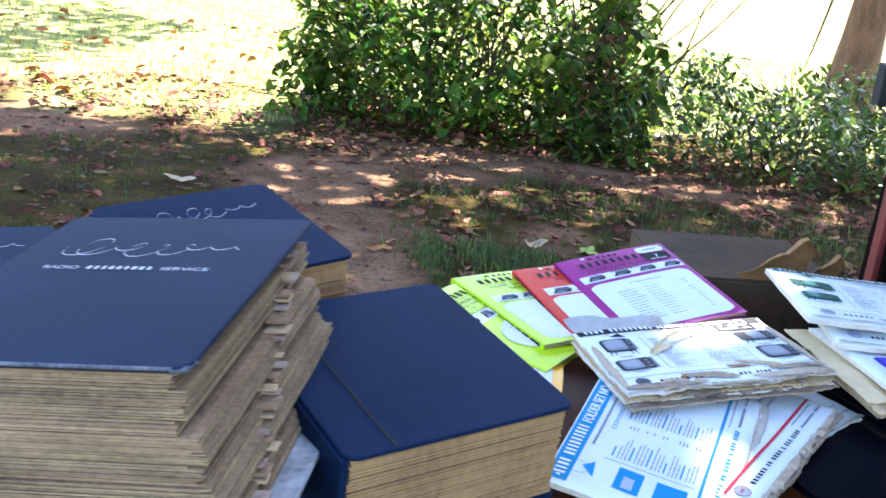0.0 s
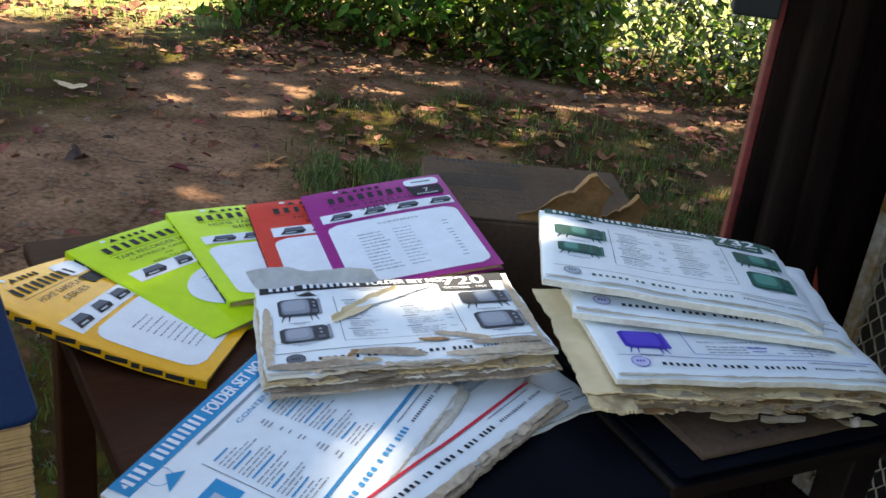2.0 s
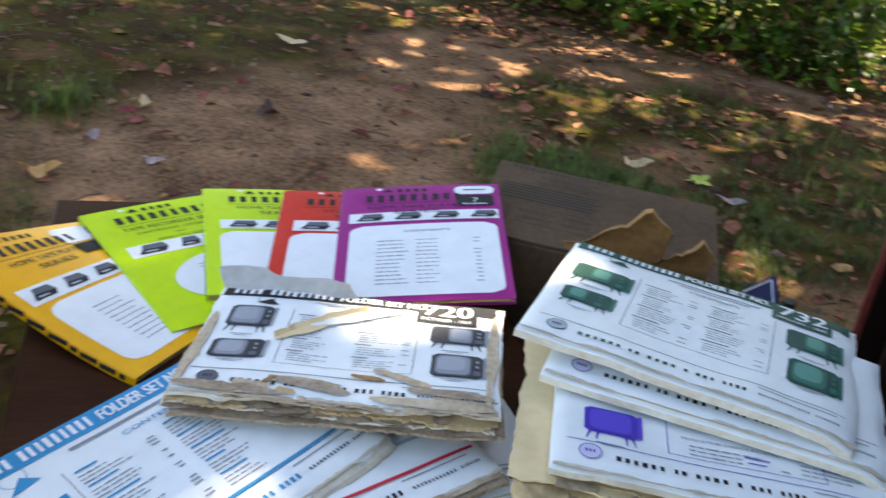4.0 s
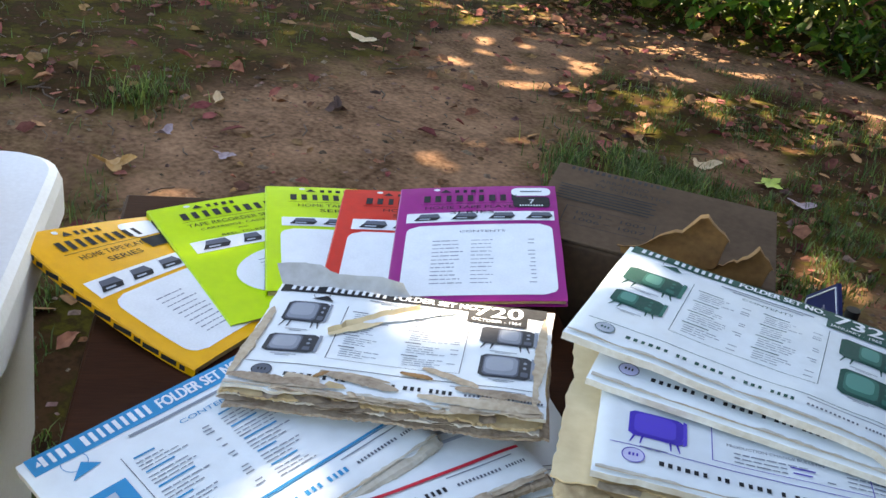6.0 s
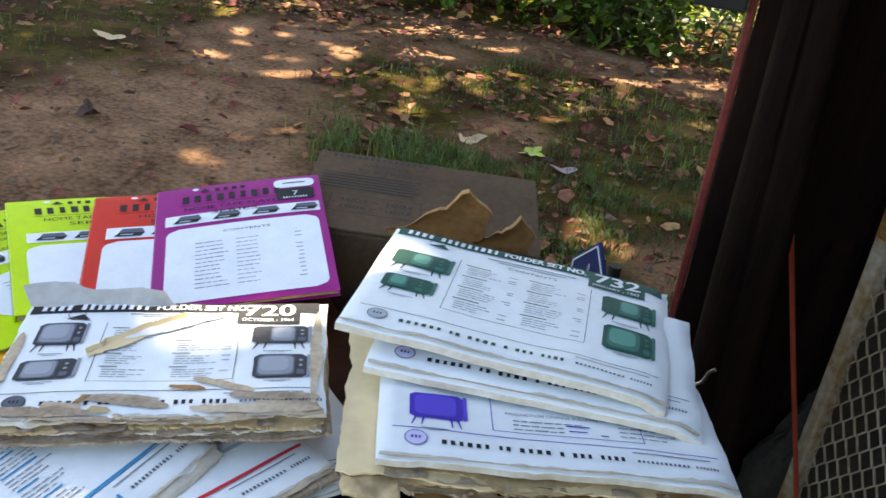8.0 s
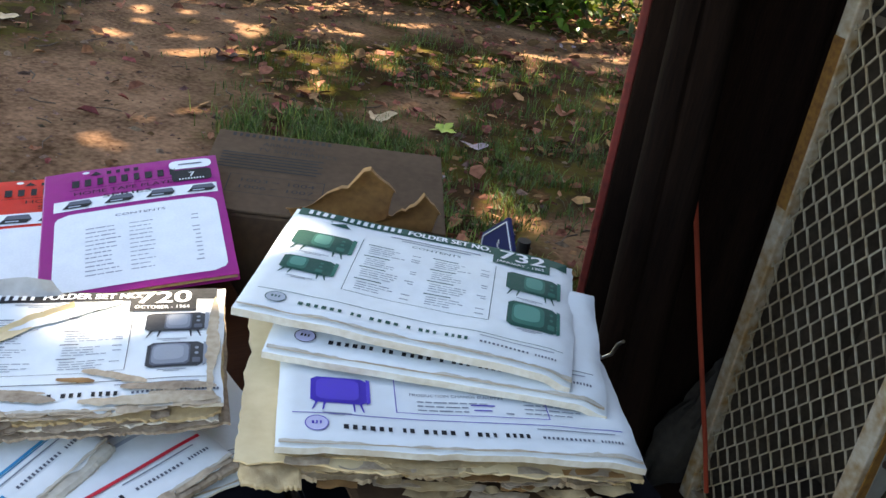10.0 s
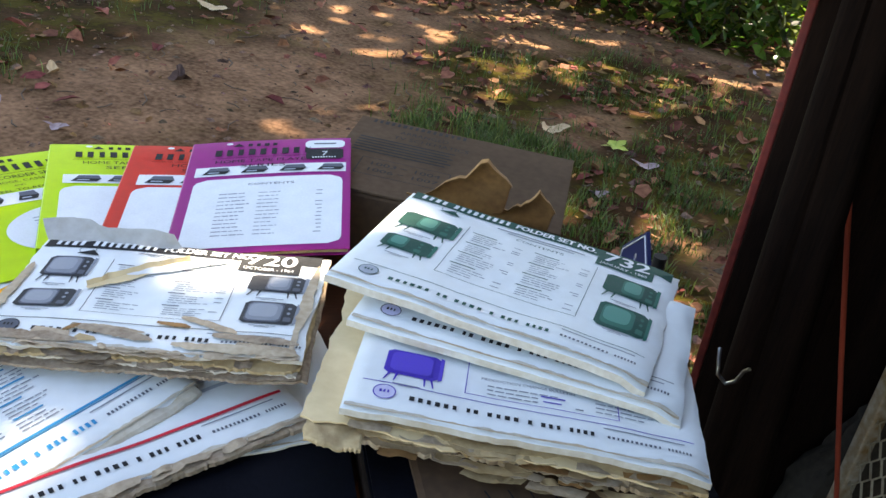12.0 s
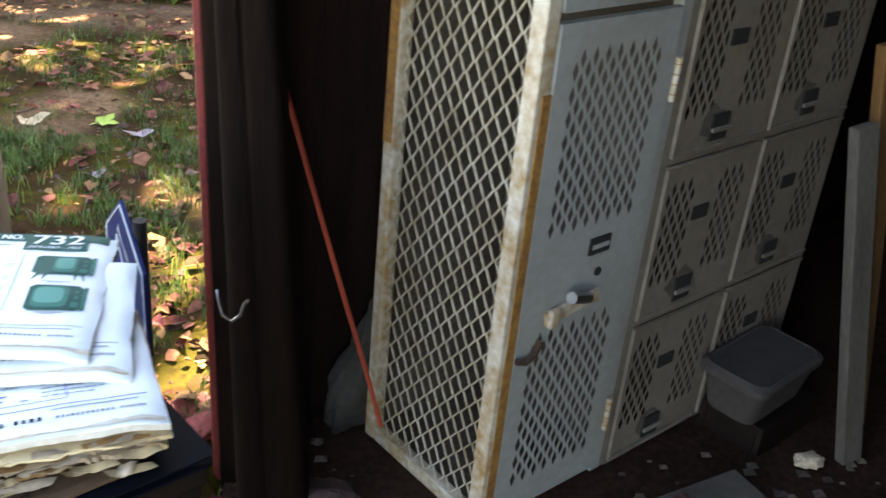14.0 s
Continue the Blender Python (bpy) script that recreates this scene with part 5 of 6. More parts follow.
        p.bars(("seal_mark", rule), L + 0.0265, B + 0.0245, 0.0036, 0.009, 3, 3)
    x = L + 0.050
    for n_, wd in ((6, 0.041), (2, 0.012), (4, 0.028), (1, 0.006), (3, 0.018), (4, 0.022)):
        p.bars(("publisher_line", BLACK if rule is not ink_dark or ink_dark is VIOLET else ink_dark), x, B + 0.0200, 0.0056, wd, n_)
        x += wd + 0.0045
    p.bars(("address_line", GREY), x + 0.004, B + 0.0207, 0.0032, 0.044, 12)
    p.bars(("address_line", GREY), x + 0.052, B + 0.0207, 0.0032, 0.020, 7)
    p.rect(("small_print", FAINT), R - 0.085, R - 0.02, B + 0.0325, B + 0.0338, 1)
    p.make(ob)
    return ob, p, hf


def ragged_stack(name, m, w, h, layers, seed, label, group="service folders"):
    """Old folders in a pile, their open edges torn and crumpled."""
    ob = thing(name, m, label, "folders", group)
    rs = random.Random(seed)
    z = 0.0
    for i, (dx, dy, rot, th, eat, material) in enumerate(layers):
        hf = wavy(seed + i, 0.0018, 0.002, w, h)
        vs, fs = sheet(w, h, th, lambda x, y, hf=hf: hf(x, y), 0.004, 0.003, eat, 0.004, seed + 5 * i, 150, 14)
        c, s = math.cos(radians(rot)), math.sin(radians(rot))
        vs = [(c * x - s * y + dx, s * x + c * y + dy, zz + z + 0.0006 * (noise.noise(Vector((x * 30, i * 3.1, 0))) + 0.6 * noise.noise(Vector((x * 95, i * 5.3, 2)))) * smooth(-h / 2 + 0.03, -h / 2 + 0.004, y)) for x, y, zz in vs]
        part("old_folder", (vs, fs), material, ob)
        z += th * 0.9 + 0.001
    return ob


def scraps(parent, w, h, seed, n, material, z0, z1, name="torn_scrap"):
    """Torn, curled bits of paper along a worn front edge."""
    rs = random.Random(seed)
    for _ in range(n):
        x, z = rs.uniform(-w / 2 + 0.02, w / 2 - 0.02), rs.uniform(z0, z1)
        wd, ln, skew, curl = rs.uniform(0.012, 0.055), rs.uniform(0.002, 0.007), rs.uniform(-0.006, 0.006), rs.uniform(-0.5, 0.35)
        jf = jag(rs.uniform(0, 90), 0.7, 160)
        vs, fs = [], []
        for j in range(4):
            for i in range(13):
                u = i / 12
                reach = ln * (1 - jf(u * wd)) * math.sin(math.pi * min(1, 0.12 + 0.88 * u) * 0.97) ** 0.6
                vs.append((x + wd * (u - 0.5) + skew * j / 3, -h / 2 + 0.006 - (reach + 0.006) * j / 3, z + curl * reach * (j / 3) ** 2 + 0.0008 * math.sin(7 * u + seed)))
        n0 = len(vs)
        vs += [(a_, b_ + 0.0004, c_ - 0.0006) for a_, b_, c_ in vs]
        for j in range(3):
            for i in range(12):
                a = j * 13 + i
                fs += [(a, a + 1, a + 14, a + 13), (n0 + a, n0 + a + 13, n0 + a + 14, n0 + a + 1)]
        fs += [(39 + i, n0 + 39 + i, n0 + 40 + i, 40 + i) for i in range(12)]
        part(name, (vs, fs), material, parent)


def magazine(name, m, cover, label, seed, thick=0.009, curl=0.0):
    """A thick stapled service magazine, 216 by 279 mm, with coloured cover and lettered spine."""
    w, h = 0.216, 0.279
    ob = thing(name, m @ Matrix.Scale(1 / SIZE, 4), label, "magazine", "service magazines")
    hf = lambda x, y: 0.0015 * noise.noise(Vector((x * 6, y * 6, seed))) - 0.002 * (2 * x / w) ** 2 + curl * (y / h + 0.5) ** 2 * (0.5 - x / w)
    part("front_cover", sheet(w, h, 0.001, hf, 0.0006, 0.0006, 0.0006, 0, seed=seed, nx=24, ny=28), cover, ob, smooth=True)
    part("page_block", sheet(w - 0.004, h - 0.004, thick - 0.003, lambda x, y: hf(x, y) - 0.0012, 0.0008, 0.001, 0.0008, 0, seed=seed + 1, nx=12, ny=14), OLD_PAPER, ob)
    part("back_cover", sheet(w, h, 0.001, lambda x, y: hf(x, y) - thick + 0.0012, 0.0006, 0.0006, 0.0006, 0, seed=seed + 2, nx=12, ny=14), cover, ob)
    zs = lambda y: hf(-w / 2, y)
    vs, fs, n = [], [], 24
    for i in range(n + 1):
        y = -h / 2 + h * i / n
        vs += [(-w / 2 - 0.0002, y, zs(y) - 0.0006), (-w / 2 - 0.0016, y, zs(y) - 0.0012), (-w / 2 - 0.0016, y, zs(y) - thick + 0.0004), (-w / 2 - 0.0002, y, zs(y) - thick)]
    for i in range(n):
        fs += [(4 * i + k, 4 * i + (k + 1) % 4, 4 * i + 4 + (k + 1) % 4, 4 * i + 4 + k) for k in range(4)]
    part("spine", (vs, fs + [(0, 1, 2, 3), (4 * n + 3, 4 * n + 2, 4 * n + 1, 4 * n)]), cover, ob)
    rs = random.Random(seed)
    y = h / 2 - 0.02
    while y > -h / 2 + 0.02:
        ln = rs.uniform(0.006, 0.03)
        part("spine_lettering", boxed(-w / 2 - 0.0021, -w / 2 - 0.0017, y - ln, y, zs(y - ln / 2) - thick * 0.75, zs(y - ln / 2) - thick * 0.25), BLACK, ob)
        y -= ln + rs.uniform(0.003, 0.006)
    p = Print(hf)
    T, L, R, B = h / 2, -w / 2, w / 2, -h / 2
    p.disc(("punch_hole", WHITE), L + 0.05, T - 0.009, 0.0045, 0.003, 1)
    return ob, p, (L, R, T, B)

# ---- magazines fanned on the table ----
def device(p, x, y, w, h, seed):
    rs = random.Random(seed)
    p.quad(("device_picture", BLACK), ((x, y), (x + w * 0.85, y - h * 0.05), (x + w, y + h * 0.4), (x + w * 0.15, y + h * 0.5)), 3)
    p.quad(("device_top", GREY), ((x + w * 0.15, y + h * 0.5), (x + w, y + h * 0.4), (x + w * 0.9, y + h), (x + w * 0.25, y + h)), 3)
    p.quad(("device_light", LIGHT_GREY), ((x + w * 0.2, y + h * 0.12), (x + w * 0.6, y + h * 0.1), (x + w * 0.62, y + h * 0.25), (x + w * 0.22, y + h * 0.27)), 4)


def front(p, box_, lines_, title=True, panel="round", dark=BLACK):
    L, R, T, B = box_
    p.put(("emblem", dark), [(L + 0.055, T - 0.018), (L + 0.07, T - 0.018), (L + 0.0625, T - 0.009)], [(0, 1, 2)], 2)
    p.bars(("masthead", dark), L + 0.073, T - 0.0185, 0.008, 0.045, 4)
    p.bars(("masthead", dark), L + 0.03, T - 0.043, 0.017, 0.135, 9)
    y = T - 0.049
    p.rect(("rule", dark), L + 0.03, R - 0.05, y, y + 0.0008)
    for body, size, width in lines_:
        y -= size + 0.006
        p.text(("lettering", dark), body, L + 0.1, y, size, width, 2, align="mid")
    return y


mz, p, bx = magazine("magazine", pose(0.155, 1.193, 0.6615, 2.4, 3.0, 93.0), YELLOW, "orange-yellow service magazine lying lowest in the fan", 41, 0.012, curl=0.045)
L, R, T, B = bx
front(p, bx, (("HOME TAPE PLAYER", 0.009, 0.115), ("SERIES", 0.009, 0.055)))
p.round_rect(("panel", WHITE), R - 0.075, R - 0.01, T - 0.048, T - 0.012, 0.012)
p.rect(("dark_tab", BLACK), R - 0.07, R - 0.012, T - 0.075, T - 0.052, 1)
p.rect(("picture_band", WHITE), L + 0.012, R - 0.006, T - 0.128, T - 0.098)
for i in range(4):
    device(p, L + 0.02 + i * 0.048, T - 0.122, 0.036, 0.018, i)
p.round_rect(("contents_panel", WHITE), L + 0.018, R - 0.008, B + 0.016, T - 0.134, 0.02)
p.lines(("small_print", FAINT), L + 0.06, T - 0.165, 0.05, 10, 0.0085, 0.002, 5, 0.3, R - 0.04)
p.make(mz)

mz, p, bx = magazine("magazine", pose(0.1818, 1.3159, 0.6664, 2.2, 0.7, 66.8), LIME, "lime green tape recorder service magazine", 42, 0.013)
L, R, T, B = bx
front(p, bx, (("TAPE RECORDER SERIES", 0.0085, 0.135), ("CARTRIDGE, CASSETTE", 0.0055, 0.11), ("AND", 0.004, 0.014), ("REEL-TO-REEL", 0.0055, 0.07)))
p.rect(("picture_band", WHITE), L + 0.02, R - 0.004, T - 0.125, T - 0.098)
for i, q in enumerate((0.03, 0.085, 0.12, 0.16)):
    device(p, L + q, T - 0.12, 0.04 if i == 0 else 0.028, 0.019, i)
p.disc(("contents_panel", WHITE), L + 0.13, T - 0.195, 0.085, 0.055, 1, 40)
p.lines(("small_print", FAINT), L + 0.085, T - 0.165, 0.05, 10, 0.0068, 0.0018, 6, 0.3, R - 0.03)
p.bars(("foot_print", BLACK), L + 0.11, B + 0.004, 0.005, 0.06, 11)
p.make(mz)

mz, p, bx = magazine("magazine", pose(0.2364, 1.3973, 0.6722, 0.8, 0.6, 41.9), LIME, "lime green home tape player service magazine", 43, 0.0125)
L, R, T, B = bx
front(p, bx, (("HOME TAPE PLAYER", 0.0085, 0.115), ("SERIES", 0.0085, 0.055)))
p.rect(("picture_band", WHITE), L + 0.02, R - 0.006, T - 0.118, T - 0.094)
for i in range(4):
    device(p, L + 0.03 + i * 0.045, T - 0.114, 0.038, 0.016, i)
p.round_rect(("contents_panel", WHITE), L + 0.018, R - 0.008, B + 0.012, T - 0.126, 0.018)
p.lines(("small_print", FAINT), L + 0.09, T - 0.16, 0.05, 10, 0.0085, 0.0018, 6, 0.3, R - 0.03)
p.make(mz)

mz, p, bx = magazine("magazine", pose(0.317, 1.4175, 0.687, 2.8, -4.2, 31.0), RED, "red home tape player service magazine", 44)
L, R, T, B = bx
front(p, bx, (("HOME TAPE", 0.0085, 0.085), ("SERIES", 0.0085, 0.055)))
p.rect(("picture_band", WHITE), L + 0.02, R - 0.006, T - 0.112, T - 0.085)
for i in range(4):
    device(p, L + 0.03 + i * 0.045, T - 0.108, 0.038, 0.018, i)
p.round_rect(("contents_panel", WHITE), L + 0.018, R - 0.008, B + 0.012, T - 0.118, 0.018)
p.lines(("small_print", FAINT), L + 0.08, T - 0.15, 0.05, 10, 0.0085, 0.0018, 6, 0.3, R - 0.03)
p.make(mz)

mz, p, bx = magazine("magazine", pose(0.3792, 1.4495, 0.705, 4.0, -9.5, 30.5), PURPLE, "magenta-purple home tape player service magazine", 45)
L, R, T, B = bx
front(p, bx, (("HOME TAPE PLAYER", 0.008, 0.13), ("SERIES", 0.008, 0.06)))
p.round_rect(("badge", WHITE), R - 0.062, R - 0.008, T - 0.03, T - 0.008, 0.009, 1)
p.round_rect(("badge_dark", BLACK), R - 0.06, R - 0.01, T - 0.062, T - 0.033, 0.006, 1)
p.text(("badge_number", WHITE), "7", R - 0.035, T - 0.053, 0.012, None, 3, align="mid")
p.bars(("badge_print", WHITE), R - 0.052, T - 0.0595, 0.0035, 0.033, 9, 3)
p.rect(("badge_print", GREY), R - 0.05, R - 0.02, T - 0.0205, T - 0.0175, 3)
p.rect(("picture_band", WHITE), L + 0.012, R - 0.006, T - 0.096, T - 0.072)
for i in range(4):
    device(p, L + 0.022 + i * 0.05, T - 0.092, 0.036, 0.016, i)
p.round_rect(("contents_panel", WHITE), L + 0.014, R - 0.01, B + 0.012, T - 0.105, 0.016)
p.text(("heading", GREY), "CONTENTS", 0.006, T - 0.125, 0.005, 0.06, 2, align="mid")
p.lines(("small_print", FAINT), L + 0.05, T - 0.145, 0.042, 12, 0.0088, 0.0022, 5, 0.35)
p.lines(("small_print", FAINT), L + 0.1, T - 0.145, 0.03, 12, 0.0088, 0.0018, 8, 0.35, R - 0.035)
p.make(mz)

FOLD_EDGE = mat("soiled_white_fold", (0.72, 0.68, 0.60), (0.50, 0.41, 0.30), rough=0.9, scale=25, fine=150, bump=0.3, amount=0.8)
EDGE_TAN = mat("browned_paper_edge", (0.60, 0.50, 0.37), (0.32, 0.22, 0.13), rough=0.9, scale=30, fine=170, bump=0.3, amount=1.0)
GREY_FRAY = mat("grey_brown_frayed_paper", (0.47, 0.37, 0.27), (0.18, 0.115, 0.07), rough=0.95, scale=45, fine=210, bump=0.5, amount=0.9)
WORN_WHITE = mat("greyed_white_paper", (0.52, 0.52, 0.50), (0.34, 0.31, 0.27), rough=0.8, scale=25, fine=120, bump=0.3, amount=1.1)
# ---- white folders on the table ----
ob, p, hf = folder("service_folder", pose(0.470, 1.09, 0.6745, -1, -3, 64), 0.289, 0.20, 0.009, 51, BLACK, GREY, "", "", "white service folder with a red rule and a torn, dirty edge", kinds="", stripe=False, stamp=LIGHT_GREY, rule=RED_INK, tears=(0.002, 0.003, 0.005, 0.004))
p2 = Print(hf)
p2.rect(("red_rule", RED_INK), -0.13, 0.135, -0.0625, -0.059, 3)
for i in range(3):
    p2.rect(("faint_box", LIGHT_GREY), -0.02, 0.12, -0.03 + i * 0.012, -0.026 + i * 0.012, 2)
p2.make(ob)
scraps(ob, 0.289, 0.20, 4, 16, WORN_PAPER, -0.008, 0.001)
part("worn_edge", sheet(0.285, 0.026, 0.007, lambda x, y: -0.0045 + 0.0016 * noise.noise(Vector((x * 60, y * 60, 2))) - 5.0 * max(0.0, -y) ** 2, 0.010, 0, 0.005, 0, seed=8, nx=130, ny=8), GREY_FRAY, ob).location = (0, -0.094, 0.0006)
folder("service_folder", pose(0.498, 1.160, 0.666, 0, -1, 50), 0.285, 0.20, 0.004, 53, BLACK, GREY, "", "", "plain white folder mostly hidden below the others", kinds="", stripe=False, tears=(0.002, 0.002, 0.004, 0.002))
ob, p, hf = folder("service_folder", pose(0.403, 1.030, 0.6785, 3, -7, 77.5), 0.285, 0.197, 0.012, 55, BLUE, BLUE, "", "", "white service folder with blue title band, edges curled and soiled", kinds="", band=0.025, tears=(0.001, 0.003, 0.004, 0.001))
p2 = Print(hf)
L, R, T, B = -0.1425, 0.1425, 0.0985, -0.0985
p2.ring(("emblem", BLUE), L + 0.036, T - 0.03, 0.011, 0.0007)
p2.put(("emblem_fill", BLUE), [(L + 0.026, T - 0.048), (L + 0.052, T - 0.044), (L + 0.04, T - 0.033)], [(0, 1, 2)], 2)
p2.rect(("picture", BLUE), L + 0.022, L + 0.058, T - 0.098, T - 0.07, 1)
p2.rect(("picture_tone", LIGHT_GREY), L + 0.026, L + 0.045, T - 0.09, T - 0.078, 2)
p2.rect(("picture", BLUE), L + 0.02, L + 0.056, T - 0.145, T - 0.112, 1)
p2.text(("heading", BLUE), "CONTENTS", 0.01, T - 0.047, 0.005, 0.06, 2, align="mid")
p2.rect(("small_print", FAINT), -0.06, 0.09, T - 0.034, T - 0.031, 2)
p2.rect(("rule", GREY), L + 0.065, L + 0.0657, T - 0.15, T - 0.05, 1)
p2.rect(("rule", GREY), R - 0.03, R - 0.0293, T - 0.15, T - 0.05, 1)
for q in range(5):
    for xx, tl in ((L + 0.072, L + 0.14), (L + 0.152, R - 0.035)):
        p2.rect(("heading", BLUE), xx + 0.001, xx + 0.020 + 0.007 * (q % 3), T - 0.0575 - q * 0.019, T - 0.0557 - q * 0.019, 2)
        p2.lines(("small_print", FAINT), xx, T - 0.063 - q * 0.019, 0.045, 3, 0.0042, 0.0014, 70 + q, 0.5, tl)
p2.rect(("blue_rule", BLUE), L + 0.02, R - 0.01, B + 0.0395, B + 0.042, 3)
p2.make(ob)
part("worn_edge", sheet(0.28, 0.024, 0.009, lambda x, y: -0.0045 + 0.0016 * noise.noise(Vector((x * 50, y * 50, 5))) - 5.0 * max(0.0, -y) ** 2, 0.010, 0, 0.004, 0, seed=18, nx=130, ny=8), SOILED, ob).location = (0, -0.093, 0.0006)

torn = ragged_stack("torn_folders", pose(0.4445, 1.197, 0.7015, -2.0, -4.4, 25), 0.280, 0.184, ((0.004, -0.006, 1.5, 0.0045, 0.006, GREY_FRAY), (-0.002, -0.003, -1, 0.0035, 0.008, FOLD_EDGE), (0.001, -0.003, -0.3, 0.0045, 0.009, OLD_PAPER)), 61, "stack of torn brittle service folders with frayed edges")
scraps(torn, 0.28, 0.186, 9, 16, GREY_FRAY, 0.0, 0.012)
ob, p, hf = folder("service_folder", pose(0.4441, 1.1994, 0.7175, -2.6, -4.8, 24.8), 0.280, 0.192, 0.006, 63, BLACK, GREY, "720", "OCTOBER - 1964", "white service folder numbered 720, its cover torn and frayed", stamp=GREY, tears=(0.004, 0.004, 0.010, 0.004), wave=0.003, soil=0.009)


def flap(parent, pts, lift, material, name, curl=0.012, label=""):
    """A torn strip of cover that lifts off along one side."""
    vs, fs = [], []
    n = len(pts)
    for j in range(5):
        for (ax, ay), (bx_, by) in pts:
            t = j / 4
            vs.append((ax + (bx_ - ax) * t, ay + (by - ay) * t, lift + curl * t * t))
    for j in range(4):
        for i in range(n - 1):
            a = j * n + i
            fs.append((a, a + 1, a + n + 1, a + n))
    return part(name, (vs, fs), material, parent, label, True)


# the long tear across the cover: bare patch, curled lip
p3 = Print(hf)
def ragged(p, key, a, b, wide, seed, level, n=44):
    """A torn lens-shaped patch from a to b, with uneven rims."""
    ja, jb = jag(seed, 0.62, 70), jag(seed + 9, 0.62, 90)
    (ax, ay), (bx_, by) = a, b
    ln = math.hypot(bx_ - ax, by - ay)
    nx_, ny_ = -(by - ay) / ln, (bx_ - ax) / ln
    rows = []
    for i in range(n + 1):
        t = i / n
        s = wide * math.sin(math.pi * min(1.0, 0.03 + 0.97 * t)) ** 0.45
        u, v = s * (1 - ja(t * ln)) * 0.5, s * (1 - jb(t * ln)) * 0.5
        cx, cy = ax + (bx_ - ax) * t, ay + (by - ay) * t
        rows.append(((cx + nx_ * u, cy + ny_ * u), (cx - nx_ * v, cy - ny_ * v)))
    p.put(key, [q for row in rows for q in row], [(2 * i, 2 * i + 1, 2 * i + 3, 2 * i + 2) for i in range(n)], level)


ragged(p3, ("bare_patch", MANILA), (-0.066, -0.004), (0.006, 0.060), 0.018, 5, 4)
ragged(p3, ("bare_patch", WHITE), (-0.040, 0.026), (0.050, 0.070), 0.020, 6, 5)
ragged(p3, ("scuff", WORN_PAPER), (0.028, -0.040), (0.080, -0.062), 0.014, 7, 4)
ragged(p3, ("torn_spot", WORN_PAPER), (-0.055, -0.066), (0.005, -0.070), 0.010, 8, 4)
for x0_, x1_, y0_, y1_, mt_ in ((-0.09, -0.052, -0.092, -0.072, WORN_PAPER), (0.078, 0.135, -0.09, -0.075, WORN_PAPER), (-0.052, -0.03, -0.088, -0.078, OLD_PAPER)):
    p3.quad(("worn_patch", mt_), ((x0_, y0_), (x1_, y0_ + 0.002), (x1_ - 0.004, y1_ - 0.003), (x0_ + 0.005, y1_)), 4, 0.006)
for a_, b_, wide_, sd_, mt_ in (((-0.136, -0.082), (-0.045, -0.087), 0.017, 11, GREY_FRAY), ((-0.058, -0.066), (0.014, -0.080), 0.017, 12, GREY_FRAY), ((0.060, -0.066), (0.134, -0.072), 0.017, 13, GREY_FRAY), ((0.030, -0.083), (0.136, -0.087), 0.016, 14, EDGE_TAN),
                                ((-0.134, -0.085), (-0.130, 0.040), 0.016, 15, EDGE_TAN), ((0.128, -0.080), (0.131, 0.075), 0.013, 16, EDGE_TAN), ((0.010, -0.052), (0.040, -0.058), 0.011, 17, KRAFT), ((-0.062, -0.075), (-0.050, -0.064), 0.008, 18, KRAFT)):
    ragged(p3, ("frayed_patch", mt_), a_, b_, wide_, sd_, 5)
p3.make(ob)
rs = random.Random(3)
edge = [(-0.066 + 0.075 * i / 14 + rs.uniform(-0.002, 0.002), 0.0 + 0.062 * i / 14 + rs.uniform(-0.002, 0.002)) for i in range(15)]
flap(ob, [((x, y), (x - 0.001 - 0.003 * math.sin(math.pi * i / 14), y + 0.001 + 0.0045 * math.sin(math.pi * i / 14))) for i, (x, y) in enumerate(edge)], 0.0012, MANILA, "torn_lip", 0.006, "curled tan lip of a tear")
edge = [(-0.135 + 0.135 * i / 16, 0.086 + rs.uniform(-0.002, 0.002)) for i in range(17)]
flap(ob, [((x, y), (x - 0.012 + rs.uniform(-0.003, 0.003), y + 0.026 * (0.7 + 0.3 * math.sin(i * 0.5)) * min(1, (17 - i) / 6) + rs.uniform(-0.002, 0.002))) for i, (x, y) in enumerate(edge)], 0.001, WORN_WHITE, "torn_flap", 0.013, "torn white strip folded over the magazines")
scraps(ob, 0.286, 0.188, 12, 16, WORN_PAPER, -0.004, 0.001)

# ---- pile of folders on the bench ----
under = thing("flattened_carton", pose(0.775, 1.262, 0.677, 0, 0, 37.4), "flattened cardboard carton with handwritten marks", "cardboard")
# darker side card used here to put the pile's shade into the colour
part("card", sheet(0.20, 0.196, 0.006, lambda x, y: 0.006, 0.002, 0.002, 0.002, 0.002, seed=3), CARTON_SIDE, under)
pm = Print(lambda x, y: 0.006)
for i, (q, ww) in enumerate(((-0.05, 0.012), (-0.03, 0.01), (-0.012, 0.008), (0.006, 0.01), (0.022, 0.008))):
    pm.quad(("pen_mark", BLACK), ((q, -0.083), (q + ww, -0.081), (q + ww, -0.079), (q, -0.081)), 1)
    pm.quad(("pen_mark", BLACK), ((q + ww * 0.6, -0.084), (q + ww * 0.75, -0.084), (q + ww * 0.4, -0.070), (q + ww * 0.25, -0.070)), 1)
pm.make(under)
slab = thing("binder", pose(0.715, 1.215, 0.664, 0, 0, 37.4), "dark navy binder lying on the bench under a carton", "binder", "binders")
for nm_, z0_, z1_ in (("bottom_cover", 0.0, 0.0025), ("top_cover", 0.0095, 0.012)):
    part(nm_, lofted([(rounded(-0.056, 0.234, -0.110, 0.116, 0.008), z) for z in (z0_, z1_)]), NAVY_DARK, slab)
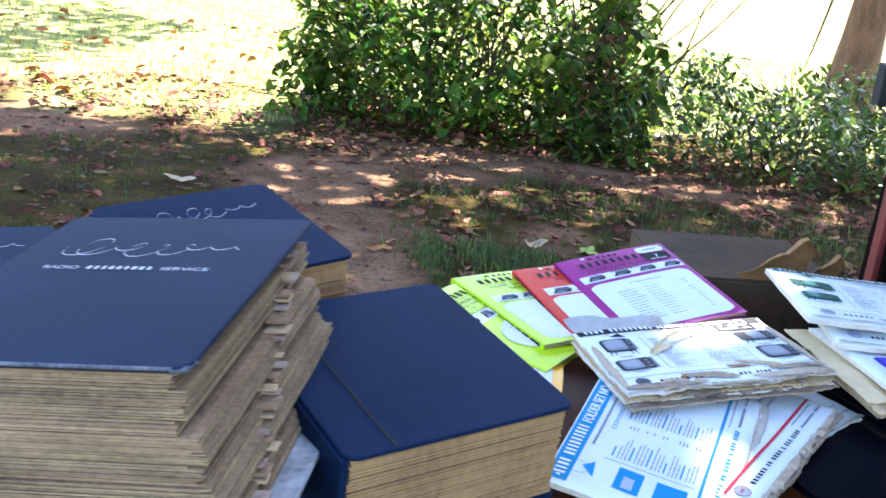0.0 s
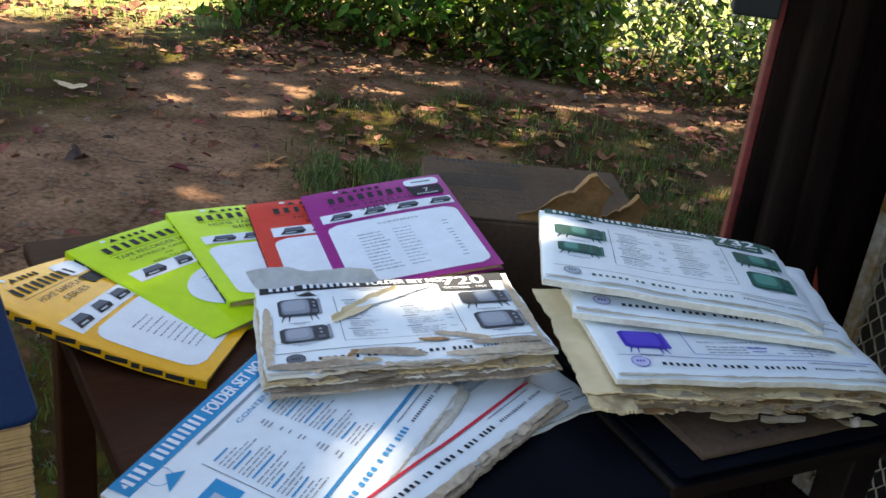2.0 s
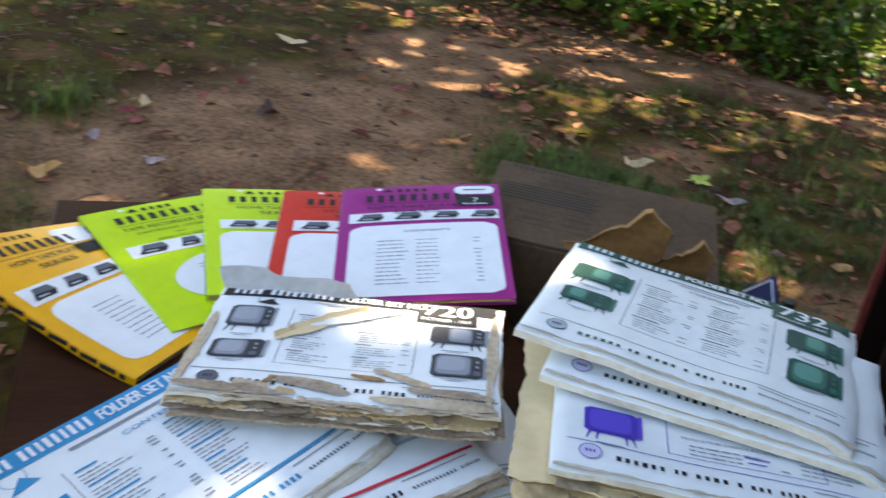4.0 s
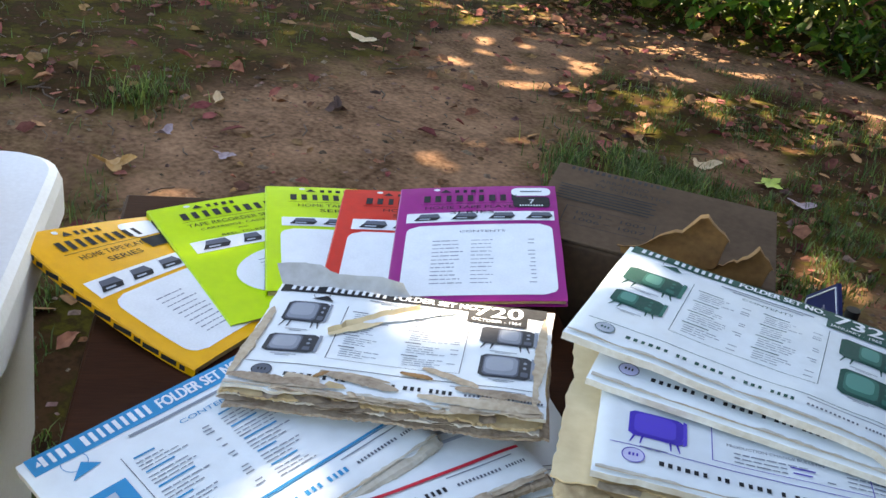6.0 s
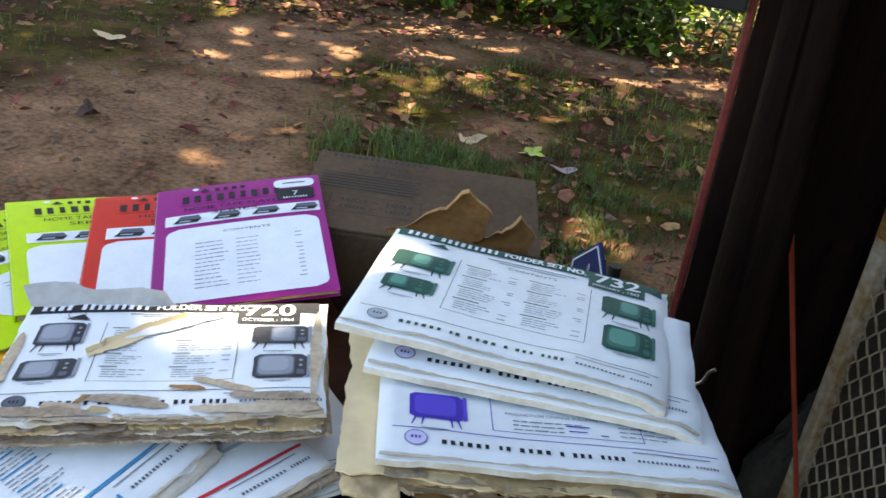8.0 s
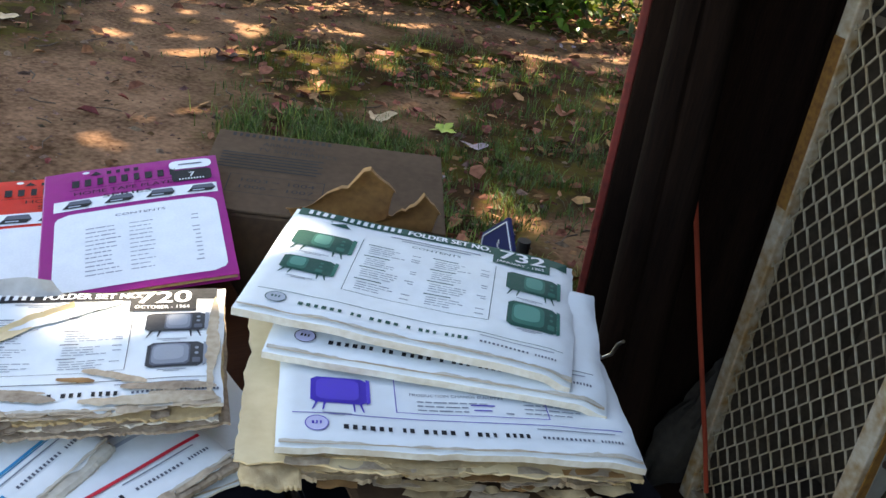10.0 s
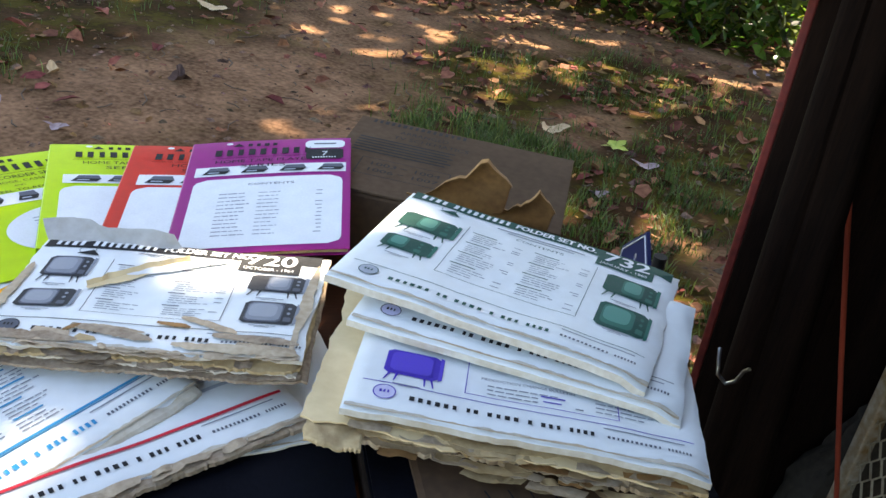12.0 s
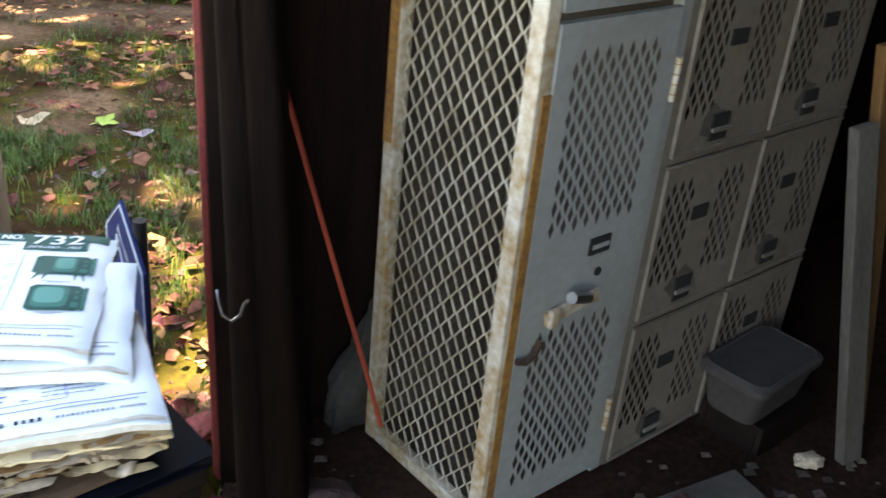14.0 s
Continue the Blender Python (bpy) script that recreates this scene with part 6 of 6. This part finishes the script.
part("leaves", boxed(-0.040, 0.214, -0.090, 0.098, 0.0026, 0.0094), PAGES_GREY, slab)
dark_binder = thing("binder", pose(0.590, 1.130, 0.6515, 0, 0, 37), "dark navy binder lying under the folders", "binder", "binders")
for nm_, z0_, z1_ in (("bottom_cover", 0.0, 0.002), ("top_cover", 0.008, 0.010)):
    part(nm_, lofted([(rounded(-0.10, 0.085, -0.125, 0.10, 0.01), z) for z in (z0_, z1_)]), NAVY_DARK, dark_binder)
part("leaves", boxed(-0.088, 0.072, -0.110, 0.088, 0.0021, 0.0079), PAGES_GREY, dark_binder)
pile = ragged_stack("old_folders", pose(0.764, 1.282, 0.694, 0, 0.3, 20.3), 0.290, 0.197,
                    ((0.002, 0.018, 2, 0.008, 0.010, WORN_PAPER), (0.006, 0.013, -1, 0.006, 0.012, OLD_PAPER), (-0.002, 0.008, 1, 0.007, 0.009, GREY_FRAY), (0.005, 0.004, 0.5, 0.007, 0.010, WORN_PAPER), (0.006, -0.001, -1.5, 0.007, 0.007, OLD_PAPER)), 71,
                    "pile of old service folders with crumbling brown edges")
scraps(pile, 0.29, 0.2, 21, 22, OLD_PAPER, -0.004, 0.03)
scraps(pile, 0.29, 0.2, 22, 12, WORN_PAPER, -0.004, 0.03)
scraps(pile, 0.29, 0.2, 23, 5, KRAFT, 0.0, 0.03)
manila = thing("manila_sheet", pose(0.735, 1.272, 0.7205, 0, 0.3, 20), "crumpled cream manila paper sticking out of the pile", "paper")
part("leaf", sheet(0.285, 0.215, 0.003, wavy(5, 0.004, 0.0, 0.285, 0.215), 0.006, 0.004, 0.010, 0.006, seed=14, nx=50), MANILA, manila, smooth=True)
part("crumpled_corner", sheet(0.050, 0.040, 0.004, lambda x, y: 0.0035 * noise.noise(Vector((x * 70, y * 70, 4))) + 0.005 * noise.noise(Vector((x * 30, y * 30, 9))) - 0.10 * max(0.0, -y), 0.004, 0.004, 0.008, 0.006, seed=19, nx=24, ny=20), OLD_PAPER, manila, "crumpled, browned corner").location = (-0.113, -0.103, -0.006)
scraps(manila, 0.06, 0.21, 33, 4, OLD_PAPER, -0.002, 0.002)
violet, p, hf = folder("service_folder", pose(0.7674, 1.2819, 0.7353, -2.6, -0.2, 20.0), 0.291, 0.200, 0.010, 73, VIOLET, VIOLET, "", "", "white service folder printed in violet", kinds="", stripe=False, stamp=VIOLET_PALE, rule=VIOLET, tears=(0.001, 0.002, 0.003, 0.001), crush=0.004)
p4 = Print(hf)
p4.television(-0.120, -0.057, 0.045, 0.046, VIOLET, VIOLET_MID, True, 0.82, 0.0, False)
p4.text(("heading", GREY), "PRODUCTION CHANGE BULLETIN", -0.040, -0.030, 0.0036, 0.078)
p4.lines(("small_print", FAINT), -0.034, -0.038, 0.06, 3, 0.0055, 0.0017, 91, 0.4, 0.045)
p4.lines(("small_print", FAINT), 0.055, -0.03, 0.05, 4, 0.0058, 0.0017, 92, 0.3, 0.115)
for x0_, x1_, y0_, y1_ in ((-0.052, 0.074, -0.0540, -0.0533), (-0.052, -0.0513, -0.0533, 0.05), (0.0733, 0.074, -0.0533, 0.05)):
    p4.rect(("print_frame", VIOLET), x0_, x1_, y0_, y1_, 2)
p4.rect(("heading", VIOLET), 0.010, 0.030, -0.0405, -0.0388, 2)
p4.rect(("heading", VIOLET), 0.012, 0.027, -0.0470, -0.0455, 2)
p4.make(violet)
folder("service_folder", pose(0.7408, 1.3473, 0.7515, 0.6, 0.4, 10.1), 0.290, 0.185, 0.011, 75, BLACK, GREY, "", "", "thick white service folder between two others", kinds="", stripe=False, stamp=VIOLET_PALE, tears=(0.001, 0.003, 0.001, 0.001), crush=0.005)
folder("service_folder", pose(0.7086, 1.3799, 0.7625, -3.9, 1.4, 7.1), 0.293, 0.227, 0.012, 77, GREEN, GREEN_MID, "732", "JANUARY - 1965", "white service folder numbered 732, printed in green", stamp=LIGHT_GREY, rule=GREEN, tears=(0.0005, 0.004, 0.001, 0.001), wave=0.003, crush=0.006)

# ---- carton behind the pile ----
carton = thing("carton", pose(0.5211, 1.6458, 0.0, 0, 0, 15.7), "worn grey-brown printed carton with torn flaps", "carton")
CX, CY, CZ = 0.145, 0.111, 0.712
bm = bmesh.new()
box(bm, -CX, CX, -CY, CY, 0.055, CZ - 0.004, 0.004)
part("body", bm, CARTON_SIDE, carton)
part("top", boxed(-CX, CX, -CY, CY, CZ - 0.0035, CZ, 0.001), CARTON, carton, "greyed printed top panel")
pc = Print(lambda x, y: CZ)
pc.text(("lettering", BLACK), "ARRANGED", -0.085, 0.072, 0.010, 0.065, 1)
pc.bars(("lettering_bar", BLACK), -0.128, 0.094, 0.010, 0.13, 16, 1)
pc.text(("lettering", BLACK), "TV SCHEMATICS", -0.09, 0.054, 0.010, 0.10, 1)
for i in range(6):
    pc.rect(("print_line", BLACK), -0.13, -0.005 - 0.006 * (i % 2), 0.040 - i * 0.0085, 0.0432 - i * 0.0085, 1)
for x0_, x1_, y0_, y1_ in ((-0.11, 0.0, -0.02, -0.019), (-0.11, 0.0, -0.068, -0.067), (-0.111, -0.11, -0.068, -0.019), (0.0, 0.001, -0.068, -0.019)):
    pc.rect(("print_frame", BLACK), x0_, x1_, y0_, y1_, 1)
for yy, a, b in ((-0.038, "1003", "1004"), (-0.056, "1006", "1007")):
    pc.text(("numbers", BLACK), a, -0.1, yy, 0.009, 0.035, 1)
    pc.text(("numbers", BLACK), b, -0.045, yy, 0.009, 0.035, 1)
    pc.rect(("numbers", BLACK), -0.06, -0.052, yy + 0.004, yy + 0.0055, 1)
pc.make(carton)


def torn_flap(x0, x1, y0, reach, rise, seed, peak):
    """A torn leaf of card, bent up off the carton, its outline one rough peak."""
    rs_ = random.Random(seed)
    rough_ = [rs_.uniform(-0.05, 0.05) for _ in range(17)]
    vs, fs = [], []
    for j in range(8):
        t = j / 7
        for i in range(17):
            u = i / 16
            ln = 0.16 + 0.84 * max(0.0, 1 - abs(u - peak) / 0.60) ** 1.05 * (1 + 0.16 * noise.noise(Vector((u * 8, seed, 0)))) + rough_[i] * min(1.0, 3 * abs(u - peak))
            vs.append((x0 + (x1 - x0) * u + 0.012 * t * (u - 0.5), y0 - reach * ln * (1 - math.cos(t * 1.9)) * 0.55, CZ + rise * ln * math.sin(t * 1.75) + 0.0004 + 0.002 * math.sin(9 * u) * t))
    n = len(vs)
    vs += [(x + 0.0008, y + 0.0018, z - 0.0022) for x, y, z in vs]
    for j in range(7):
        for i in range(16):
            a = j * 17 + i
            fs += [(a, a + 1, a + 18, a + 17), (n + a, n + a + 17, n + a + 18, n + a + 1)]
    rim = [i for i in range(17)] + [j * 17 + 16 for j in range(1, 8)] + [119 + i for i in range(15, -1, -1)] + [j * 17 for j in range(6, 0, -1)]
    for a, b in zip(rim, rim[1:] + rim[:1]):
        fs.append((a, n + a, n + b, b))
    part("torn_flap", (vs, fs), KRAFT, carton, "torn brown card flap bent upwards", True)


torn_flap(-0.03, 0.075, -0.110, 0.055, 0.085, 4, 0.75)
torn_flap(0.070, 0.128, -0.110, 0.045, 0.058, 9, 0.7)

# ---- small navy yard sign ----
sign = thing("yard_sign", pose(0.713, 2.038, -0.036, 0, 0, -61), "small navy blue security sign on a stake", "sign")
pl = [(-0.1, 0.30), (0.1, 0.30), (0.1, 0.485), (-0.005, 0.565), (-0.1, 0.485)]
bm = bmesh.new()
f = bm.faces.new([bm.verts.new((x, -0.003, z)) for x, z in pl])
g = bmesh.ops.extrude_face_region(bm, geom=[f])
for v in g["geom"]:
    if isinstance(v, bmesh.types.BMVert):
        v.co.y += 0.006
bmesh.ops.recalc_face_normals(bm, faces=bm.faces)
part("panel", bm, SIGN_BLUE, sign)
part("stake", boxed(-0.008, 0.008, 0.0035, 0.012, 0.0, 0.54, 0.001), GREY_BOARD, sign)
for a, b in (((-0.094, 0.33), (-0.094, 0.482)), ((-0.094, 0.482), (-0.005, 0.557)), ((-0.005, 0.557), (0.094, 0.482)), ((0.094, 0.482), (0.094, 0.33)), ((-0.06, 0.44), (-0.035, 0.49)), ((-0.035, 0.49), (0.0, 0.43))):
    part("white_line", tube([(a[0], -0.0036, a[1]), (b[0], -0.0036, b[1])], 0.0012, 5), WHITE, sign)
ps = Print(lambda x, y: 0.0)
ps.text(("lettering", WHITE), "Security", 0.0, 0.0, 0.016, 0.075)
ps.layers[("lettering", WHITE)] = ([(-0.028 + 0.75 * vx + 0.35 * vy, -0.0042, 0.505 - 0.62 * vx + 0.8 * vy) for vx, vy, vz in ps.layers[("lettering", WHITE)][0]], ps.layers[("lettering", WHITE)][1])
ps.make(sign)
part("cap", tube([(0.045, 0.012, 0.30), (0.045, 0.012, 0.55)], 0.011, 10), DARK, sign, "black rounded stake end", True)

# ---- thick navy binders on the tote ----
BOARD_PALE = mat("frayed_grey_board", (0.46, 0.47, 0.47), (0.16, 0.15, 0.14), rough=0.85, scale=25, fine=120, bump=0.3, amount=0.8)
def scribble(p, key, x, y, ln, size, seed):
    """A silver flourish: one plain looping stroke."""
    n, pts = 90, []
    for i in range(n + 1):
        t = i / n
        big = 1.5 * math.exp(-((t - 0.12) / 0.08) ** 2) + 1.1 * math.exp(-((t - 0.45) / 0.07) ** 2) + 0.9 * math.exp(-((t - 0.62) / 0.05) ** 2) + 0.28
        ph = 2 * math.pi * 7.3 * t + seed
        pts.append((x + ln * t + 0.35 * size * big * (math.cos(ph) + 0.8 * math.sin(ph) * 0.5), y + size * 0.55 * big * math.sin(ph) + 0.05 * ln * t))
    for (ax, ay), (bx_, by) in zip(pts, pts[1:]):
        p.quad(key, ((ax, ay), (bx_, by), (bx_ + 0.0002, by + 0.0013), (ax + 0.0002, ay + 0.0013)), 1, 0.05)


def binder(name, m, w, h, thick, seed, label, pages=PAGES, rough_side=0.001, lettered=False, groove=True, sheets=64, shear=0.0):
    """A thick post binder: cloth covers with a hinge groove, and a block of uneven leaves; z = 0 at its base."""
    ob = thing(name, m, label, "binder", "binders")
    rs_ = random.Random(seed)
    part("bottom_cover", lofted([(rounded(-w / 2 + e + shear, w / 2 - e + shear, -h / 2 + e, h / 2 - e, 0.012), z) for e, z in ((0.001, 0), (0, 0.001), (0, 0.0035), (0.001, 0.0045))]), NAVY, ob)
    top = part("top_cover", lofted([(rounded(-w / 2 + e, w / 2 - e, -h / 2 + e, h / 2 - e, 0.012), z) for e, z in ((0.001, thick - 0.0045), (0, thick - 0.0035), (0, thick - 0.001), (0.001, thick))]), NAVY, ob)
    bm_ = bmesh.new()
    z, n = 0.005, sheets
    st = (thick - 0.0105) / n
    for i in range(n):
        if i % 9 == 0:
            step = rs_.gauss(0, rough_side * 1.1) if rough_side > 0.003 else 0.0
        a, b, c = rs_.gauss(0, 0.0012), abs(rs_.gauss(0, min(rough_side, 0.003))) + abs(step) + (0.009 if rough_side > 0.003 and i % 9 == 8 else 0.0), rs_.gauss(0, 0.001)
        sh_ = shear * (1 - i / n) ** 1.5
        box(bm_, -w / 2 + 0.006 + a + sh_, w / 2 - 0.006 - abs(b) + sh_, -h / 2 + 0.006 + c, h / 2 - 0.006 + c, z, z + st * 0.99)
        z += st
    part("leaves", bm_, pages, ob)
    part("spine", boxed(-w / 2 - 0.003, -w / 2 + 0.004, -h / 2 + 0.004, h / 2 - 0.004, 0.0046, thick - 0.0046, 0.001), NAVY, ob)
    p_ = Print(lambda x, y: thick)
    if groove:
        part("hinge_groove", tube([(-w / 2 + 0.045, -h / 2 + 0.002, thick - 0.0004), (-w / 2 + 0.045, h / 2 - 0.002, thick - 0.0004)], 0.0016, 6), DARK, top)
    if lettered:
        scribble(p_, ("flourish", SILVER), -w * 0.33, h * 0.2, w * 0.66, 0.028, seed)
        if lettered == "full":
            p_.text(("lettering", SILVER), "RADIO", -w * 0.33, h * 0.05, 0.007, 0.032)
            p_.bars(("lettering_bar", SILVER), -w * 0.33 + 0.038, h * 0.05, 0.007, 0.06, 9)
            p_.text(("lettering", SILVER), "SERVICE", -w * 0.33 + 0.104, h * 0.05, 0.007, 0.042)
    p_.make(ob)
    if rough_side > 0.003:
        part("worn_board", boxed(w / 2 - 0.02 + shear, w / 2 + 0.009 + shear, -h / 2 + 0.004, h / 2 - 0.006, 0.0047, 0.0105, 0.0015), BOARD_PALE, ob, "pale frayed lower board")
        part("worn_edge", tube([(-w / 2 + 0.014, -h / 2 + 0.0005, thick - 0.0016), (w / 2 - 0.012, -h / 2 + 0.0005, thick - 0.0016)], 0.0017, 6), NAVY_WORN, top, "pale worn cloth edge")
        part("worn_corner", tube([(w / 2 - 0.014, -h / 2 + 0.001, thick - 0.003), (w / 2 - 0.004, -h / 2 + 0.004, thick - 0.003), (w / 2 - 0.001, -h / 2 + 0.014, thick - 0.003)], 0.0026, 6), NAVY_WORN, top, "pale frayed corner")
        for i in range(26):                           # index tabs, stepping down from the back to the front
            z = 0.012 + (thick - 0.026) * (i + 0.5) / 26
            y = h * (z / thick - 0.5) * 0.82 + rs_.gauss(0, 0.006)
            ln_, off = rs_.uniform(0.008, 0.02), shear * (1 - z / thick) ** 1.5
            part("index_tab", boxed(w / 2 - 0.018 + off, w / 2 + rs_.uniform(-0.006, 0.003) + off, y - ln_ / 2, y + ln_ / 2, z, z + rs_.uniform(0.0012, 0.0032), 0.0004), (pages, PAGES_GREY, OLD_PAPER)[i % 3], ob)
    return ob


TOP = 0.715
binder("binder", pose(0.1248, 0.8307, 0.7146, 4.6, -1.3, 42.4), 0.2296, 0.255, 0.104, 81, "thick plain navy cloth binder of tan pages")
binder("binder", pose(-0.1201, 0.9956, 0.7174, 3.8, -3.5, 46.7), 0.216, 0.231, 0.136, 82, "thick navy cloth binder with a silver flourish on its cover", lettered="flourish", groove=False)
binder("binder", pose(-0.11, 0.74, TOP, 0, 0, 0), 0.15, 0.15, 0.03, 83, "navy binder beneath another binder", groove=False)
binder("binder", pose(-0.0591, 0.6931, 0.7567, 1.55, -7.9, 2.8), 0.2394, 0.311, 0.155, 84, "worn navy binder with silver lettering, frayed index tabs and tan pages", pages=PAGES_OLD, rough_side=0.0065, lettered="full", groove=False, sheets=110, shear=0.03)
binder("binder", pose(-0.42, 0.93, TOP, 0, 0, 35), 0.24, 0.26, 0.062, 85, "navy binder with a silver flourish, cover worn pale", lettered="flourish", groove=False)
